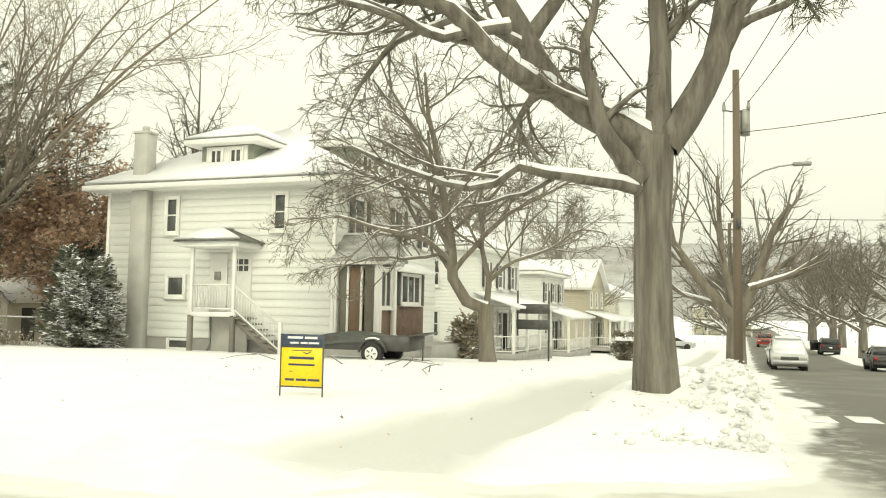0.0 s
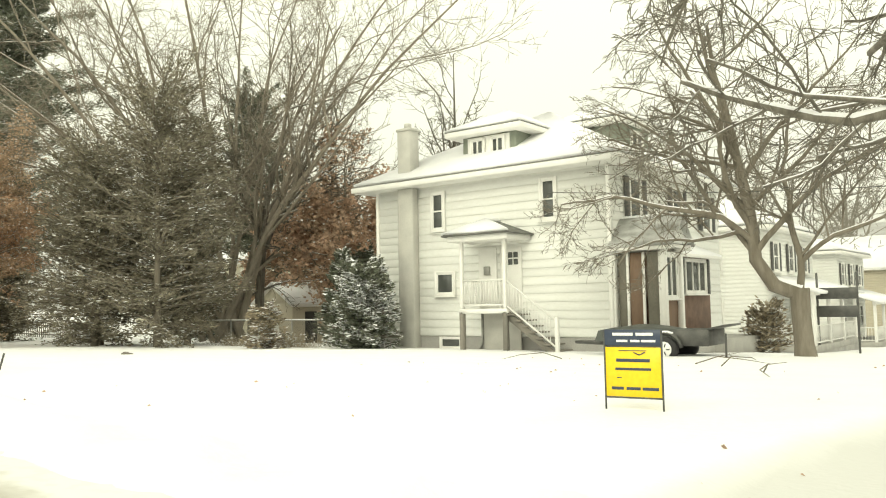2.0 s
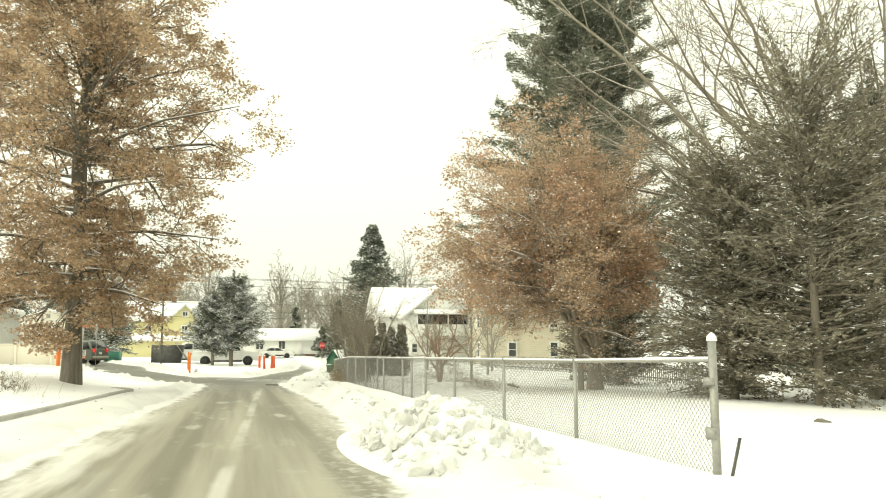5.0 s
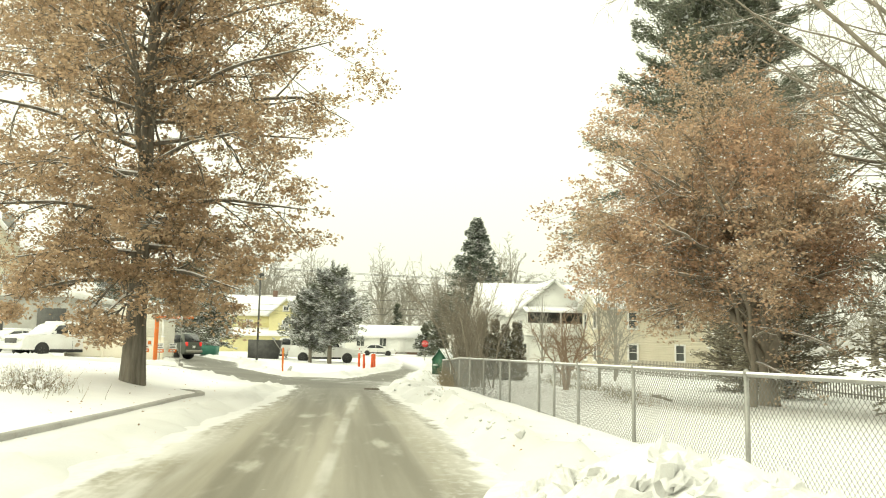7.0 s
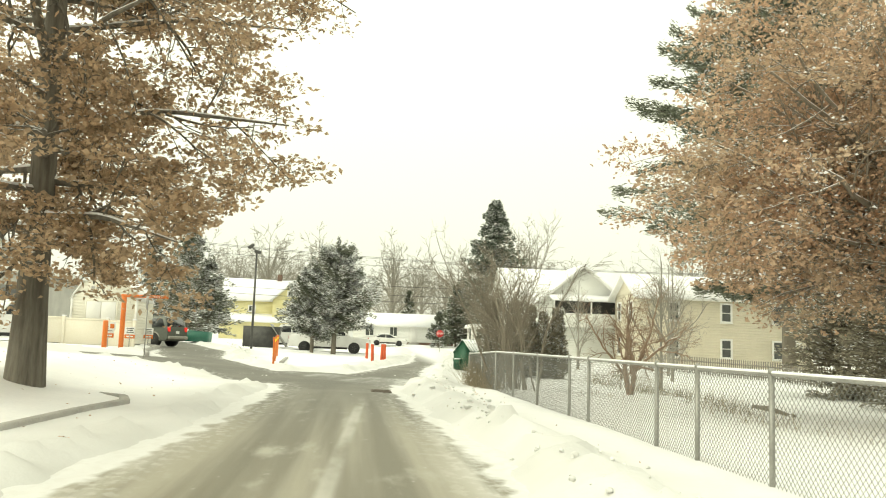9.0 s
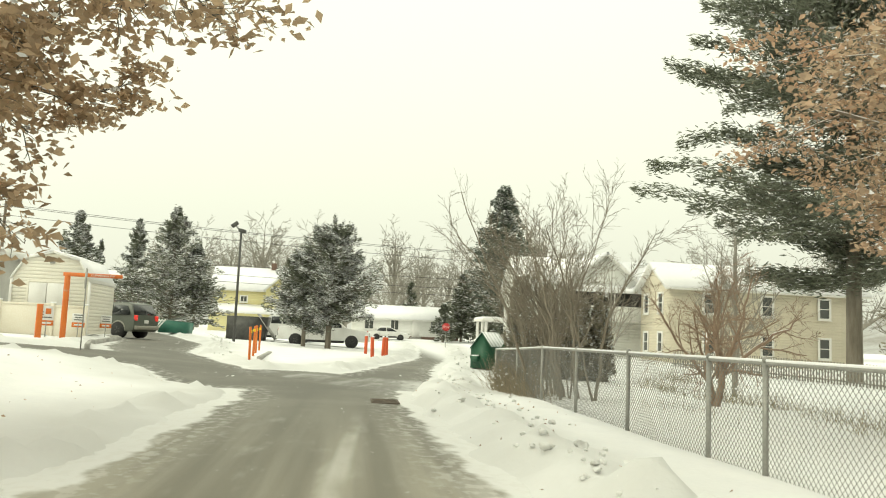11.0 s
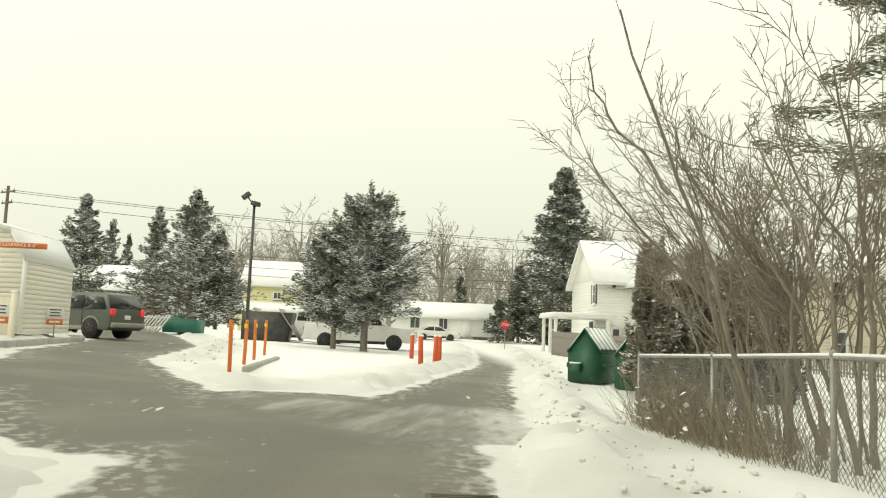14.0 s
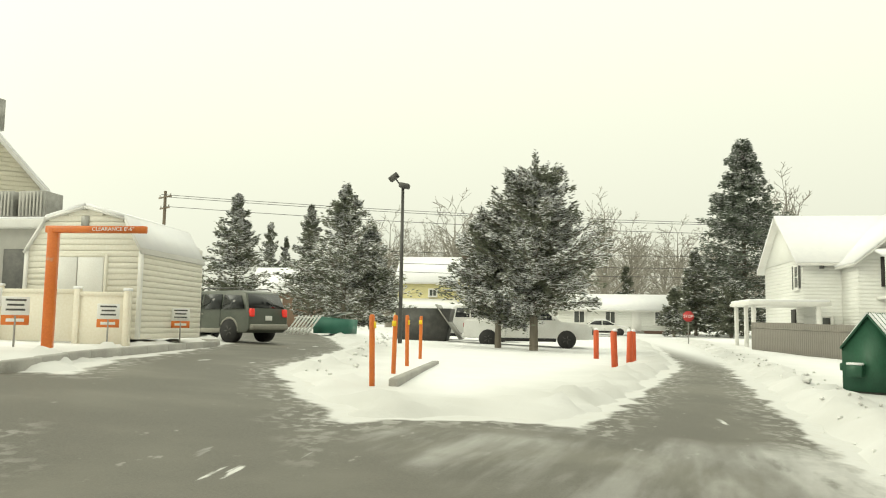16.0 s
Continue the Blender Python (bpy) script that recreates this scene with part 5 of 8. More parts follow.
def leaves(rng, pts, size, spread, flat=0.5):
    """Small folded blades about the given points."""
    n = len(pts)
    c = pts + rng.normal(0, 1, (n, 3)) * spread
    u = unit(rng.normal(0, 1, (n, 3)) * (1, 1, flat))
    w = unit(np.cross(u, rng.normal(0, 1, (n, 3))))
    s = (size * rng.uniform(0.6, 1.3, n))[:, None]
    V = np.stack([c - u * s, c + w * s * 0.55, c + u * s, c - w * s * 0.55], 1)
    V[:, 1] += (0, 0, 0.2 * size)
    V[:, 3] += (0, 0, 0.2 * size)
    i = np.arange(4 * n).reshape(n, 4)
    return V.reshape(-1, 3), i


def resample(line, m):
    p = np.array(line, float)
    d = np.concatenate([[0], np.cumsum(np.linalg.norm(np.diff(p, axis=0), axis=1))])
    t = np.linspace(0, d[-1], m)
    return np.stack([np.interp(t, d, p[:, k]) for k in range(3)], 1), d[-1]


def branch_tree(name, at, label, limbs, spec, seed, bark=BARK, leaf=None, snow=2, trunk=None, rz=0, sides=(8, 5, 4, 3, 3, 3), group="", wig0=0.0, snow_share=0.8, rmin=0.0045):
    """A tree of limbs given as lines with end radii, and finer shoots by spec: rows of count, lo, hi, angles, ratio, radius, wig, up, points."""
    rng = np.random.RandomState(seed)
    t = thing(name, at, rz, label, "tree", group)
    m0 = 12
    P0, R0, L0 = [], [], []
    for line, r0, r1 in limbs:
        p, d = resample(line, m0)
        P0.append(p)
        R0.append(np.linspace(r0, r1, m0))
        L0.append(d)
    P, R, L = np.array(P0), np.array(R0), np.array(L0)
    if wig0:
        P[:, 1:] += np.cumsum(rng.normal(0, wig0, P[:, 1:].shape), axis=1)
    if trunk is not None:
        p, d = resample(trunk[0], 40)
        r = np.interp(np.linspace(0, 1, 40), np.linspace(0, 1, len(trunk[1])), trunk[1])
        k = 66
        v, q = tubes(p[None], r[None], k)
        a, z = np.tile(np.arange(k) * 2 * math.pi / k, 40), np.repeat(np.linspace(0, d, 40), k)
        wander = value_noise(a * 1.3 + seed, z * 0.5, 0.5, 2) * 5
        ridge = np.abs(np.sin(a * 11 + wander)) ** 0.6 - 0.65
        c = np.repeat(p, k, 0)
        v = c + (v - c) * (1 + 0.075 * ridge * np.clip(np.repeat(r, k) / 0.25, 0, 1))[:, None]
        part("trunk", raw_mesh("trunk", v, [q], bark, True), None, t)
    wood, white, tips = [tubes(P, R, sides[0])], [], []
    if snow > 0:
        white.append(tubes(*snow_line(P, R, snow_share), 6))
    for lv, (count, lo, hi, ang, ratio, rr, wig, up, m) in enumerate(spec):
        s, w, ln, r = offshoots(rng, P, R, count, lo, hi, ang, ratio, rr, L)
        P, R = bend_lines(rng, s, w, ln, np.maximum(r, rmin), m, wig, up, 0.45)
        L = ln
        wood.append(tubes(P, R, sides[lv + 1]))
        if snow > lv + 1:
            white.append(tubes(*snow_line(P, R, snow_share), 3))
    v, q = join(wood)
    part("branch_work", raw_mesh("branch_work", v, [q], bark, True), None, t)
    if white:
        v, q = join(white)
        tagged(part("branch_snow", raw_mesh("branch_snow", v, [q], SNOW_CLEAN, True), None, t), kind="stuff")
    if leaf:
        mat, per, size, spread, frost = leaf
        k = rng.randint(1, P.shape[1], (len(P), per))
        pts = P[np.arange(len(P))[:, None], k].reshape(-1, 3)
        v, q = leaves(rng, pts, size, spread)
        tagged(part("foliage", raw_mesh("foliage", v, [q], mat), None, t), kind="stuff")
        if frost:
            pick = pts[rng.rand(len(pts)) < frost] + (0, 0, 0.07)
            v, q = leaves(rng, pick, size * 0.7, np.multiply(spread, 0.8), 0.15)
            tagged(part("leaf_snow", raw_mesh("leaf_snow", v, [q], SNOW_CLEAN), None, t), kind="stuff")
    return t


def crown_limbs(rng, n, base, height, spread, r, tilt=(20, 60), first=0.3):
    """Main limbs that leave a trunk of that height all round."""
    out = []
    for k in range(n):
        a = k * 2.4 + rng.uniform(-0.4, 0.4)
        f = first + (1 - first) * (k + 0.5) / n
        z = base + (height - base) * f * 0.62
        ln = spread * (1.1 - 0.5 * f) * rng.uniform(0.85, 1.15)
        e = math.radians(rng.uniform(*tilt)) * (0.8 + 0.5 * f)
        d = np.array((math.cos(a) * math.cos(e), math.sin(a) * math.cos(e), math.sin(e)))
        p0 = np.array((0, 0, z))
        out.append(([p0, p0 + d * ln * 0.35 + (0, 0, 0.03 * ln), p0 + d * ln * 0.7, p0 + d * ln + (0, 0, 0.1 * ln)], r * (0.62 - 0.3 * f), 0.018))
    return out


def simple_tree(name, at, label, height, spread, r, seed, spec, n=9, bark=BARK_GREY, leaf=None, snow=1, tilt=(20, 60), first=0.25, group="", lean=(0, 0), rmin=0.0045, sides=(8, 5, 4, 3, 3, 3)):
    rng = np.random.RandomState(seed)
    limbs = crown_limbs(rng, n, 0, height, spread, r, tilt, first)
    top = (lean[0], lean[1], height)
    limbs.append(([(0, 0, height * 0.35), (lean[0] * 0.5, lean[1] * 0.5, height * 0.65), top], r * 0.6, 0.02))
    trunk = ([(0, 0, -0.3), (0, 0, height * 0.18), (0, 0, height * 0.42)], [r * 1.25, r, r * 0.6])
    return branch_tree(name, at, label, limbs, spec, seed, bark, leaf, snow, trunk, group=group, rmin=rmin, sides=sides)


def conifer(name, at, label, height, spread, seed, mat=NEEDLE, n=170, sprays=46, blade=0.26, droop=0.1, frost=0.2, open_top=0.0, skirt=0.06, bark=BARK, r=0.16, shape=0.85, ragged=0.2, group="", trunks=((0, 0, 1.0),), slim=0.2):
    """An evergreen: a stem, tiers of boughs, many small blades of needles and tufts of snow."""
    rng = np.random.RandomState(seed)
    t = thing(name, at, 0, label, "tree", group)
    wood, boughs, N, S = [], [], [], []
    for tx, ty, k in trunks:
        h = height * k
        v, q = tubes(np.array([[(tx, ty, -0.3), (tx, ty, h * 0.5), (tx, ty, h * 0.97)]]), np.array([[r * k, r * k * 0.6, 0.02]]), 8)
        wood.append((v, q))
        f = np.sort(rng.rand(n)) ** 0.9 * (1 - skirt) + skirt
        az = rng.uniform(0, 2 * math.pi, n)
        L = spread * k * (1 - f + 0.04 + open_top * f * 0.4) ** shape * rng.uniform(1 - ragged, 1 + ragged, n)
        low = np.clip((f - skirt) / 0.08, 0.55, 1)
        L = L * low
        e = np.radians(rng.uniform(-8, 22, n)) + f * 0.5
        way = np.stack([np.cos(az) * np.cos(e), np.sin(az) * np.cos(e), np.sin(e)], -1)
        start = np.stack([np.full(n, tx), np.full(n, ty), f * h], -1)
        P, R = bend_lines(rng, start, way, L, 0.012 + 0.03 * L / spread, 6, 0.06, -droop * 0.35, 0.3)
        P[:, 4:, 2] += 0.04 * L[:, None]
        boughs.append(tubes(P, R, 4))
        w = rng.rand(n, sprays) ** 0.75 * 4.99
        i = w.astype(int)
        g = (w - i)[:, :, None]
        b = np.arange(n)[:, None]
        pts = P[b, i] * (1 - g) + P[b, i + 1] * g
        tan = unit(P[b, i + 1] - P[b, i])
        width = 0.16 * L[:, None, None] * (1.15 - w[:, :, None] / 5)
        side = unit(np.cross(tan, np.array((0, 0, 1.0))))
        off = side * rng.normal(0, 1, (n, sprays, 1)) * width + np.array((0, 0, 1.0)) * rng.normal(0, 0.05 + 0.02 * spread, (n, sprays, 1))
        c = (pts + off).reshape(-1, 3)
        u = unit(tan + side * rng.normal(0, 0.8, (n, sprays, 1)) + rng.normal(0, 0.35, (n, sprays, 3))).reshape(-1, 3)
        x = unit(np.cross(u, rng.normal(0, 1, u.shape)))
        s = (blade * rng.uniform(0.6, 1.3, len(c)))[:, None]
        N.append(np.stack([c - u * s * 0.5, c + x * s * slim, c + u * s * 0.75, c - x * s * slim], 1))
        if frost:
            keep = rng.rand(len(c)) < frost * 2.4 * smooth01((value_noise(c[:, 0] + c[:, 2] * 1.7 + seed, c[:, 1] + c[:, 2], 3.2 * blade, 2) - 0.3) / 0.4)
            cs = c[keep] + (0, 0, 0.25 * blade)
            us, ss = u[keep] * (1, 1, 0.4), s[keep]
            xs = unit(np.cross(us, np.array((0, 0, 1.0))) + rng.normal(0, 0.2, us.shape))
            S.append(np.stack([cs - us * ss * 0.6, cs + xs * ss * 0.42 - (0, 0, 0.03), cs + us * ss * 0.8, cs - xs * ss * 0.42 - (0, 0, 0.03)], 1))
    v, q = join(wood)
    part("trunk", raw_mesh("trunk", v, [q], bark, True), None, t)
    v, q = join(boughs)
    tagged(part("bough_work", raw_mesh("bough_work", v, [q], bark, True), None, t), kind="stuff")
    v = np.concatenate(N).reshape(-1, 3)
    tagged(part("needle_mass", raw_mesh("needle_mass", v, [np.arange(len(v)).reshape(-1, 4)], mat), None, t), kind="stuff")
    if S:
        v = np.concatenate(S).reshape(-1, 3)
        tagged(part("needle_snow", raw_mesh("needle_snow", v, [np.arange(len(v)).reshape(-1, 4)], SNOW_CLEAN), None, t), kind="stuff")
    return t


TWIGS = [(7, 0.2, 1.0, (25, 65), (0.35, 0.6), 0.6, 0.13, 0.03, 6), (5, 0.15, 1.0, (25, 65), (0.35, 0.6), 0.6, 0.15, 0.02, 5), (4, 0.1, 1.0, (20, 60), (0.4, 0.7), 0.65, 0.16, 0.0, 4)]
TWIGS_FINE = TWIGS[:2] + [(5, 0.1, 1.0, (20, 60), (0.4, 0.7), 0.65, 0.16, 0.0, 4), (3, 0.1, 1.0, (20, 60), (0.45, 0.8), 0.7, 0.18, 0.0, 3)]
TWIGS_FAR = [(6, 0.2, 1.0, (25, 60), (0.4, 0.65), 0.6, 0.13, 0.03, 4), (4, 0.15, 1.0, (25, 60), (0.4, 0.65), 0.6, 0.15, 0.02, 3), (2, 0.1, 1.0, (20, 60), (0.5, 0.8), 0.65, 0.16, 0.0, 2)]

# the big street maple by the corner, its limbs spread along the street front
E1, UP = np.array((0.925, 0.376, 0.0)), np.array((0, 0, 1.0))


def fan(points):
    """Limb points as metres along the lot's front, up, and towards the street."""
    return [E1 * a + UP * b + np.array((-0.376, 0.925, 0)) * c for a, b, c in points]


limbs = [
    (fan([(-0.1, 3.6, 0), (-0.8, 3.95, 0), (-1.35, 4.35, 0.1), (-1.75, 5.0, 0.2), (-2.1, 5.7, 0.2), (-2.6, 6.6, 0.2), (-2.9, 8.2, 0.3)]), 0.25, 0.06),
    (fan([(-1.35, 4.35, 0.1), (-1.9, 4.55, -0.2), (-2.4, 4.85, -0.3), (-2.7, 5.3, -0.4), (-3.6, 5.6, -0.4), (-5.0, 6.2, -0.3)]), 0.17, 0.04),
    (fan([(-1.8, 5.1, 0.2), (-1.3, 5.9, 0.4), (-1.1, 6.9, 0.5), (-0.9, 8.5, 0.6)]), 0.13, 0.04),
    (fan([(0.0, 3.7, 0), (0.05, 4.9, 0.1), (0.0, 6.2, 0.1), (0.1, 7.4, 0.2)]), 0.2, 0.08),
    (fan([(0.15, 3.6, 0), (0.65, 4.3, 0), (0.95, 4.9, 0), (1.15, 5.8, 0.1), (1.5, 6.8, 0.2), (1.9, 8.6, 0.2)]), 0.24, 0.07),
    (fan([(0.95, 4.9, 0), (1.3, 5.6, -0.3), (2.0, 6.3, -0.4), (3.2, 6.6, -0.4), (4.2, 6.9, -0.3)]), 0.13, 0.03),
    (fan([(0.3, 6.5, 0.1), (1.2, 6.6, -0.2), (2.4, 6.4, -0.4), (3.0, 6.75, -0.5)]), 0.08, 0.02),
    (fan([(-0.2, 3.1, -0.1), (-0.6, 3.35, -0.2), (-0.95, 3.85, -0.3), (-1.25, 4.6, -0.4), (-1.2, 5.6, -0.5)]), 0.16, 0.05),
    (fan([(-0.25, 2.95, -0.1), (-0.8, 3.1, -0.4), (-1.5, 3.05, -0.6), (-2.15, 3.15, -0.7), (-2.6, 2.75, -0.8), (-3.5, 2.85, -0.9), (-4.3, 3.2, -1.0)]), 0.1, 0.022),
    (fan([(-2.1, 5.2, -0.2), (-3.0, 4.9, -0.6), (-4.2, 5.3, -0.8), (-5.6, 6.0, -0.9)]), 0.09, 0.02),
]
trunk = (fan([(0.05, -0.3, 0), (0.02, 0.4, 0), (-0.02, 1.8, 0), (0.0, 3.7, 0)]), [0.36, 0.265, 0.25, 0.28])
MAPLE_SPEC = [(9, 0.25, 1.0, (25, 70), (0.3, 0.55), 0.45, 0.14, 0.02, 7), (6, 0.2, 1.0, (25, 65), (0.35, 0.6), 0.55, 0.17, -0.01, 6), (4, 0.1, 1.0, (20, 60), (0.45, 0.75), 0.6, 0.18, -0.03, 6), (3, 0.1, 1.0, (20, 60), (0.45, 0.8), 0.7, 0.2, -0.02, 5)]
branch_tree("street_maple", on_land(0.0, 12.3), "large bare maple with snow along its grey limbs", limbs, MAPLE_SPEC, 3, BARK_GREY, None, 2, trunk, wig0=0.03, snow_share=0.95, rmin=0.006)

# the smaller crooked street tree with a bent bole
limbs = [
    (fan([(0.0, 1.75, 0), (-0.55, 1.95, 0), (-0.95, 2.5, 0), (-1.15, 3.6, 0.1), (-1.35, 5.2, 0.2), (-1.7, 7.2, 0.2), (-2.0, 9.0, 0.2)]), 0.2, 0.04),
    (fan([(0.0, 1.8, 0), (0.1, 2.6, 0.1), (-0.15, 3.8, 0.2), (-0.1, 5.4, 0.3), (0.2, 7.2, 0.2)]), 0.1, 0.025),
    (fan([(-1.1, 3.2, 0.1), (-1.9, 3.7, -0.3), (-3.2, 3.9, -0.6), (-4.6, 4.3, -0.7), (-6.0, 4.2, -0.8)]), 0.09, 0.02),
    (fan([(-1.2, 4.0, 0.1), (-2.3, 5.3, 0.4), (-3.6, 6.6, 0.6), (-5.0, 7.4, 0.6)]), 0.09, 0.02),
    (fan([(-1.0, 2.9, 0), (-0.3, 3.9, -0.5), (0.9, 5.0, -0.8), (2.2, 5.7, -0.9), (3.4, 6.3, -0.8)]), 0.09, 0.02),
    (fan([(-1.3, 4.8, 0.2), (-0.4, 6.2, 0.4), (0.7, 7.4, 0.6), (1.6, 8.6, 0.6)]), 0.08, 0.02),
    (fan([(-1.4, 5.4, 0.2), (-2.0, 6.9, -0.3), (-2.9, 8.3, -0.6), (-3.4, 9.6, -0.8)]), 0.08, 0.02),
    (fan([(0.1, 2.6, 0.1), (0.8, 3.2, -0.5), (1.9, 3.4, -0.8), (3.0, 4.1, -1.0), (3.9, 3.9, -1.0)]), 0.07, 0.016),
    (fan([(-1.15, 3.5, 0.1), (-2.6, 3.2, 0.7), (-3.8, 3.3, 1.1), (-5.2, 2.8, 1.3)]), 0.06, 0.016),
]
trunk = (fan([(0.1, -0.3, 0), (0.05, 0.4, 0), (0.0, 1.2, 0), (0.0, 1.9, 0)]), [0.34, 0.24, 0.23, 0.24])
branch_tree("crooked_street_tree", on_land(-6.25, 24.6), "crooked bare street tree with a bent trunk and fine twigs", limbs, [(9, 0.15, 1.0, (25, 70), (0.35, 0.6), 0.6, 0.14, 0.0, 6), (6, 0.15, 1.0, (25, 65), (0.35, 0.6), 0.6, 0.16, -0.01, 5), (5, 0.1, 1.0, (20, 60), (0.4, 0.7), 0.65, 0.17, -0.02, 4), (2, 0.1, 1.0, (20, 60), (0.45, 0.8), 0.7, 0.18, 0.0, 3)], 8, BARK, None, 2, trunk, wig0=0.04, snow_share=0.7, rmin=0.008)

# further street trees, pollarded, and the far ones
branch_tree("pruned_street_tree", on_land(0.95, 37.5), "pruned bare street tree with long upright shoots", [
    ([(0, 0, 2.2), (0.9, 0.2, 4.2), (1.5, 0.4, 6.2), (2.2, 0.5, 7.2)], 0.28, 0.1), ([(0, 0, 2.2), (-1.4, -0.2, 3.8), (-2.6, -0.5, 5.6), (-3.0, -0.5, 8.0)], 0.26, 0.08),
    ([(0.5, 0, 3.6), (2.2, 0.2, 4.2), (3.6, 0.5, 5.2)], 0.16, 0.06), ([(-0.5, 0, 2.8), (-2.4, 0.6, 3.4), (-4.0, 0.8, 4.9)], 0.14, 0.05), ([(0, 0, 2.4), (-0.6, 0.5, 5.0), (-0.8, 0.8, 8.6)], 0.2, 0.06)],
    [(8, 0.3, 1.0, (20, 60), (0.45, 0.8), 0.45, 0.1, 0.1, 7), (5, 0.1, 1.0, (20, 50), (0.4, 0.7), 0.55, 0.14, 0.05, 5), (3, 0.1, 1.0, (20, 50), (0.4, 0.7), 0.6, 0.15, 0.0, 4)],
    11, BARK, None, 2, ([(0, 0, -0.3), (0, 0, 1.2), (0, 0, 2.5)], [0.42, 0.34, 0.32]))
far = simple_tree("street_tree", on_land(0.5, 53), "bare street tree along the snowy kerb", 8.5, 5.0, 0.26, 21, TWIGS_FAR, n=14, group="street trees", rmin=0.016, sides=(6, 4, 3, 3))
for x, y, s, r in ((0.4, 69, 1.1, 60), (0.2, 86, 1.0, 140), (-0.2, 108, 1.2, 200), (11.2, 60, 1.2, 20), (11.5, 84, 1.4, 100), (11.5, 110, 1.6, 250), (-0.6, 135, 1.3, 300), (11.5, 140, 1.8, 10), (13, 165, 2.0, 200), (14, 125, 1.8, 77)):
    copy_thing(far, Matrix.Translation(on_land(x, y)) @ pose(0, 0, 0, 0, 0, r) @ Matrix.Scale(s, 4))

# tall clump of bare stems behind the corner lot
rng = np.random.RandomState(4)
limbs = []
for k in range(13):
    a = -1.25 + 2.2 * k / 12 + rng.uniform(-0.1, 0.1)
    ln = rng.uniform(17, 23)
    s, c = math.sin(a * 0.72), math.cos(a * 0.72)
    dep = rng.uniform(-0.25, 0.25)
    p0 = np.array((rng.uniform(-1.2, 1.2), rng.uniform(-0.8, 0.8), 0.2))
    wide = np.array((0.8, 0.6, 0))
    deep = np.array((-0.6, 0.8, 0))
    limbs.append(([p0, p0 + wide * s * 0.28 * ln + deep * dep * ln * 0.3 + UP * c * 0.42 * ln, p0 + wide * s * 0.62 * ln + deep * dep * ln * 0.6 + UP * c * 0.74 * ln, p0 + wide * s * 1.0 * ln + deep * dep * ln + UP * c * 1.0 * ln], rng.uniform(0.11, 0.21), 0.03))
branch_tree("bare_tree_clump", on_land(-34.2, 27.6), "tall clump of bare leaning stems edged with snow", limbs, [(9, 0.15, 1.0, (20, 55), (0.3, 0.5), 0.6, 0.12, 0.03, 6), (6, 0.15, 1.0, (25, 60), (0.35, 0.6), 0.6, 0.15, 0.02, 5), (5, 0.1, 1.0, (20, 60), (0.4, 0.7), 0.65, 0.16, 0.0, 4), (2, 0.1, 1.0, (20, 60), (0.45, 0.8), 0.7, 0.18, 0.0, 3)], 14, BARK_BRUSH, None, 2, wig0=0.06, snow_share=0.7, rmin=0.012)
branch_tree("straight_bare_tree", on_land(-33.6, 29.4), "tall bare tree with a straight pale trunk", [
    ([(0, 0, 0), (0.1, 0, 3.5), (0.2, 0.1, 6.0), (1.0, 0.6, 10), (1.6, 1, 14)], 0.27, 0.05), ([(0.1, 0, 4.6), (1.2, 0.9, 7.5), (2.6, 1.9, 10.5), (4.2, 3.0, 12.4)], 0.15, 0.03), ([(0.15, 0, 5.4), (-0.8, -0.6, 8.5), (-1.0, -0.8, 12)], 0.14, 0.03),
    ([(-1.6, -1.2, 0), (-0.6, -0.4, 3.0), (0.6, 0.4, 6.0), (2.2, 1.6, 9.5)], 0.16, 0.04), ([(0.2, 0.1, 6), (2.0, 1.4, 8.2), (4.4, 3.2, 9.2)], 0.1, 0.02)],
    TWIGS_FINE, 31, BARK_GREY, None, 2, wig0=0.05, snow_share=0.7, rmin=0.012)
simple_tree("bare_tree", on_land(-26.6, 37.0), "tall slender bare tree behind the house", 16, 5.5, 0.24, 33, TWIGS, n=16, tilt=(45, 72), first=0.2, bark=BARK_GREY, rmin=0.013)
# russet trees behind the house
RUSSET = (LEAF_DULL, 7, 0.13, 0.22, 0.05)
for x, y, h, sp, sd in ((-29.6, 31.6, 8.6, 3.6, 41), (-24.8, 37.5, 9.0, 4.2, 42), (-34.5, 37, 9.5, 4.4, 43), (-39.5, 37, 9.0, 4.0, 44)):
    simple_tree("russet_tree", on_land(x, y), "tree with clinging russet leaves and dusted snow", h * 1.15, sp, 0.2, sd, TWIGS, n=11, leaf=RUSSET, tilt=(15, 55), first=0.1, bark=BARK, snow=2, group="russet trees")
# dark evergreens between the clump and the maple
THICKET = "evergreen thicket"
for x, y, h, sp, sd in ((-28.8, 20.4, 10.0, 3.4, 51), (-31.6, 19.4, 7.8, 2.6, 52), (-34.0, 21.0, 8.0, 3.0, 54), (-30.6, 23.0, 9.2, 2.6, 59), (-45.5, 22.2, 5.6, 2.4, 63), (-51.0, 23.4, 5.2, 2.4, 64)):
    conifer("dark_evergreen", on_land(x, y), "broad dark evergreen with dull brownish foliage", h, sp, sd, NEEDLE_DARK, 210, 110, 0.14, 0.12, 0.06, 0.9, 0.03, shape=0.42, ragged=0.28, group=THICKET)
for x, y, h, sp, sd in ((-27.6, 30.6, 5.0, 1.8, 55), (-43.5, 33.0, 7.0, 2.6, 62)):
    conifer("dark_evergreen", on_land(x, y), "dark evergreen dusted with snow", h, sp, sd, NEEDLE, 150, 60, 0.24, 0.2, 0.1, 0.3, 0.03, group=THICKET)
conifer("white_pine", on_land(-67.0, 30.0), "tall white pine with layered boughs", 30, 9.2, 57, NEEDLE, 230, 860, 0.33, 0.05, 0.03, 0.7, 0.16, r=0.42, shape=0.6, ragged=0.45, slim=0.12)
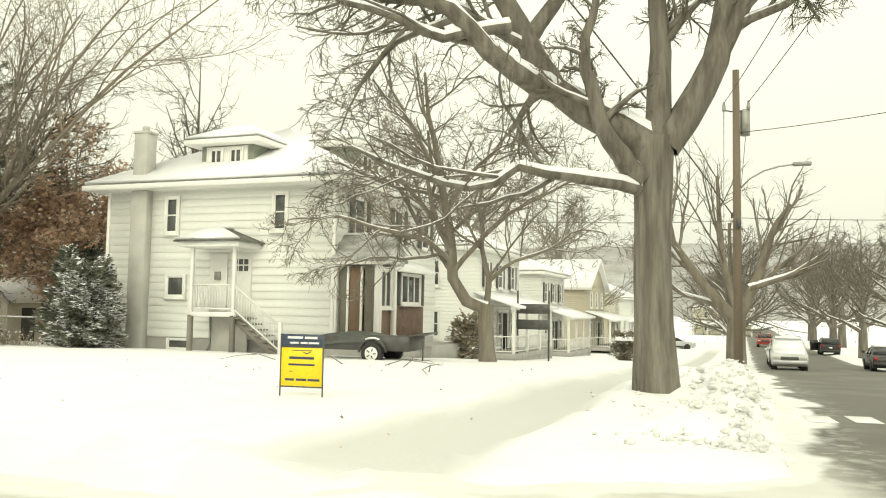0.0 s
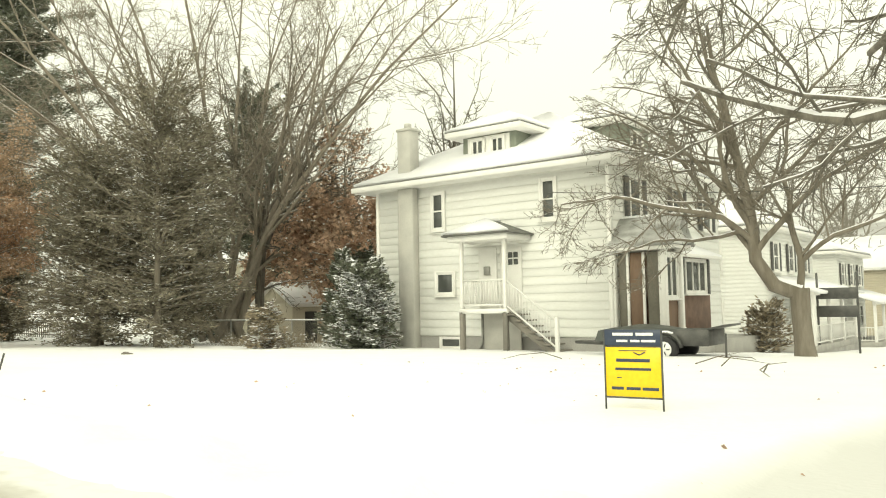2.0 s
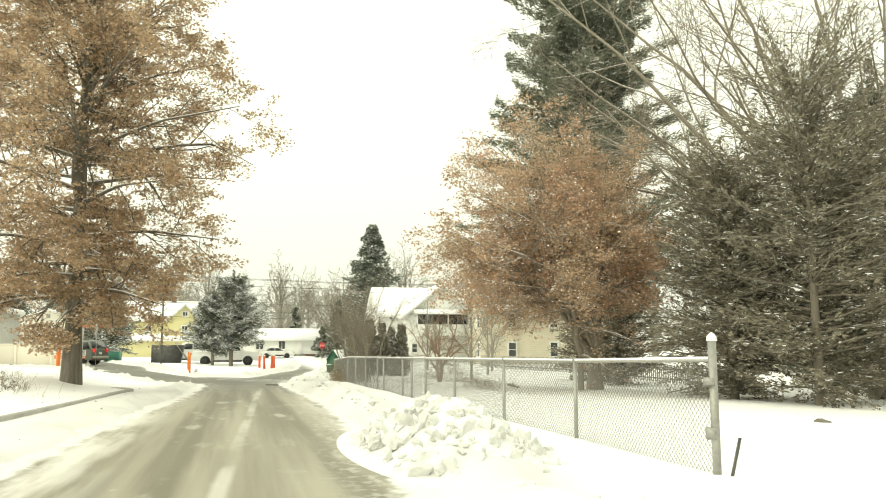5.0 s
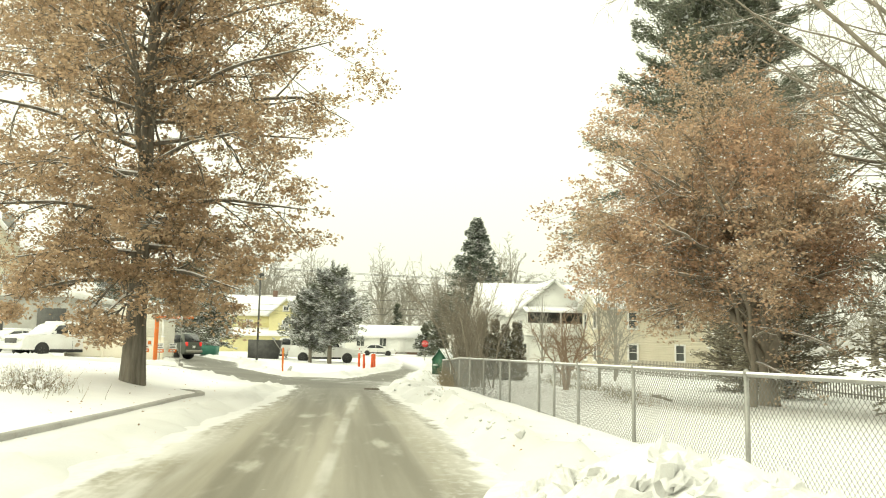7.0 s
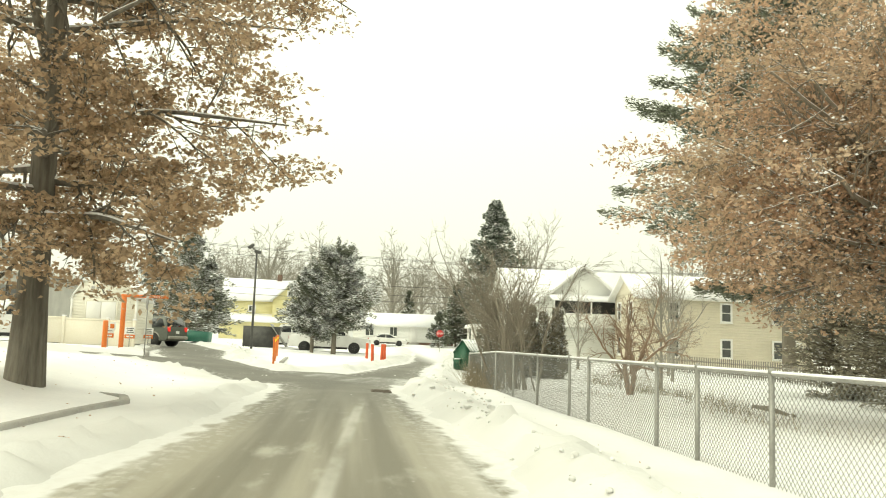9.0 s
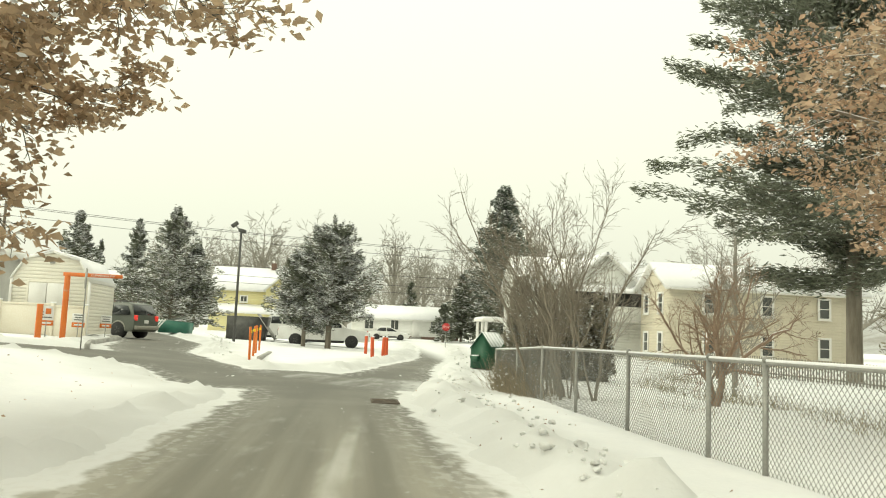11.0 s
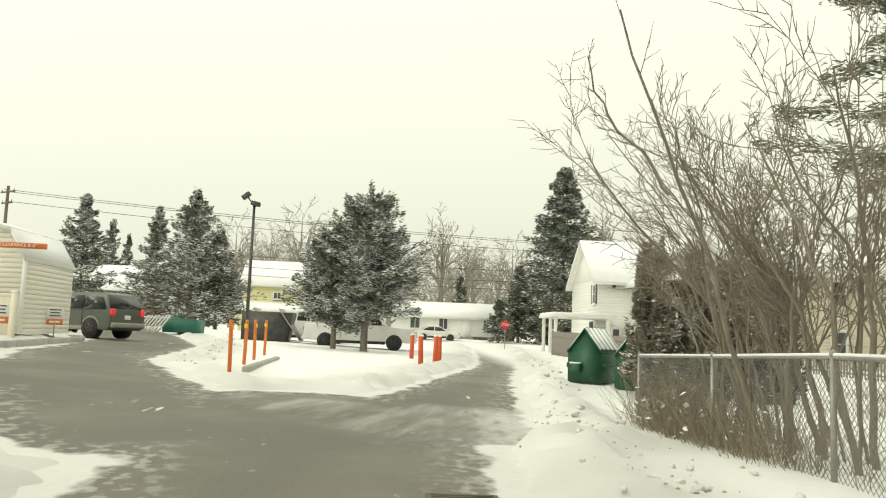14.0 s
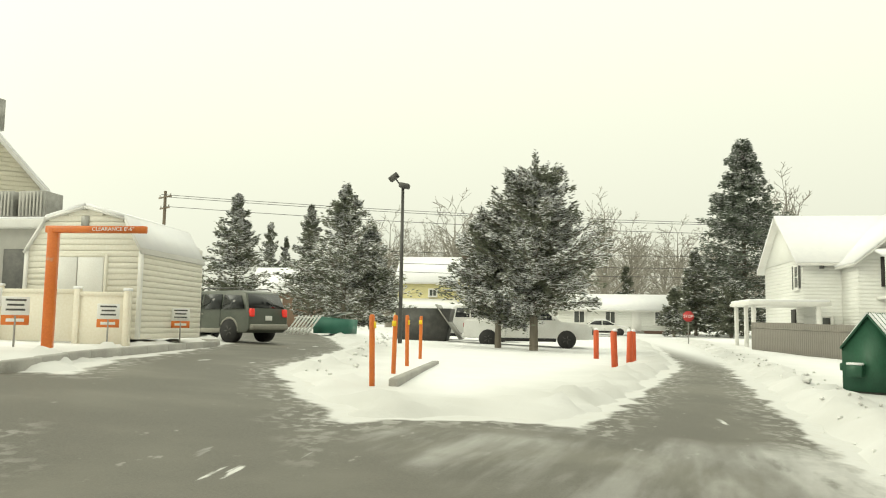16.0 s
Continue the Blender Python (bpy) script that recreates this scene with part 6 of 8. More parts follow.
conifer("white_pine", on_land(-45.5, 38.5), "tall white pine with layered boughs", 17, 4.8, 58, NEEDLE, 150, 190, 0.3, 0.05, 0.05, 0.6, 0.1, r=0.32, shape=0.75, ragged=0.35, slim=0.14)

# rust-leaved maple inside the fence: low forking stems and a broad dome
rng = np.random.RandomState(6)
limbs = []
for ring, (count, reach, top, rise) in enumerate(((8, 3.7, 5.0, 0.5), (12, 4.0, 6.0, 0.45), (11, 3.4, 7.6, 0.5), (8, 2.4, 8.9, 0.55), (4, 1.0, 9.8, 0.6), (9, 4.1, 4.0, 0.45))):
    for k in range(count):
        a = 2 * math.pi * (k + 0.37 * ring) / count + rng.uniform(-0.2, 0.2)
        d = np.array((math.cos(a), math.sin(a), 0.0))
        # the dome leans out of the thicket, towards the light over the lane
        h = d * reach * rng.uniform(0.85, 1.1) + np.array((1.6, -2.7, 0)) * (0.95 if ring < 3 else 0.8)
        z0 = 1.5 + 0.35 * ring + rng.uniform(0, 0.5)
        z1 = top * rng.uniform(0.9, 1.1)
        p0 = np.array((0, 0, z0)) + d * 0.1
        limbs.append(([p0, p0 + h * 0.22 + UP * (z1 - z0) * rise, p0 + h * 0.58 + UP * (z1 - z0) * 0.82, h + UP * z1], 0.15 - 0.018 * ring, 0.02))
limbs.append(([(0.75, -0.95, -0.1), (0.85, -0.9, 1.3), (1.6, -1.4, 2.2), (2.9, -2.2, 3.1), (4.4, -3.0, 4.4)], 0.13, 0.025))
limbs.append(([(0.85, -0.9, 1.3), (0.5, -1.2, 2.6), (0.3, -1.8, 4.6), (0.2, -2.4, 6.6)], 0.1, 0.02))
branch_tree("rust_leaved_maple", on_land(-39.3, 18.0), "low forking maple full of dry rust-coloured leaves", limbs, [(9, 0.25, 1.0, (25, 70), (0.28, 0.45), 0.5, 0.13, 0.03, 5), (6, 0.15, 1.0, (25, 65), (0.35, 0.6), 0.6, 0.15, 0.01, 4), (3, 0.1, 1.0, (20, 60), (0.4, 0.7), 0.65, 0.16, 0.0, 3)],
    61, BARK_BRUSH, (LEAF_RUST, 12, 0.06, (0.16, 0.16, 0.05), 0.1), 3, ([(0, 0, -0.3), (0, 0, 0.7), (0, 0, 1.9)], [0.4, 0.28, 0.26]), wig0=0.05)

# the oak on the island, with dead brown leaves
rng = np.random.RandomState(7)
limbs = []
for k in range(62):
    a = k * 2.399
    f = k / 61
    z = 2.2 + 13.3 * f
    ln = np.interp(f, [0, 0.12, 0.25, 0.4, 0.7, 1.0], [3.3, 4.0, 5.0, 5.5, 4.0, 1.3]) * rng.uniform(0.85, 1.12)
    ln *= 0.42 + 0.58 * min(1.0, max(0.0, abs(math.remainder(a - 2.75, 2 * math.pi)) - 0.65) / 0.5)
    e = math.radians(-12 + 56 * f)
    d = np.array((math.cos(a) * math.cos(e), math.sin(a) * math.cos(e), math.sin(e)))
    p0 = np.array((0, 0, z))
    limbs.append(([p0, p0 + d * ln * 0.5 + (0, 0, 0.05 * ln), p0 + d * ln], 0.085 - 0.045 * f, 0.015))
limbs.append(([(0, 0, 3), (0.1, 0, 9), (0.05, 0.1, 17.0)], 0.23, 0.03))
x, y = -36.6, -1.5
branch_tree("brown_oak", (x, y, 0.6), "young oak holding its dead brown leaves", limbs, [(8, 0.12, 1.0, (30, 70), (0.3, 0.5), 0.55, 0.12, 0.02, 5), (6, 0.15, 1.0, (25, 65), (0.4, 0.7), 0.6, 0.15, -0.01, 4), (3, 0.1, 1.0, (25, 60), (0.4, 0.7), 0.65, 0.16, -0.02, 3)],
    71, BARK_GREY, (LEAF_BROWN, 20, 0.06, (0.16, 0.16, 0.05), 0.07), 2, ([(0, 0, -0.5), (0, 0, 0.1), (0, 0, 0.5), (0, 0, 1.6), (0, 0, 3.2)], [0.36, 0.31, 0.265, 0.24, 0.225]), rmin=0.006)

# multi-stemmed bare brush at the far end of the fence
rng = np.random.RandomState(9)
limbs = []
for k in range(27):
    p0 = np.array((rng.uniform(-2.7, 1.6), rng.uniform(-0.4, 0.8), 0.0))
    a = rng.uniform(0, 2 * math.pi)
    ln = rng.uniform(2.9, 5.1)
    lean = np.array((math.cos(a) * 0.30 + p0[0] * 0.08 - 0.03, math.sin(a) * 0.28 - 0.12, 1.0))
    lean /= np.linalg.norm(lean)
    bow = np.array((math.cos(a), math.sin(a), 0)) * ln * 0.07
    limbs.append(([p0, p0 + lean * ln * 0.5 - bow, p0 + lean * ln + bow], rng.uniform(0.018, 0.045), 0.008))
branch_tree("bare_brush", on_land(-47.0, 9.3), "tangle of bare upright brush growing through the fence", limbs, [(9, 0.25, 1.0, (15, 50), (0.25, 0.5), 0.5, 0.1, 0.06, 7), (5, 0.15, 1.0, (20, 55), (0.35, 0.6), 0.6, 0.13, 0.03, 5), (3, 0.1, 1.0, (20, 55), (0.4, 0.7), 0.65, 0.15, 0.0, 4)], 81, BARK_BRUSH, None, 1, wig0=0.035, snow_share=0.6, rmin=0.006)
branch_tree("leaning_bare_tree", on_land(-47.2, 8.95), "bare young tree leaning over the fence", [
    ([(0, 0, 0), (0.25, -0.6, 1.35), (0.7, -1.35, 2.7), (1.0, -1.95, 3.8), (1.2, -2.35, 4.7)], 0.036, 0.01), ([(0.8, -1.5, 2.95), (0.7, -2.05, 3.8), (0.9, -2.4, 4.55)], 0.022, 0.008)],
    [(6, 0.35, 1.0, (15, 40), (0.1, 0.22), 0.5, 0.1, 0.08, 6), (3, 0.2, 1.0, (20, 50), (0.4, 0.6), 0.6, 0.14, 0.03, 5)], 82, BARK_BRUSH, None, 1, wig0=0.04, snow_share=0.6)
branch_tree("small_bare_tree", on_land(-46.9, 13.3), "small forked bare tree with a wide mop of reddish twigs", [
    ([(0, 0, 0), (-0.3, 0, 0.6), (-0.9, 0.2, 1.4), (-1.7, 0.5, 2.4)], 0.1, 0.02), ([(0, 0, 0.1), (0.3, 0, 0.9), (0.8, -0.3, 1.8), (1.5, -0.7, 2.7)], 0.09, 0.02), ([(0.2, 0, 0.7), (0.0, 0.5, 1.8), (-0.1, 0.9, 3.2)], 0.06, 0.015),
    ([(-0.3, 0, 0.6), (-0.7, -0.6, 1.5), (-1.0, -1.3, 2.6)], 0.05, 0.012), ([(0.3, 0, 0.9), (1.1, 0.6, 1.7), (2.0, 1.0, 2.3)], 0.06, 0.012), ([(0.1, 0, 0.8), (0.4, -0.2, 2.2), (0.5, -0.3, 3.4)], 0.05, 0.012)],
    [(8, 0.2, 1.0, (25, 65), (0.35, 0.6), 0.6, 0.13, 0.02, 6), (6, 0.15, 1.0, (25, 65), (0.35, 0.6), 0.6, 0.15, -0.02, 5), (5, 0.1, 1.0, (20, 60), (0.4, 0.7), 0.65, 0.16, -0.03, 4)], 83, BARK_RED, None, 1, wig0=0.04, rmin=0.005)
for x, y, sd, h in ((-52.5, 16.5, 84, 6.5), (-57.5, 19.0, 85, 7.0), (-63, 21, 86, 7.5), (-68, 17.5, 87, 6.5)):
    simple_tree("yard_tree", on_land(x, y), "slender bare tree in the back yard", h * 0.8, 2.4, 0.07, sd, TWIGS_FAR, n=8, tilt=(40, 70), first=0.1, bark=BARK_PALE, group="yard trees")

# evergreens round the loop
conifer("island_pine", on_land(-75.5, 2.75), "snow-flecked pine on the island", 6.65, 3.6, 91, NEEDLE, 190, 150, 0.165, 0.04, 0.5, 0.3, 0.21, r=0.19, shape=0.72, ragged=0.34, slim=0.16, trunks=((0.3, 0.4, 1.0), (-0.6, -1.05, 0.78)))
conifer("tall_spruce", on_land(-124.5, 22.2), "tall dark spruce dusted with snow", 18.7, 7.2, 92, NEEDLE_BLUE, 300, 110, 0.34, 0.35, 0.2, 0.0, 0.05, r=0.3, shape=0.85)
for x, y, h, sp, sd, n in ((-100.1, -19.1, 9.6, 3.5, 93, 150), (-148.3, -33.8, 14.0, 3.3, 94, 150), (-149.5, -32.0, 12.0, 2.7, 95, 120), (-103.1, -11.7, 10.7, 5.4, 96, 170), (-113.9, -17.7, 10.9, 3.2, 97, 160), (-104.8, -10.0, 7.9, 3.6, 98, 130)):
    conifer("loop_conifer", on_land(x, y), "evergreen with snow on its boughs behind the loop", h, sp, sd, NEEDLE, n, 60, 0.28, 0.12, 0.5, 0.0, 0.05, shape=0.95, ragged=0.4, group="evergreens behind the loop")
conifer("yard_conifer", on_land(-121, 17.0), "dark evergreen beside the ranch house", 7.8, 2.5, 101, NEEDLE, 140, 50, 0.34, 0.2, 0.12, group="ranch evergreens")
conifer("yard_conifer", on_land(-118, 14.6), "small snowy evergreen beside the ranch house", 4.2, 1.8, 102, NEEDLE, 100, 50, 0.28, 0.2, 0.35, group="ranch evergreens")
conifer("yard_conifer", on_land(-118, 19.5), "dark evergreen beside the ranch house", 5.0, 2.2, 103, NEEDLE, 120, 50, 0.3, 0.2, 0.12, group="ranch evergreens")
conifer("yard_conifer", on_land(-140, 12.4), "small evergreen behind the ranch house", 7.6, 2.2, 104, NEEDLE, 110, 44, 0.34, 0.2, 0.12, group="ranch evergreens")
for x, y, h, sp, sd in ((-56.0, 10.35, 3.3, 0.75, 105), (-55.9, 11.25, 3.15, 0.58, 106), (-55.8, 11.95, 2.95, 0.55, 107), (-55.7, 12.5, 2.75, 0.55, 108), (-55.6, 13.1, 2.9, 0.58, 109)):
    conifer("arborvitae", on_land(x, y), "tall narrow arborvitae flecked with snow", h, sp, sd, NEEDLE_DARK, 220, 80, 0.11, -0.25, 0.13, 0.5, 0.01, r=0.06, shape=0.6, ragged=0.25, group="arborvitae row", slim=0.24)
# thick bush beside the corner house
conifer("snowy_bush", on_land(-20.6, 23.3), "rounded evergreen bush loaded with clumps of snow", 2.7, 1.4, 111, NEEDLE, 230, 60, 0.16, 0.05, 0.42, 0.75, 0.02, r=0.05, shape=0.5, ragged=0.18)
conifer("snowy_bush", on_land(-23.7, 25.4), "small evergreen by the house corner", 3.8, 1.2, 112, NEEDLE, 120, 50, 0.2, 0.0, 0.12, 0.3, 0.02, r=0.05)
conifer("dead_shrub", on_land(-23.9, 21.7), "dry brown shrub bent under snow", 1.5, 0.9, 113, VINE, 90, 40, 0.14, 0.3, 0.25, 0.8, 0.02, r=0.03, shape=0.5)

# bare trees of the distance, west and north
west = simple_tree("distant_tree", on_land(-140.5, 10.0), "bare grey tree far behind the houses", 14.5, 7.5, 0.42, 121, TWIGS_FAR, n=12, tilt=(25, 65), first=0.15, bark=BARK_PALE, group="distant trees", rmin=0.036, sides=(5, 3, 3, 3), snow=0)
rng = np.random.RandomState(12)
for k in range(28):
    y = -62 + k * 5.0 + rng.uniform(-1, 1)
    x = -165 - rng.uniform(0, 45)
    if k < 6:
        x, y = ((-167.6, -21.3), (-163.6, -15.5), (-154.3, -9.5), (-136.7, 29.5), (-159.1, -25), (-150.5, 14.0))[k]
    copy_thing(west, Matrix.Translation((x, y, float(land(x, y)))) @ pose(0, 0, 0, 0, 0, rng.uniform(0, 360)) @ Matrix.Scale(rng.uniform(0.85, 1.35), 4))
for k in range(18):
    x = -120 + k * 6.0 + rng.uniform(-1.2, 1.2)
    y = 58 + rng.uniform(0, 30)
    copy_thing(west, Matrix.Translation((x, y, float(land(x, y)))) @ pose(0, 0, 0, 0, 0, rng.uniform(0, 360)) @ Matrix.Scale(rng.uniform(0.8, 1.25), 4))

# ---- vehicles ----
def wheel(parent, x, y, r, w=0.24, hub=CHROME):
    tyre = Shape()
    side = 1 if y > 0 else -1
    tyre.tube([(x, y - w / 2, r), (x, y - w * 0.4, r), (x, y + w * 0.4, r), (x, y + w / 2, r)], [r * 0.9, r, r, r * 0.9], 24)
    t = part("tyre", tyre, BLACK, parent)
    rim = Shape().tube([(x, y + side * (w / 2 - 0.02), r), (x, y + side * (w / 2 + 0.008), r)], [r * 0.66, r * 0.6], 20)
    rm = part("rim", rim, hub, t)
    # dark slips on the closed rim draw the shade between its spokes
    s = Shape()
    for k in range(5):
        a = k * 2 * math.pi / 5
        s.box((x + math.cos(a) * r * 0.33, y + side * (w / 2 + 0.012), r + math.sin(a) * r * 0.33), (r * 0.1, 0.012, r * 0.3), b=0.003, tilt=(0, -math.degrees(a) + 90, 0))
    part("spoke_gap_shade", s, STEEL_DARK, rm)
    return t


def shell(profile, width, belt, roof_z, tuck):
    """A car body: a side outline drawn across the width, drawn in above the belt line and a little at the sill."""
    s = Shape()
    k = len(profile)
    p = np.array(profile, float)

    def half(z):
        up = np.clip((z - belt) / (roof_z - belt), 0, 1)
        low = np.clip((0.45 - z) / 0.3, 0, 1)
        return width / 2 * (1 - tuck * up - 0.06 * low)

    rows = []
    for f in (-1.0, -0.9, 0.0, 0.9, 1.0):
        y = half(p[:, 1]) * f
        z = p[:, 1] - (0.025 if abs(f) == 1 else 0) * np.clip((p[:, 1] - belt) / 0.3, 0, 1)
        rows.append(np.stack([p[:, 0], y, z], -1))
    v = np.concatenate(rows)
    quads = []
    for r in range(4):
        for i in range(k):
            j = (i + 1) % k
            quads.append([r * k + i, r * k + j, (r + 1) * k + j, (r + 1) * k + i])
    s.add(v, quads, [list(range(k))[::-1]], [list(range(4 * k, 5 * k))])
    return s, half


def side_pane(half, poly, out=0.012):
    """A window lying on the body's side, as a thin sheet on each side."""
    made = []
    for side in (-1, 1):
        p = np.array([(x, side * (half(np.array(z)) + out), z) for x, z in poly])
        q = p - (0, side * 0.02, 0)
        k = len(p)
        s = Shape().add(np.concatenate([p, q]), [list(range(k))], [list(range(k, 2 * k))[::-1]], [[i, (i + 1) % k, k + (i + 1) % k, k + i] for i in range(k)])
        made.append(s)
    return made


def cross_pane(half, a, b, inset=0.08, out=0.012):
    """A windscreen or rear window between two points of the outline."""
    (ax, az), (bx, bz) = a, b
    nx, nz = (bz - az), -(bx - ax)
    n = math.hypot(nx, nz)
    nx, nz = nx / n * out, nz / n * out
    if nz < 0:
        nx, nz = -nx, -nz
    wa, wb = float(half(np.array(az))) - inset, float(half(np.array(bz))) - inset
    return Shape().slab([(ax + nx, -wa, az + nz), (ax + nx, wa, az + nz), (bx + nx, wb, bz + nz), (bx + nx, -wb, bz + nz)], 0.02)


def make_car(name, at, rz, label, kind, paint, snow=False, lit=False, group="", cladding=None, category="car"):
    """kind: 'suv', 'sedan' or 'pickup'; the front looks along +x."""
    car = thing(name, at, rz, label, category, group)
    if kind == "suv":
        L, W, r, wx, H = 4.75, 1.85, 0.36, (1.42, -1.4), 1.74
        prof = [(2.36, 0.38), (2.38, 0.72), (2.25, 0.92), (1.25, 1.05), (0.55, 1.62), (0.2, 1.72), (-1.7, 1.74), (-2.05, 1.66), (-2.28, 1.1), (-2.36, 0.85), (-2.36, 0.42), (-2.2, 0.3), (2.2, 0.28)]
        belt = 1.06
        panes = [[(1.02, 1.1), (0.5, 1.55), (0.02, 1.6), (0.02, 1.1)], [(-0.06, 1.1), (-0.06, 1.6), (-0.95, 1.6), (-0.95, 1.1)], [(-1.05, 1.1), (-1.05, 1.58), (-1.85, 1.56), (-2.1, 1.12)]]
        screens = [((1.22, 1.07), (0.56, 1.6)), ((-2.06, 1.62), (-2.27, 1.14))]
    elif kind == "sedan":
        L, W, r, wx, H = 4.6, 1.78, 0.32, (1.35, -1.32), 1.45
        prof = [(2.28, 0.35), (2.3, 0.6), (2.15, 0.75), (1.05, 0.92), (0.3, 1.38), (-0.1, 1.44), (-0.95, 1.4), (-1.65, 0.98), (-2.2, 0.92), (-2.3, 0.75), (-2.28, 0.38), (-2.1, 0.26), (2.1, 0.24)]
        belt = 0.95
        panes = [[(0.9, 0.97), (0.28, 1.32), (-0.2, 1.36), (-0.2, 0.97)], [(-0.28, 0.97), (-0.28, 1.36), (-0.9, 1.33), (-1.4, 1.0)]]
        screens = [((1.0, 0.95), (0.32, 1.36)), ((-0.98, 1.38), (-1.6, 1.02))]
    else:
        L, W, r, wx, H = 5.7, 1.98, 0.38, (1.75, -1.75), 1.85
        prof = [(2.85, 0.45), (2.87, 0.85), (2.7, 1.08), (1.45, 1.2), (0.85, 1.75), (0.5, 1.85), (-0.45, 1.85), (-0.62, 1.72), (-0.68, 1.2), (-2.82, 1.2), (-2.85, 1.0), (-2.85, 0.5), (-2.7, 0.4), (2.7, 0.38)]
        belt = 1.2
        panes = [[(1.25, 1.24), (0.8, 1.68), (0.3, 1.72), (0.3, 1.24)], [(0.22, 1.24), (0.22, 1.72), (-0.42, 1.7), (-0.5, 1.24)]]
        screens = [((1.42, 1.22), (0.88, 1.72)), ((-0.6, 1.72), (-0.67, 1.26))]
    s, half = shell(prof, W, belt, H, 0.17 if kind != "sedan" else 0.22)
    body = part("body", s, paint, car)
    bev = body.modifiers.new("soft_edges", "BEVEL")
    bev.width, bev.segments, bev.limit_method, bev.angle_limit = 0.04, 2, "ANGLE", radians(20)
    for poly in panes:
        for p in side_pane(half, poly):
            part("side_window", p, GLASS_CAR, car)
    part("windscreen", cross_pane(half, *screens[0]), SNOW_CLEAN if snow else GLASS_CAR, car)
    part("rear_window", cross_pane(half, *screens[1]), GLASS_CAR, car)
    for x in wx:
        for y in (-1, 1):
            wheel(car, x, y * (W / 2 - 0.13), r)
            a = np.linspace(0, math.pi, 12)
            arch = Shape().tube([(x + math.cos(t) * (r + 0.07), y * (W / 2 - 0.06), r + math.sin(t) * (r + 0.07)) for t in a], 0.055, 6)
            part("wheel_arch", arch, cladding or paint, car)
            # solid black disc paints the shaded hollow round the wheel; none is cut
            part("wheel_well_shade", Shape().tube([(x, y * (W / 2 - 0.3), r), (x, y * (W / 2 + 0.004), r)], r + 0.035, 20), BLACK, car)
    f, b = prof[1][0], prof[-4][0] if kind != "sedan" else -2.3
    part("front_bumper", Shape().box((f - 0.03, 0, 0.5), (0.16, W * 0.94, 0.2), b=0.05), cladding or paint, car)
    part("rear_bumper", Shape().box((-L / 2 - 0.02, 0, 0.5), (0.18, W * 0.94, 0.2), b=0.05), cladding or paint, car)
    part("grille", Shape().box((f + 0.01, 0, 0.72 if kind != "pickup" else 0.85), (0.05, W * 0.5, 0.16 if kind != "pickup" else 0.26), b=0.01), STEEL_DARK, car)
    for y in (-1, 1):
        part("headlight", Shape().box((f - 0.04, y * W * 0.37, 0.75 if kind != "pickup" else 0.88), (0.12, W * 0.19, 0.15), b=0.03), LENS, car)
        part("tail_light", Shape().box((-L / 2 + 0.03, y * W * 0.42, 0.98 if kind != "sedan" else 0.8), (0.12, 0.2, 0.27 if kind == "suv" else 0.2), b=0.03), RED_LAMP if lit else RED_DULL, car)
        part("mirror", Shape().box((0.95 if kind != "pickup" else 1.15, y * (W / 2 + 0.09), belt + 0.12), (0.12, 0.2, 0.15), b=0.03), paint, car)
        part("sill", Shape().box((0, y * (W / 2 - 0.03), 0.36), (wx[0] - wx[1] - 2 * r - 0.15, 0.06, 0.16), b=0.02), cladding or BLACK, car)
        part("door_handle", Shape().box((-0.05, y * (W / 2 + 0.005), belt - 0.14), (0.16, 0.03, 0.04), b=0.008), cladding or paint, car)
        part("door_gap", Shape().box((0.0, y * (W / 2 - 0.004), 0.75), (0.012, 0.016, 0.68), b=0.002), BLACK, car)
        part("door_gap", Shape().box((-0.98, y * (W / 2 - 0.004), 0.8), (0.012, 0.016, 0.6), b=0.002), BLACK, car)
    part("number_plate", Shape().box((-L / 2 - 0.11 if kind != "suv" else -2.36, 0, 0.8 if kind == "suv" else 0.55), (0.03, 0.32, 0.16), b=0.006), WHITE_PAINT, car)
    if kind == "suv":
        for y in (-1, 1):
            part("roof_rail", Shape().tube([(0.2, y * 0.68, 1.76), (0.1, y * 0.68, 1.81), (-1.6, y * 0.68, 1.82), (-1.75, y * 0.68, 1.76)], 0.025, 6), STEEL_DARK, car)
    if kind == "pickup":
        part("bed", Shape().box((-1.75, 0, 1.17), (2.0, W * 0.82, 0.1)), SNOW_CLEAN, car)
    if snow:
        x0, x1 = (0.35, -1.85) if kind == "suv" else (0.15, -0.9) if kind == "sedan" else (0.6, -0.45)
        part("roof_snow", Shape().box(((x0 + x1) / 2, 0, H + 0.02), (x0 - x1, W * 0.74, 0.1), b=0.045), SNOW_CLEAN, car)
        hx = prof[2][0] - 0.05
        part("bonnet_snow", Shape().slab([(hx, -W * 0.42, prof[2][1] + 0.06), (hx, W * 0.42, prof[2][1] + 0.06), (prof[3][0], W * 0.42, prof[3][1] + 0.07), (prof[3][0], -W * 0.42, prof[3][1] + 0.07)], 0.07), SNOW_CLEAN, car)
    return car


make_car("green_suv", on_land(-71.1, -7.9, 0.02), 245, "dark green sport utility vehicle with grey cladding and lit tail lights", "suv", CAR_GREEN, lit=True, cladding=CAR_TRIM)
make_car("white_pickup", on_land(-80.9, 2.75, 0.04), 90, "white pickup truck parked behind the snowy island", "pickup", CAR_WHITE, group="parked pickups", category="pickup truck")
make_car("white_pickup", on_land(-85.0, -0.6, 0.04), 97, "white pickup truck parked beyond another truck", "pickup", CAR_WHITE, group="parked pickups", category="pickup truck")
make_car("snowy_pickup", on_land(-60.8, -11.2, 0.06), -38, "white pickup truck parked nose-out with snow on its bonnet", "pickup", CAR_WHITE, snow=True, category="pickup truck")
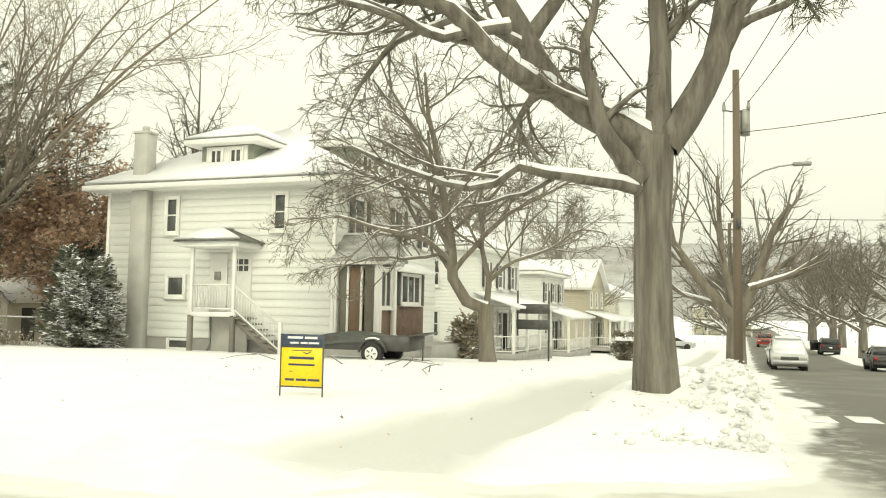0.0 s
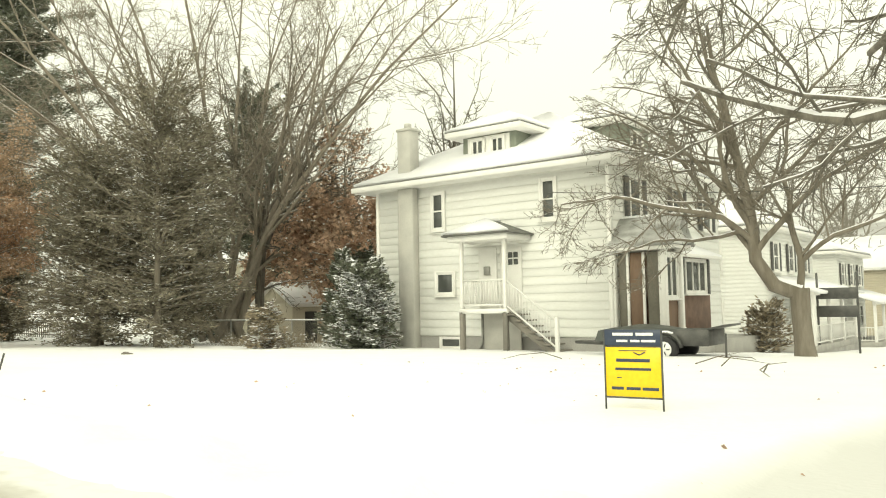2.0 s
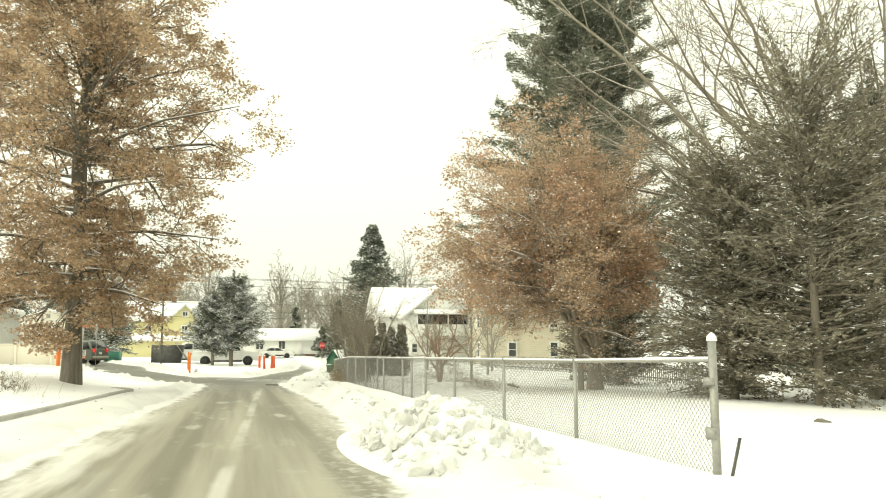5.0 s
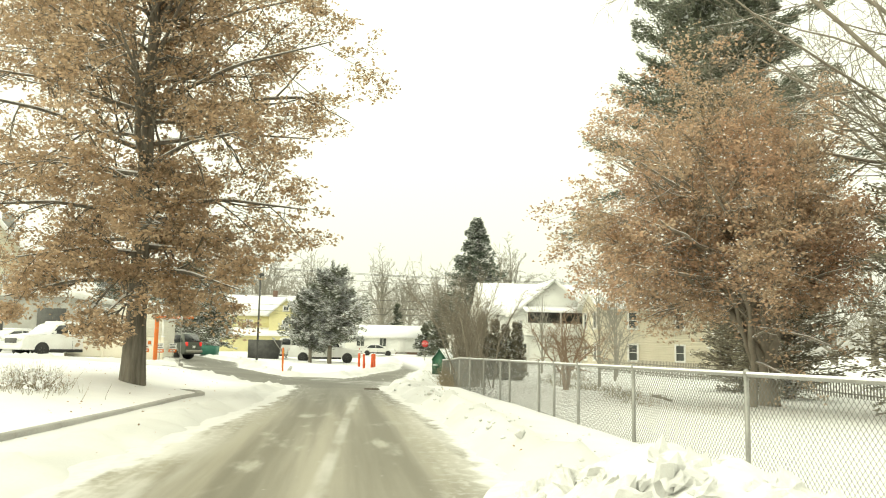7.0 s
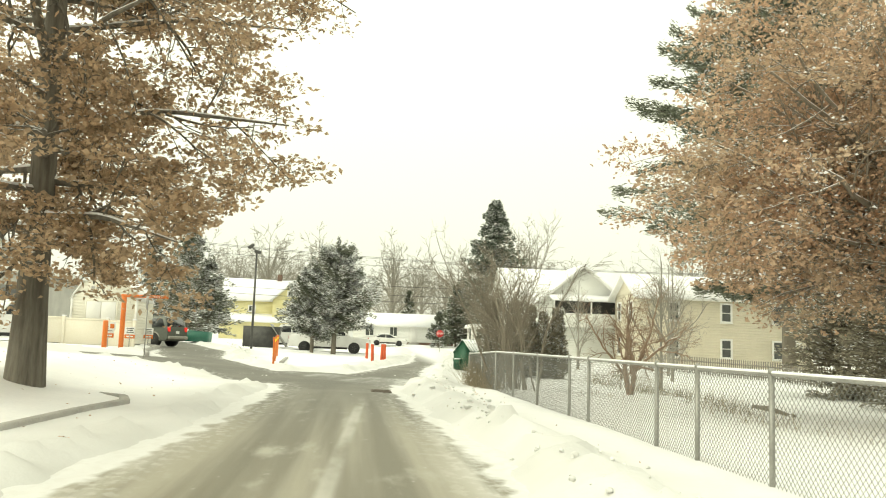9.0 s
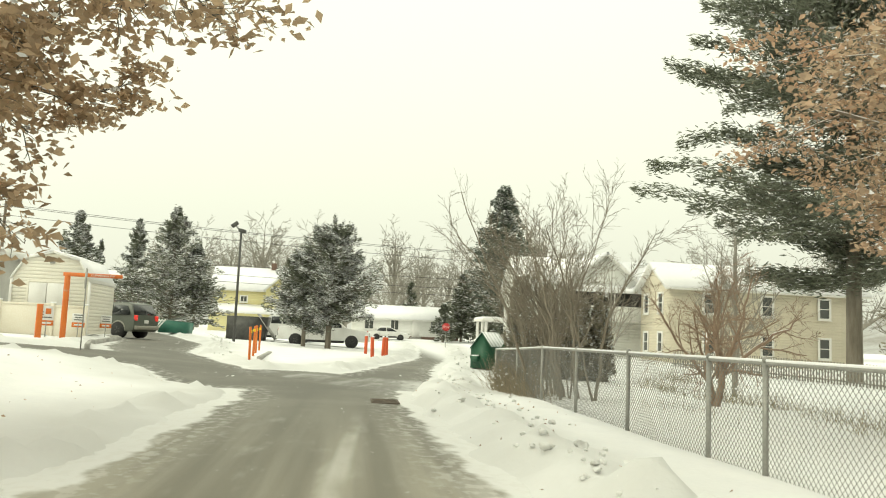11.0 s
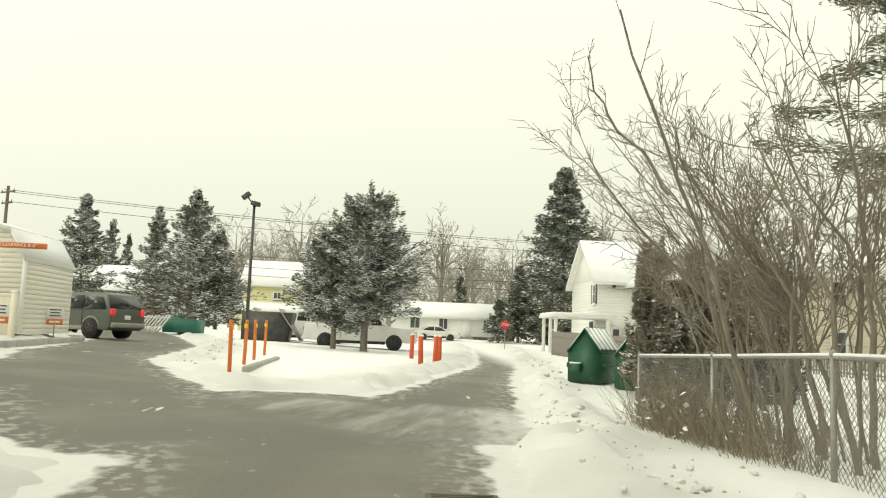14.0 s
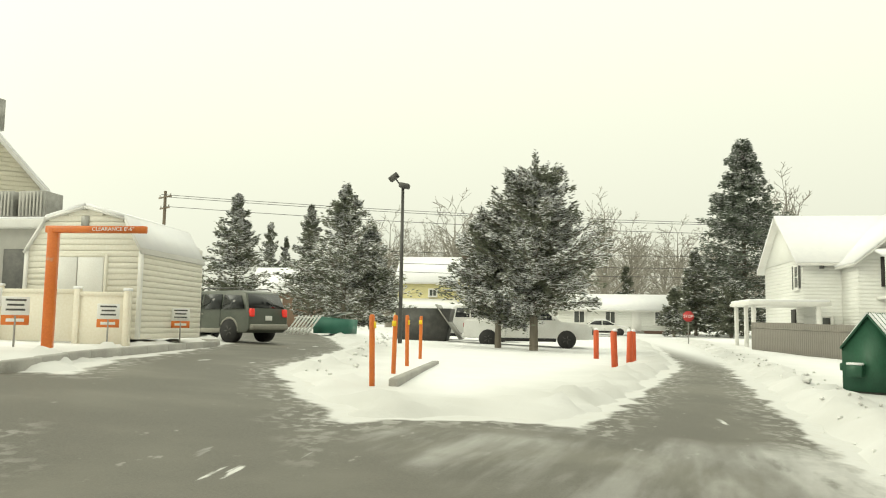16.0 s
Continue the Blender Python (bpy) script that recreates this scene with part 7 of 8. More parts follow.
make_car("snowy_sedan", on_land(-66.5, -16.0, 0.06), -38, "white sedan under a cover of snow", "sedan", CAR_WHITE, snow=True)
make_car("silver_suv", on_land(3.55, 51.0, 0.02), -90, "silver sport utility vehicle parked at the kerb, windscreen snowed over", "suv", CAR_SILVER, snow=True)
make_car("parked_car", on_land(3.6, 59.5, 0.02), -90, "white car parked behind the silver one under snow", "sedan", CAR_WHITE, snow=True)
blk = make_car("black_suv", on_land(9.6, 95, 0.02), 90, "black sport utility vehicle at the far kerb with its door open", "suv", CAR_BLACK)
part("open_door", Shape().box((0.95, 1.3, 0.95), (0.08, 0.85, 1.1), 20, b=0.03), CAR_BLACK, blk)
make_car("red_pickup", on_land(4.0, 122, 0.02), -90, "red pickup truck far down the street", "pickup", CAR_RED, category="pickup truck")
make_car("far_sedan", on_land(-6.2, 96, 0.02), 20, "pale sedan in a driveway off the street", "sedan", CAR_SILVER, snow=True)
make_car("far_suv", on_land(-8.5, 104, 0.02), 15, "grey sport utility vehicle in a driveway off the street", "suv", CAR_SILVER, snow=True)
make_car("right_kerb_car", on_land(9.0, 55, 0.02), 90, "dark car parked at the opposite kerb", "sedan", CAR_BLACK, snow=True)
make_car("ranch_car", on_land(-119.5, 8.6, 0.02), 90, "white car parked before the ranch house", "sedan", CAR_WHITE, snow=True)

# utility trailer with a tarpaulin, before the porch of the corner house
tr = thing("utility_trailer", on_land(-9.7, 23.6), 4, "dark utility trailer with a crumpled tarpaulin over its load", "trailer")
s = Shape()
for y in (-0.75, 0.75):
    s.box((0.1, y, 0.62), (2.9, 0.05, 0.42), b=0.01)
s.box((0.1, 0, 0.45), (2.9, 1.5, 0.07)).box((1.53, 0, 0.66), (0.05, 1.5, 0.45)).box((-1.33, 0, 0.62), (0.05, 1.5, 0.42))
part("box", s, STEEL_DARK, tr)
part("drawbar", Shape().tube([(-1.3, 0.6, 0.45), (-2.5, 0, 0.45)], 0.05, 6).tube([(-1.3, -0.6, 0.45), (-2.5, 0, 0.45)], 0.05, 6), STEEL_DARK, tr)
for y in (-0.92, 0.92):
    w = wheel(tr, 0.45, y, 0.33, 0.22, WHITE_PAINT)
    a = np.linspace(0.1, math.pi - 0.1, 10)
    part("mudguard", Shape().tube([(0.45 + math.cos(t) * 0.43, y, 0.33 + math.sin(t) * 0.43) for t in a], 0.05, 6), STEEL_DARK, tr)
    part("guard_snow", Shape().tube([(0.45 + math.cos(t) * 0.46, y, 0.36 + math.sin(t) * 0.43) for t in a[3:7]], 0.04, 6), SNOW_CLEAN, tr)
xs, ys = np.linspace(-1.55, 0.75, 24), np.linspace(-0.85, 0.85, 16)
X, Y = np.meshgrid(xs, ys, indexing="ij")
Z = 0.78 + 0.16 * np.exp(-((X + 0.3) / 0.9) ** 2) + 0.12 * (value_noise(X + 40, Y + 40, 0.5, 3) - 0.5) - 0.3 * smooth01((np.abs(Y) - 0.6) / 0.25)
i = np.arange(X.size).reshape(X.shape)
q = np.stack([i[:-1, :-1], i[1:, :-1], i[1:, 1:], i[:-1, 1:]], -1).reshape(-1, 4)
part("tarpaulin", raw_mesh("tarpaulin", np.stack([X, Y, Z], -1).reshape(-1, 3), [q], TARP, True), None, tr)
part("tailgate", Shape().box((1.75, 0, 0.9), (0.5, 1.5, 0.05), b=0.01, tilt=(0, -12, 0)), STEEL_DARK, tr)
part("jack", Shape().tube([(2.0, -0.85, 0.0), (2.0, -0.85, 0.75)], 0.03, 6), STEEL_DARK, tr)

# ---- board of the estate agent on the corner lot ----
sg = thing("estate_sign", on_land(-3.99, 9.51, -0.03), 6, "yellow and navy estate agent's board in a black frame", "sign")
sg.matrix_basis = sg.matrix_basis @ Matrix.Scale(0.93, 4)
for s in (-1, 1):
    part("leg", Shape().tube([(s * 0.305, 0, -0.25), (s * 0.305, 0, 0.98)], 0.011, 6), STEEL_DARK, sg)
for z in (0.12, 0.28, 0.81):
    part("rail", Shape().tube([(-0.305, 0, z), (0.305, 0, z)], 0.01, 6), STEEL_DARK, sg)
yel = part("panel", Shape().box((0, 0, 0.545), (0.59, 0.012, 0.51), b=0.004), YELLOW, sg, "yellow panel")
nav = part("rider", Shape().box((0, 0, 0.9), (0.63, 0.014, 0.165), b=0.004), NAVY, sg, "navy name panel")
for x, z, w, h in ((-0.1, 0.935, 0.22, 0.03), (0.13, 0.935, 0.18, 0.03), (-0.11, 0.865, 0.12, 0.024), (0.03, 0.865, 0.1, 0.024), (0.17, 0.865, 0.15, 0.024)):
    part("bar", Shape().box((x, -0.009, z), (w, 0.004, h), b=0.001), WHITE_PAINT, nav)
for x, z, w, h in ((0.0, 0.665, 0.36, 0.034), (0.0, 0.575, 0.38, 0.026), (-0.17, 0.375, 0.13, 0.03), (0.0, 0.375, 0.15, 0.03), (0.18, 0.375, 0.17, 0.03), (0.0, 0.765, 0.3, 0.008), (-0.15, 0.485, 0.05, 0.01)):
    part("bar", Shape().box((x, -0.008, z), (w, 0.004, h), b=0.001), NAVY, yel)
part("chevron", Shape().box((0.04, -0.008, 0.735), (0.07, 0.004, 0.012), b=0.001, tilt=(0, 25, 0)).box((0.1, -0.008, 0.735), (0.07, 0.004, 0.012), b=0.001, tilt=(0, -25, 0)), NAVY, yel)

# a stone and fallen twigs lying on the lawn's snow
rng = np.random.RandomState(2)
st = thing("lawn_stone", on_land(-22.1, 15.1, 0.05), 0, "small dark stone poking out of the lawn's snow", "stone")
bm = bmesh.new()
bmesh.ops.create_icosphere(bm, subdivisions=2, radius=0.2)
for v in bm.verts:
    v.co *= 0.75 + 0.5 * noise.noise(v.co * 6)
    v.co.z *= 0.8
me = bpy.data.meshes.new("stone")
bm.to_mesh(me)
bm.free()
me.materials.append(STONE)
part("stone", me, None, st)
for k, (x, y) in enumerate(((-6.3, 17.2), (-5.6, 16.6), (-7.2, 16.9), (-9.6, 18.0), (-4.4, 15.0))):
    tw = thing("fallen_twig", on_land(x, y, 0.16), k * 70, "thin fallen twig lying on the snow", "twig", "fallen twigs")
    part("twig", Shape().tube([(0, 0, 0), (0.4, 0.1, 0.14), (0.9, 0.05, 0.1), (1.3, 0.25, 0.02)], [0.012, 0.01, 0.008, 0.004], 5).tube([(0.4, 0.1, 0.14), (0.7, 0.4, 0.2)], [0.007, 0.003], 4), BARK, tw)

# heap of ploughed snow at the fence
hp = thing("snow_heap", (-19.3, 6.6, 0.0), 0, "heap of broken ploughed snow beside the lane", "snow heap")
xs, ys = np.linspace(-3.8, 3.7, 110), np.linspace(-1.5, 1.5, 48)
X, Y = np.meshgrid(xs, ys, indexing="ij")
d = np.sqrt((X / 3.2) ** 2 + (Y / 1.1) ** 2)
Z = 0.62 * smooth01(1.15 - d) * (0.75 + 0.5 * value_noise(X + 8, Y + 3, 0.9, 3)) + 0.16 * (value_noise(X, Y, 0.22, 3) - 0.45) * smooth01(1.35 - d) + 0.06 - 0.2 * smooth01(d - 1.0)
i = np.arange(X.size).reshape(X.shape)
q = np.stack([i[:-1, :-1], i[1:, :-1], i[1:, 1:], i[:-1, 1:]], -1).reshape(-1, 4)
part("mound", raw_mesh("mound", np.stack([X, Y, Z], -1).reshape(-1, 3), [q], SNOW, True), None, hp)


def lump_mesh(seed, size=1.0):
    bm = bmesh.new()
    bmesh.ops.create_icosphere(bm, subdivisions=2, radius=size)
    for v in bm.verts:
        v.co *= 0.7 + 0.8 * noise.noise(v.co * 2.1 + Vector((seed * 7.1, 0, 0)))
        v.co.z = min(v.co.z, 0.35 * size)
    me = bpy.data.meshes.new("lump")
    bm.to_mesh(me)
    bm.free()
    me.materials.append(SNOW)
    return me


LUMPS = [lump_mesh(k) for k in range(6)]
for k in range(230):
    a, r = rng.uniform(0, 2 * math.pi), math.sqrt(rng.rand())
    x, y = 3.3 * r * math.cos(a) + 0.2, 1.15 * r * math.sin(a) - 0.1
    z = 0.62 * float(smooth01(1.15 - r)) * 0.95 + 0.05
    o = new("lump", LUMPS[k % 6])
    o.parent = hp
    s = rng.uniform(0.04, 0.17)
    o.matrix_basis = pose(x, y, z, *rng.uniform(0, 360, 3)) @ Matrix.Diagonal((s * 1.4, s, s * 0.8, 1))
# clods thrown to the sides by the plough
cl = thing("snow_clods", (0, 0, 0), 0, "clods of ploughed snow along the fence and kerbs", "snow", kind="stuff")
V, F, at = [], [], 0
base = np.empty(len(LUMPS[0].vertices) * 3)
tri = np.empty(len(LUMPS[0].polygons) * 3, int)
LUMPS[0].polygons.foreach_get("vertices", tri)
for k in range(1700):
    LUMPS[k % 6].vertices.foreach_get("co", base)
    pick = k % 3 if k < 900 else 3
    if pick == 0:
        x = rng.uniform(-56, -14)
        y = 6.75 + rng.normal(0, 0.45) + 0.4 * float(smooth01((-40 - x) / 8))
    elif pick == 1:
        x, y = rng.normal(0.9, 0.5), rng.uniform(7.5, 34)
    elif pick == 3:
        y = 7.6 + 20 * rng.rand() ** 1.4
        x = rng.normal(1.25, 0.12) if rng.rand() < 0.45 else rng.normal(0.85, 0.33)
    else:
        x = rng.uniform(-92, -55)
        side = rng.rand() < 0.5
        y = (np.interp(-x, [55, 61, 68, 93], [8.3, 9.1, 10.2, 12.3]) if side else np.interp(-x, [56, 62, 75, 92], [0.0, -1.0, -2.8, -6.0])) + rng.normal(0, 0.35)
    if -22 < x < -15 and y < 8.2 and pick == 0:
        continue
    s = rng.uniform(0.015, 0.07) * (1.9 if rng.rand() < 0.12 else 1)
    if pick == 3:
        s *= 0.8
    m = np.array(Euler(rng.uniform(0, 6.3, 3)).to_matrix())
    V.append(base.reshape(-1, 3) @ m.T * (s * 1.0, s * 0.8, s * 0.6) + (x, y, float(snow_top(np.array([x]), np.array([y]))[0]) + s * 0.3))
    F.append(tri.reshape(-1, 3) + at)
    at += len(V[-1])
tagged(part("clod", raw_mesh("clod", np.concatenate(V), [np.concatenate(F)], SNOW), None, cl), kind="stuff")

# ---- the drive-through corner ----
bar = thing("clearance_bar", on_land(-57.3, -5.45, 0.05), 0, "orange clearance bar on a square orange post", "barrier")
part("post", Shape().box((0, 0, 1.12), (0.19, 0.19, 2.4), 20, b=0.02), ORANGE, bar)
arm = part("arm", Shape().box((0.0, 0.85, 2.3), (1.95, 0.1, 0.13), 93, b=0.012), ORANGE, bar)
txt = part("lettering", letters("CLEARANCE 8'-6\"", 0.105, 0.003, WHITE_PAINT), None, arm, "white lettering")
txt.matrix_basis = pose(0.0, 1.15, 2.3, 90, 0, 93) @ pose(0.06, 0, 0.058)


def little_sign(at, turn):
    s = thing("drive_sign", at, turn, "small white and orange sign on a stake in the snow", "sign", "drive signs")
    part("stake", Shape().tube([(0, 0, -0.15), (0.02, 0, 0.5)], 0.02, 6), GALV, s)
    face = part("board", Shape().box((0.015, 0, 0.68), (0.02, 0.46, 0.34), b=0.004), WHITE_PAINT, s)
    low = part("band", Shape().box((0.016, 0, 0.42), (0.02, 0.46, 0.18), b=0.004), ORANGE, s, "orange band")
    for k, w in enumerate((0.34, 0.28, 0.32)):
        part("bar", Shape().box((0.028, 0, 0.79 - k * 0.09), (0.004, w, 0.035), b=0.001), STEEL_DARK, face)
    part("bar", Shape().box((0.028, 0, 0.42), (0.004, 0.3, 0.06), b=0.001), WHITE_PAINT, low)


little_sign(on_land(-57.0, -5.92, 0.2), 34)
little_sign(on_land(-60.0, -5.82, 0.2), 30)
little_sign(on_land(-63.6, -5.85, 0.2), 28)
pq = thing("plaque_post", on_land(-55.6, -5.65, 0.1), 25, "short orange post with a small plaque", "sign")
pq.matrix_basis = pq.matrix_basis @ Matrix.Scale(0.9, 4)
part("post", Shape().box((0, 0, 0.6), (0.2, 0.2, 1.3), b=0.015), ORANGE, pq)
part("plaque", Shape().box((0.05, 0.28, 1.0), (0.03, 0.3, 0.36), b=0.006), WHITE_PAINT, pq)
part("plaque_bar", Shape().box((0.07, 0.28, 1.0), (0.004, 0.18, 0.2), b=0.001), ORANGE, pq)
sb = thing("road_sign", on_land(-52.4, -3.28), 0, "bare grey back of a road sign on a steel post", "sign")
sb.matrix_basis = sb.matrix_basis @ Matrix.Scale(0.92, 4)
part("post", Shape().box((0, 0, 1.2), (0.05, 0.03, 2.7), b=0.006), GALV, sb)
oct8 = [(0.36 * math.cos(math.pi / 8 + k * math.pi / 4), 2.25 + 0.36 * math.sin(math.pi / 8 + k * math.pi / 4)) for k in range(8)]
o = part("plate", Shape().prism(oct8, -0.03, -0.02, "y"), GALV, sb)
o.matrix_basis = pose(0, 0, 0, 0, 0, 22)

# orange bollards on the island
post_l = Shape().tube([(0, 0, -0.2), (0, 0, 1.1), (0, 0, 1.13)], [0.043, 0.043, 0.03], 12).mesh("bollard", ORANGE)
for x, y, lean in ((-55.45, 1.14, 1), (-58.1, 0.95, -1), (-60.6, 0.76, 0.5), (-63.6, 0.56, -0.5)):
    b = thing("slim_bollard", on_land(x, y, 0.06), 0, "slim orange post on the snowy island", "bollard", "orange posts")
    p = part("pipe", post_l, None, b)
    p.matrix_basis = pose(0, 0, 0, lean, lean, 0)
    part("band", Shape().tube([(0, 0, 0.92), (0, 0, 1.02)], 0.046, 12), YELLOW, b)
post_r = Shape().tube([(0, 0, -0.2), (0, 0, 0.95), (0, 0, 1.0)], [0.082, 0.082, 0.05], 14).mesh("bollard", ORANGE_RED)
for x, y, lean in ((-69.15, 5.22, 0), (-64.3, 5.43, 2), (-66.5, 5.98, -2), (-67.3, 6.18, 1)):
    b = thing("thick_bollard", on_land(x, y, 0.06), 0, "thick red-orange bollard capped with snow", "bollard", "red bollards")
    p = part("pipe", post_r, None, b)
    p.matrix_basis = pose(0, 0, 0, lean, 0, 0)
    part("cap_snow", Shape().tube([(0, 0, 0.98), (0, 0, 1.02), (0, 0, 1.05)], [0.075, 0.06, 0.02], 10), SNOW_CLEAN, b)

# gambrel shed
sh = thing("gambrel_shed", on_land(-63.6, -7.6, 0.2), 1.5, "cream gambrel-roofed shed with white double doors", "shed")
hw, hl, ez = 1.48, 1.83, 2.13
prof = [(-hw, 0), (hw, 0), (hw, ez), (hw - 0.45, ez + 0.78), (0, ez + 1.06), (-hw + 0.45, ez + 0.78), (-hw, ez)]
part("wall", Shape().prism(prof, -hl, hl, "x"), SHED_CREAM, sh)
s = Shape()
rows = 15
for k in range(rows):
    z = k * ez / rows
    for side in (-1, 1):
        s.box((0, side * (hw + 0.012), z + ez / rows / 2), (2 * hl, 0.03, ez / rows - 0.005), b=0.003, tilt=(side * 3.5, 0, 0))
for k in range(22):
    z = 0.07 + k * 0.143
    w = hw if z < ez else max(0.1, np.interp(z, [ez, ez + 0.78, ez + 1.06], [hw, hw - 0.45, 0]))
    s.box((hl + 0.012, 0, z), (0.03, 2 * w, 0.138), b=0.003, tilt=(0, -3.5, 0))
tagged(part("siding", s, SHED_CREAM, sh), kind="stuff")
r = Shape()
for side in (-1, 1):
    r.slab([(-hl - 0.1, side * (hw + 0.08), ez - 0.04), (hl + 0.1, side * (hw + 0.08), ez - 0.04), (hl + 0.1, side * (hw - 0.42), ez + 0.82), (-hl - 0.1, side * (hw - 0.42), ez + 0.82)], 0.06)
    r.slab([(-hl - 0.1, side * (hw - 0.42), ez + 0.82), (hl + 0.1, side * (hw - 0.42), ez + 0.82), (hl + 0.1, 0, ez + 1.12), (-hl - 0.1, 0, ez + 1.12)], 0.06)
rf = part("roof", r, TRIM, sh)
r = Shape()
for side in (-1, 1):
    r.slab([(-hl - 0.08, side * (hw + 0.02), ez + 0.1), (hl + 0.08, side * (hw + 0.02), ez + 0.1), (hl + 0.08, side * (hw - 0.45), ez + 0.88), (-hl - 0.08, side * (hw - 0.45), ez + 0.88)], 0.05)
    r.slab([(-hl - 0.08, side * (hw - 0.45), ez + 0.89), (hl + 0.08, side * (hw - 0.45), ez + 0.89), (hl + 0.08, 0, ez + 1.2), (-hl - 0.08, 0, ez + 1.2)], 0.07)
part("roof_snow", r, SNOW_CLEAN, rf)
for y in (-0.46, 0.22):
    part("door", Shape().box((hl + 0.06, y, 1.05), (0.05, 0.66, 1.85), b=0.01), TRIM, sh)
part("door_frame", Shape().box((hl + 0.05, -0.84, 1.05), (0.05, 0.08, 2.0)).box((hl + 0.05, 0.6, 1.05), (0.05, 0.08, 2.0)).box((hl + 0.05, -0.12, 2.02), (0.05, 1.36, 0.08)), SHED_CREAM, sh)
part("latch", Shape().box((hl + 0.1, -0.06, 0.95), (0.04, 0.05, 0.12)), STEEL_DARK, sh)
part("gable_vent", Shape().box((hl + 0.04, 0, ez + 0.75), (0.04, 0.2, 0.24)), GALV, sh)
for y in (-hw, hw):
    part("corner_trim", Shape().box((hl + 0.02, y, ez / 2), (0.1, 0.1, ez)), TRIM, sh)

# cream vinyl fence before the shed
vf = thing("vinyl_fence", (0, 0, 0), 0, "low cream vinyl fence by the shed", "fence")
VP = [(-60.7, -10.9), (-60.75, -9.0), (-60.8, -7.05), (-60.85, -5.85)]
for x, y in VP:
    z = float(land(x, y))
    p = part("post", Shape().box((x, y, z + 0.65), (0.14, 0.14, 1.45), b=0.01), VINYL, vf)
    part("post_cap", Shape().box((x, y, z + 1.4), (0.17, 0.17, 0.06), b=0.02), SNOW_CLEAN, p)
for (ax, ay), (bx, by) in zip(VP, VP[1:]):
    z = float(land((ax + bx) / 2, (ay + by) / 2))
    ln, an = math.hypot(bx - ax, by - ay), math.degrees(math.atan2(by - ay, bx - ax))
    part("panel", Shape().box(((ax + bx) / 2, (ay + by) / 2, z + 0.7), (ln - 0.1, 0.05, 1.15), an, b=0.01), VINYL, vf)
    part("rail", Shape().box(((ax + bx) / 2, (ay + by) / 2, z + 1.28), (ln - 0.1, 0.09, 0.1), an, b=0.01), VINYL, vf)

# the store with its rooftop units
store = thing("store_building", (0, -1.4, -0.5), 0, "cream gabled store with grey walls and rooftop air units", "building")
part("wall", Shape().box((-76.0, -21.8, 3.0), (11.4, 18.6, 4.4)), STUCCO, store)
part("fascia", Shape().box((-75.9, -21.7, 5.1), (11.9, 19.2, 0.3), b=0.03), TRIM, store)
part("roof_snow", Shape().box((-75.9, -21.7, 5.3), (11.7, 19.0, 0.1), b=0.03), SNOW_CLEAN, store)
for y in (-13.8, -15.1, -16.5):
    u = part("air_unit", Shape().box((-71.2, y, 5.9), (1.1, 1.1, 1.0), b=0.03), GALV, store, "grey louvred air unit")
    for k in range(7):
        part("louvre", Shape().box((-70.58, y - 0.42 + k * 0.14, 5.9), (0.03, 0.07, 0.9), b=0.006), STUCCO, u)
# its gabled hall, turned towards the drive
hall = pose(-72.3, -21.3, 0.45, 0, 0, 214)
g = part("gable_wall", Shape().prism([(-5.5, 3.0), (5.5, 3.0), (5.5, 6.9), (0, 13.1), (-5.5, 6.9)], 0.0, 9.0, "x"), CREAM, store, "cream clapboard gable")
g.matrix_basis = hall
for k in range(36):
    z = 5.4 + k * 0.2
    w = 5.5 if z < 6.9 else 5.5 * (13.1 - z) / 6.2
    if w > 0.2:
        b = part("clapboard", Shape().box((-0.012, 0, z), (0.03, 2 * w, 0.185), b=0.004, tilt=(0, 5, 0)), CREAM, g)
for s in (-1, 1):
    e = [(-0.45, s * 6.0, 6.35), (9.3, s * 6.0, 6.35), (9.3, 0, 13.1), (-0.45, 0, 13.1)]
    r = part("roof_slope", Shape().slab([(x, y, z + 0.16) for x, y, z in e], 0.12), TRIM, store)
    r.matrix_basis = hall
    r = part("slope_snow", Shape().slab([(x, y, z + 0.3) for x, y, z in e], 0.1), SNOW_CLEAN, store)
    r.matrix_basis = hall
u = part("roof_vent", Shape().tube([(0.3, -3.6, 9.3), (0.3, -3.6, 10.6)], 0.4, 12), GALV, store)
u.matrix_basis = hall
for y in (-13.6, -17.5, -21.5):
    part("panel", Shape().box((-70.27, y, 2.7), (0.05, 1.8, 3.0), b=0.01), STEEL_DARK, store)

# lamp post with two floodlights
lp = thing("flood_lamp_post", on_land(-75.0, -2.1), 0, "tall dark lamp post with two floodlights", "lamp post")
part("pole", Shape().tube([(0, 0, -0.2), (0, 0, 6.3)], [0.085, 0.06], 10), STEEL_DARK, lp)
for s, tz in ((-1, 38), (1, -12)):
    h = part("floodlight", Shape().box((0.05, -0.1 + s * 0.22 - 0.05, 6.4 + (0.35 if s < 0 else 0)), (0.3, 0.42, 0.2), b=0.03, tilt=(tz, 0, 0)), STEEL_DARK, lp)
part("bracket", Shape().tube([(0, -0.35, 6.75), (0, 0, 6.3), (0, 0.2, 6.3)], 0.03, 6), STEEL_DARK, lp)


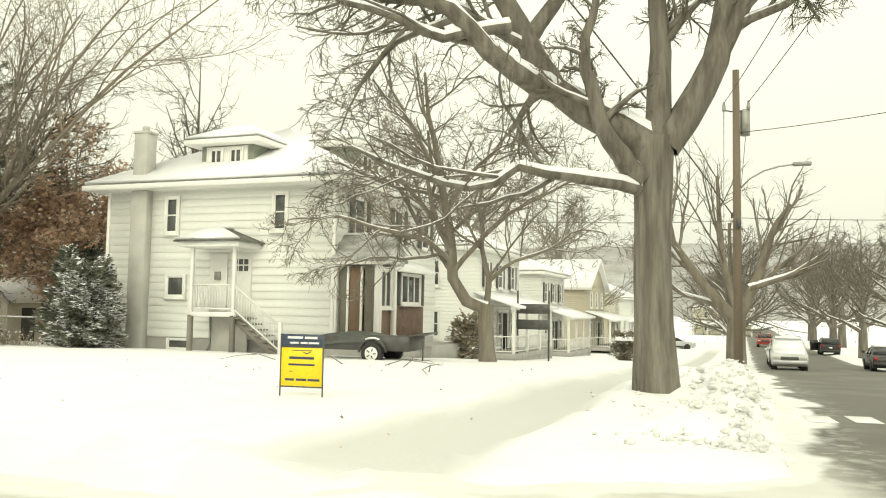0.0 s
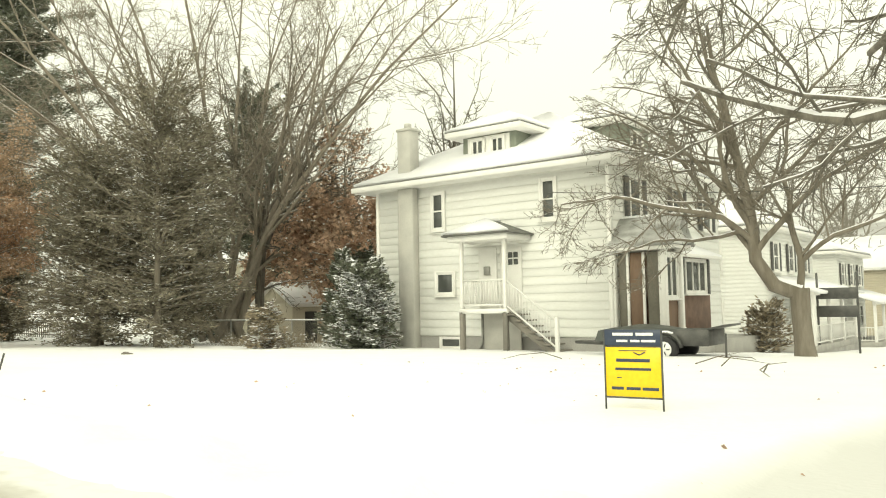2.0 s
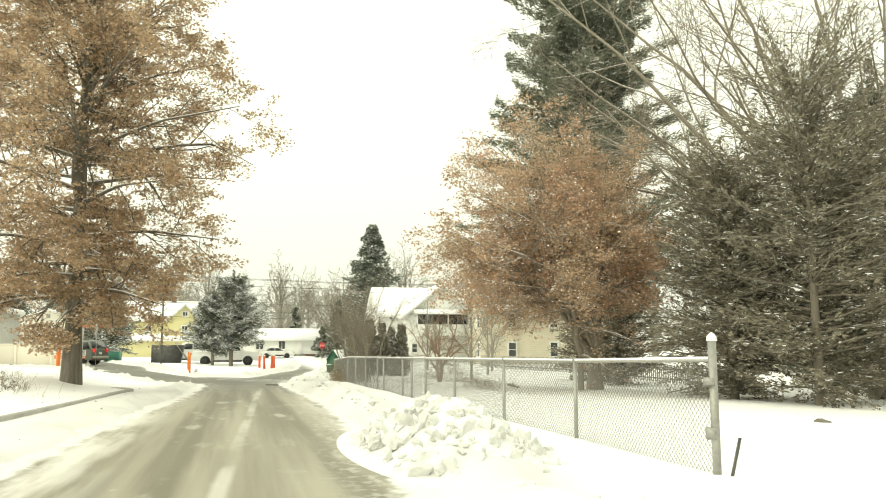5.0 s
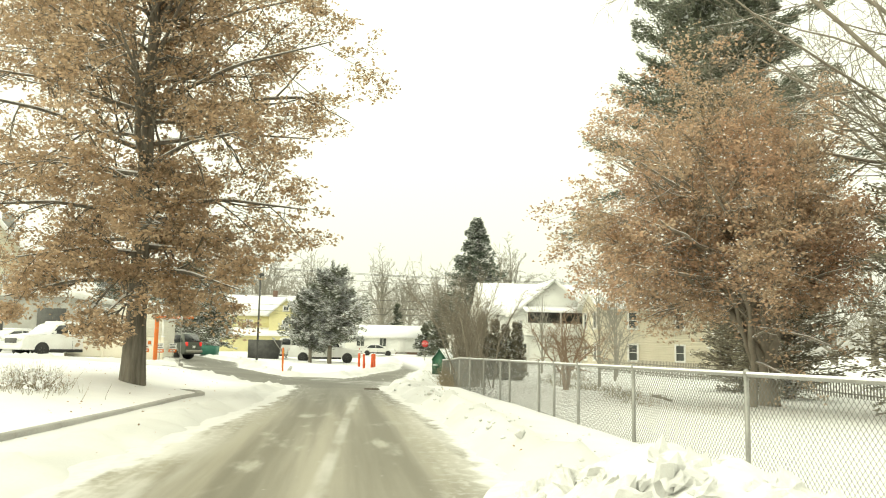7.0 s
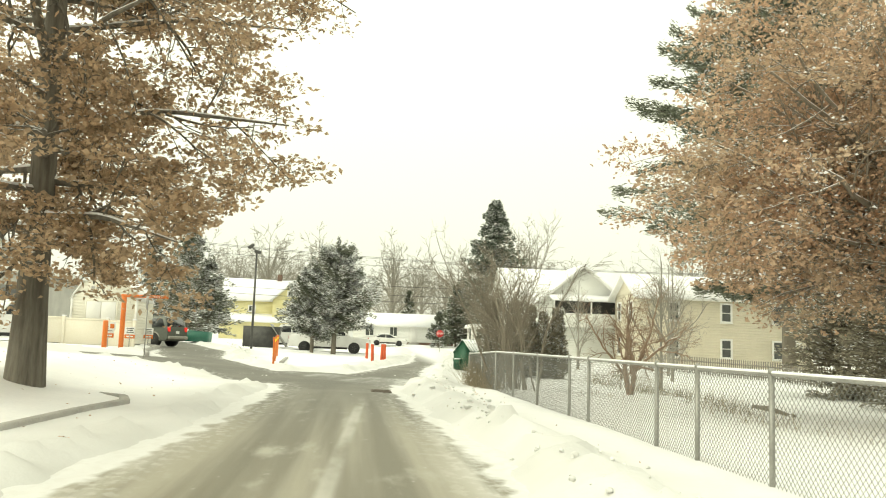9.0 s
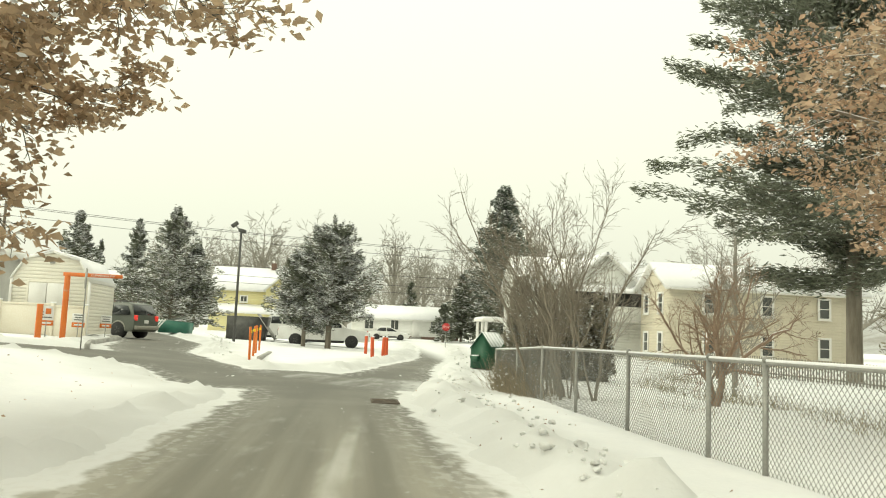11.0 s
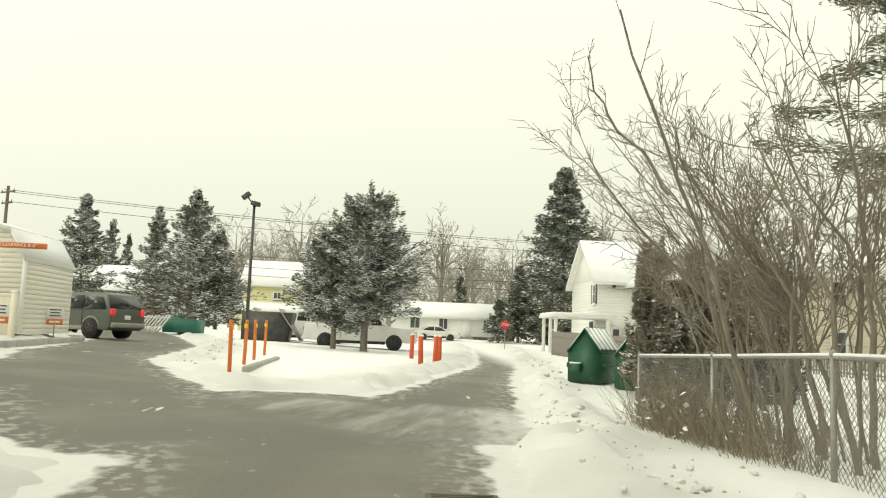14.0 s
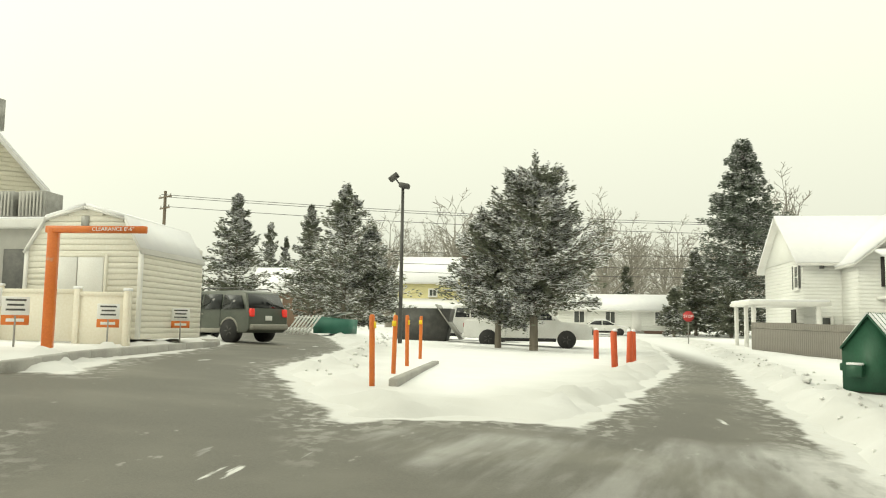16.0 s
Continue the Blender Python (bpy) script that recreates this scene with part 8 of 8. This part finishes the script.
def gable_bin(at, turn, label):
    b = thing("green_dumpster", at, turn, label, "dumpster", "green dumpsters")
    b.matrix_basis = b.matrix_basis @ Matrix.Diagonal((0.85, 0.47, 0.83, 1))
    prof = [(-0.95, 0.12), (0.95, 0.12), (0.95, 1.05), (0, 1.72), (-0.95, 1.05)]
    part("body", Shape().prism(prof, -0.82, 0.82, "x"), GREEN_BIN, b)
    for s in (-1, 1):
        lid = part("lid", Shape().slab([(-0.88, s * 1.0, 1.04), (0.88, s * 1.0, 1.04), (0.88, 0, 1.76), (-0.88, 0, 1.76)], 0.04), GREEN_BIN, b)
        part("lid_snow", Shape().slab([(-0.84, s * 0.9, 1.15), (0.84, s * 0.9, 1.15), (0.84, s * 0.05, 1.78), (-0.84, s * 0.05, 1.78)], 0.035), SNOW_CLEAN, lid)
        for k in range(5):
            part("rib", Shape().tube([(-0.7 + k * 0.35, s * 1.0, 1.07), (-0.7 + k * 0.35, 0.02 * s, 1.79)], 0.022, 5), GREEN_BIN, lid)
    for s in (-1, 1):
        part("lift_pocket", Shape().box((0, s * 1.02, 0.62), (1.5, 0.14, 0.16), b=0.015), GREEN_BIN, b)
    sp = part("side_pocket", Shape().box((0.9, -0.45, 0.55), (0.2, 0.55, 0.26), b=0.015), GREEN_BIN, b)
    part("pocket_snow", Shape().box((0.9, -0.45, 0.7), (0.2, 0.55, 0.05), b=0.02), SNOW_CLEAN, sp)
    for x in (-0.7, 0.7):
        part("skid", Shape().box((x, 0, 0.06), (0.12, 1.8, 0.12)), STEEL_DARK, b)


gable_bin(on_land(-59.0, 9.77, 0.05), -35, "dark green steel dumpster with a peaked lid under snow")
gable_bin(on_land(-57.65, 10.62, 0.05), -35, "dark green steel dumpster standing beside its twin")

# open skip with a raised lid, and a teal bin with a slatted panel
sk = thing("dark_skip", on_land(-81.6, -2.1, 0.05), 90, "dark steel skip with its pale lid hanging open", "skip")
part("body", Shape().prism([(-1.3, 0), (1.0, 0), (1.3, 1.55), (-1.3, 1.55)], -0.9, 0.9), STEEL_DARK, sk)
part("lid", Shape().slab([(0.6, -0.95, 1.75), (0.6, 0.95, 1.75), (1.75, 0.95, 0.15), (1.75, -0.95, 0.15)], 0.05), GALV, sk, "pale lid")
tb = thing("teal_bin", on_land(-84.5, -7.3, 0.05), 80, "low teal waste bin with a snowy lid", "bin")
part("body", Shape().prism([(-0.95, 0.08), (0.95, 0.08), (1.0, 0.8), (-1.0, 0.95)], -0.6, 0.6), GREEN_LIGHT, tb)
part("lid", Shape().slab([(-0.3, -0.62, 0.98), (-0.3, 0.62, 0.98), (0.75, 0.62, 1.2), (0.75, -0.62, 1.2)], 0.04), GALV, tb)
sp = thing("slatted_panel", on_land(-83.2, -8.6, 0.05), 80, "white slatted panel leaning beside a teal bin", "panel")
for k in range(7):
    part("slat", Shape().box((-0.6 + k * 0.2, 0, 0.5), (0.09, 0.03, 1.15), b=0.006, tilt=(0, 38, 0)), WHITE_PAINT, sp)
part("rail", Shape().box((0.2, 0.04, 0.85), (1.5, 0.03, 0.06)).box((-0.3, 0.04, 0.2), (1.5, 0.03, 0.06)), WHITE_PAINT, sp)

# red stop sign by the far drive
ss = thing("stop_sign", on_land(-96.8, 12.45), 90, "red stop sign on a post in the snow", "sign")
part("post", Shape().box((0, 0.02, 1.0), (0.06, 0.04, 2.2), b=0.006), GALV, ss)
oct8 = [(0.36 * math.cos(math.pi / 8 + k * math.pi / 4), 1.75 + 0.36 * math.sin(math.pi / 8 + k * math.pi / 4)) for k in range(8)]
pl = part("plate", Shape().prism(oct8, -0.03, -0.015, "y"), STOP_RED, ss)
tx = part("lettering", letters("STOP", 0.25, 0.003, WHITE_PAINT), None, pl)
tx.matrix_basis = pose(0, -0.036, 1.75, 90, 0, 0)


# ---- poles and wires ----
def cable(name_parent, a, b, sag, r=0.014):
    a, b = np.array(a, float), np.array(b, float)
    t = np.linspace(0, 1, 16)[:, None]
    p = a + (b - a) * t - np.array((0, 0, 1.0)) * sag * 4 * t * (1 - t)
    return part("cable", Shape().tube(p, r, 5), STEEL_DARK, name_parent)


def utility_pole(at, height, label, rz=0, arms=1, transformer=False):
    p = thing("utility_pole", at, rz, label, "utility pole", "utility poles")
    part("pole", Shape().tube([(0, 0, -0.3), (0, 0, height)], [0.17, 0.12], 12), POLE_WOOD, p)
    for k in range(arms):
        part("crossarm", Shape().box((0, 0, height - 0.5 - k * 0.9), (2.0 - k * 0.5, 0.1, 0.12), b=0.01), POLE_WOOD, p)
        for x in (-0.85, 0.0, 0.85):
            part("insulator", Shape().tube([(x * (1 - 0.25 * k), 0, height - 0.44 - k * 0.9), (x * (1 - 0.25 * k), 0, height - 0.26 - k * 0.9)], 0.04, 8), GALV, p)
    if transformer:
        part("transformer", Shape().tube([(0.3, 0.1, height - 2.4), (0.3, 0.1, height - 1.5), (0.3, 0.1, height - 1.45)], [0.17, 0.17, 0.1], 14), GALV, p)
        part("clamp", Shape().box((0.05, -0.18, 5.3), (0.16, 0.2, 0.35), b=0.02).box((-0.15, 0, 5.6), (0.12, 0.12, 0.2)), STEEL_DARK, p)
    return p


P1 = (1.02, 31.4, float(land(1.02, 31.4)))
pole = utility_pole(P1, 10.9, "weathered wooden utility pole with a transformer and street lamp", 0, 0, True)
for sx in (-1, 1):
    part("bracket", Shape().tube([(0, 0, 9.35), (sx * 0.42, 0, 9.45)], 0.025, 6), STEEL_DARK, pole)
    part("insulator", Shape().tube([(sx * 0.42, 0, 9.4), (sx * 0.42, 0, 9.5), (sx * 0.42, 0, 9.75)], [0.05, 0.075, 0.035], 8), GALV, pole)
part("lamp_arm", Shape().tube([(0.1, 0, 6.55), (0.45, -0.05, 6.9), (0.9, -0.1, 7.15), (1.4, -0.15, 7.28), (1.95, -0.2, 7.33)], 0.03, 6), GALV, pole)
part("lamp_head", Shape().box((2.15, -0.2, 7.33), (0.6, 0.22, 0.13), b=0.05), GALV, pole, "grey street lamp head")
P2 = (0.3, 66, float(land(0.3, 66)))
pole2 = utility_pole(P2, 10.5, "wooden utility pole further down the street", 0, 1)
for x, z in ((-0.42, 9.7), (0.42, 9.7), (0.1, 6.2), (0.1, 5.6)):
    cable(pole, (x, 0, z), (P2[0] - P1[0] + x, P2[1] - P1[1], z + P2[2] - P1[2]), 0.5)
for x, z in ((-0.42, 9.7), (0.42, 9.7)):
    cable(pole, (x, 0, z), (x + 6.5, -40, z + 1.2), 0.6)
cable(pole, (-0.15, 0, 5.6), (-5.5, -16.5, 11.4), -0.2, 0.024)
cable(pole, (-0.15, 0, 5.4), (-14, -8, 5.3), 0.25, 0.012)
cable(pole, (0.1, 0, 8.6), (14, -12, 8.4), 0.4, 0.014)
cable(pole, (0.1, 0, 5.5), (16, 4, 5.9), 0.2, 0.012)
P3 = (-105.2, -27.4, float(land(-105.2, -27.4)))
pole3 = utility_pole(P3, 11.0, "wooden utility pole behind the drive-through", 55, 2)
P4 = (-128.0, 62.0, float(land(-128, 62)))
pole4 = utility_pole(P4, 11.5, "wooden utility pole by the far houses", 0, 2)
wires = thing("power_lines", (0, 0, 0), 0, "thin dark power lines strung across the grey sky", "cable")
for dz, off in ((10.6, 0.7), (10.6, -0.7), (9.7, 0.3)):
    cable(wires, (P3[0] + off, P3[1], P3[2] + dz), (P4[0] + off, P4[1], P4[2] + dz + 0.8), 1.2, 0.022)
for z, x in ((7.2, -112), (6.2, -112), (5.5, -112.5)):
    cable(wires, (x, -10, z + 0.3), (x, 62, z + 1.2), 0.7, 0.022)


# ---- dry growth ----
def tuft(name, at, label, n, height, spread, seed, mat, frost=0, width=0.012, category="grass", kind="", group=""):
    """A clump of thin upright blades."""
    rng = np.random.RandomState(seed)
    t = thing(name, at, 0, label, category, group, kind)
    p = np.stack([rng.normal(0, spread[0], n), rng.normal(0, spread[1], n), np.zeros(n)], -1)
    p[:, 2] = land(p[:, 0] + at[0], p[:, 1] + at[1]) - at[2] - 0.05
    way = unit(np.stack([rng.normal(0, 0.35, n), rng.normal(0, 0.35, n), np.ones(n)], -1))
    P, R = bend_lines(rng, p, way, height * rng.uniform(0.5, 1.2, n), np.full(n, width), 5, 0.14, -0.03, 0.2)
    v, q = tubes(P, R, 3)
    tagged(part("stem", raw_mesh("stem", v, [q], mat), None, t), kind="stuff")
    if frost:
        pts = P[rng.rand(n) < frost, 3]
        v, q = leaves(rng, np.repeat(pts, 2, 0), 0.05, 0.05, 0.2)
        part("stem_snow", raw_mesh("stem_snow", v, [q], SNOW_CLEAN), None, t)
    return t


tuft("dry_shrub", on_land(-32.3, -2.6, 0.1), "dry twiggy shrub poking from the snowy island", 420, 0.7, (0.6, 0.4), 1, VINE, 0.5, 0.008, "shrub")
tuft("dry_shrub", on_land(-28.0, -3.4, 0.1), "dry twiggy shrub poking from the snowy island", 160, 0.6, (0.5, 0.3), 2, VINE, 0.5, 0.008, "shrub")
tuft("fence_vines", on_land(-48.3, 8.72), "dense dry vines and twigs woven into the fence", 800, 1.0, (1.3, 0.16), 3, VINE, 0.03, 0.006, "vines", "stuff")
tuft("fence_vines", on_land(-50.3, 8.9), "dense dry vines and twigs woven into the fence", 520, 1.2, (0.75, 0.18), 31, VINE, 0.02, 0.007, "vines", "stuff")
for k, (x, y, n, h) in enumerate(((-40, 13.4, 160, 0.5), (-43.2, 14.4, 160, 0.55), (-47.5, 15.5, 160, 0.6), (-50.5, 15.2, 200, 0.7), (-53.5, 14.6, 200, 0.7), (-36.5, 12.6, 120, 0.4), (-33, 13, 90, 0.35), (-58, 17, 200, 0.7), (-44.5, 11.2, 80, 0.4))):
    tuft("dry_weeds", on_land(x, y), "dry weeds standing in the snowy yard", n, h, (1.0, 0.35), 10 + k, GRASS_DRY, 0.1, 0.007, "weeds", group="yard weeds")
for k, (x, y) in enumerate(((-26.5, 23.6), (-25.0, 23.7), (-28.0, 23.5), (-24.2, 23.4))):
    tuft("lot_weeds", on_land(x, y), "dry weeds along the back fence of the lot", 160, 0.8, (0.7, 0.3), 30 + k, VINE, 0.15, 0.008, "weeds", group="back weeds")
lg = thing("fallen_log", on_land(-41.5, 15.2, 0.12), -12, "dark fallen log half under snow", "log")
part("log", Shape().tube([(-1.6, 0, 0), (0, 0.05, 0.06), (1.7, 0, 0.02)], [0.09, 0.12, 0.07], 10), BARK, lg)
part("log_snow", Shape().tube([(-1.5, 0, 0.07), (0, 0.05, 0.14), (1.6, 0, 0.07)], [0.05, 0.08, 0.04], 8), SNOW_CLEAN, lg)
# clipped hedges and a shrub before the street houses
for k, (x, y, h) in enumerate(((-5.9, 53, 1.7), (-4.6, 57.5, 1.7), (-5.0, 62, 1.3))):
    c = conifer("clipped_hedge", on_land(x, y), "dark rounded hedge with a cap of snow", h * 0.85, 0.95, 200 + k, NEEDLE_DARK, 150, 60, 0.13, 0.0, 0.05, 0.9, 0.02, r=0.05, shape=0.3, ragged=0.1, group="hedges")
    part("snow_cap", Shape().tube([(0, 0, h * 0.8), (0, 0, h * 0.93), (0, 0, h * 1.0)], [0.8, 0.62, 0.15], 18), SNOW_CLEAN, c, smooth=True)
conifer("porch_shrub", on_land(-9.3, 32.0), "brown leafless shrub by the porch", 1.6, 0.9, 210, VINE, 90, 40, 0.14, 0.0, 0.1, 0.9, 0.02, r=0.04, shape=0.4)
# leaf scraps on the snow
lf = thing("leaf_litter", (0, 0, 0), 0, "scraps of dead leaf and bark scattered on the snow", "leaves", kind="stuff")
rng = np.random.RandomState(77)
x = np.concatenate([rng.uniform(-12, 1.2, 60), rng.uniform(-46, -20, 200), rng.uniform(-52, -20, 130)])
y = np.concatenate([rng.uniform(5.5, 20, 60), rng.uniform(-5, 1.2, 200), rng.uniform(5.8, 8.2, 130)])
v, q = leaves(rng, np.stack([x, y, snow_top(x, y) + 0.008], -1), 0.026, 0.0, 0.1)
part("scrap", raw_mesh("scrap", v, [q], LEAF_DULL), None, lf)

# wooded hills beyond the town
xs = np.linspace(-1500, 1500, 140)
ys = np.linspace(700, 1390, 24)
X, Y = np.meshgrid(xs, ys, indexing="ij")
H = smooth01((Y - 700) / 500) * (70 + 55 * value_noise(X, Y * 0.3, 700, 3)) + 6 * value_noise(X, Y, 60, 3) - 8
i = np.arange(X.size).reshape(X.shape)
q = np.stack([i[:-1, :-1], i[1:, :-1], i[1:, 1:], i[:-1, 1:]], -1).reshape(-1, 4)
hill = new("hill_backdrop", raw_mesh("hill_backdrop", np.stack([X, Y, H], -1).reshape(-1, 3), [q], HILL, True))
tagged(hill, "distant wooded hill under thin snow, haze painted into its greys", "hill", kind="structure")
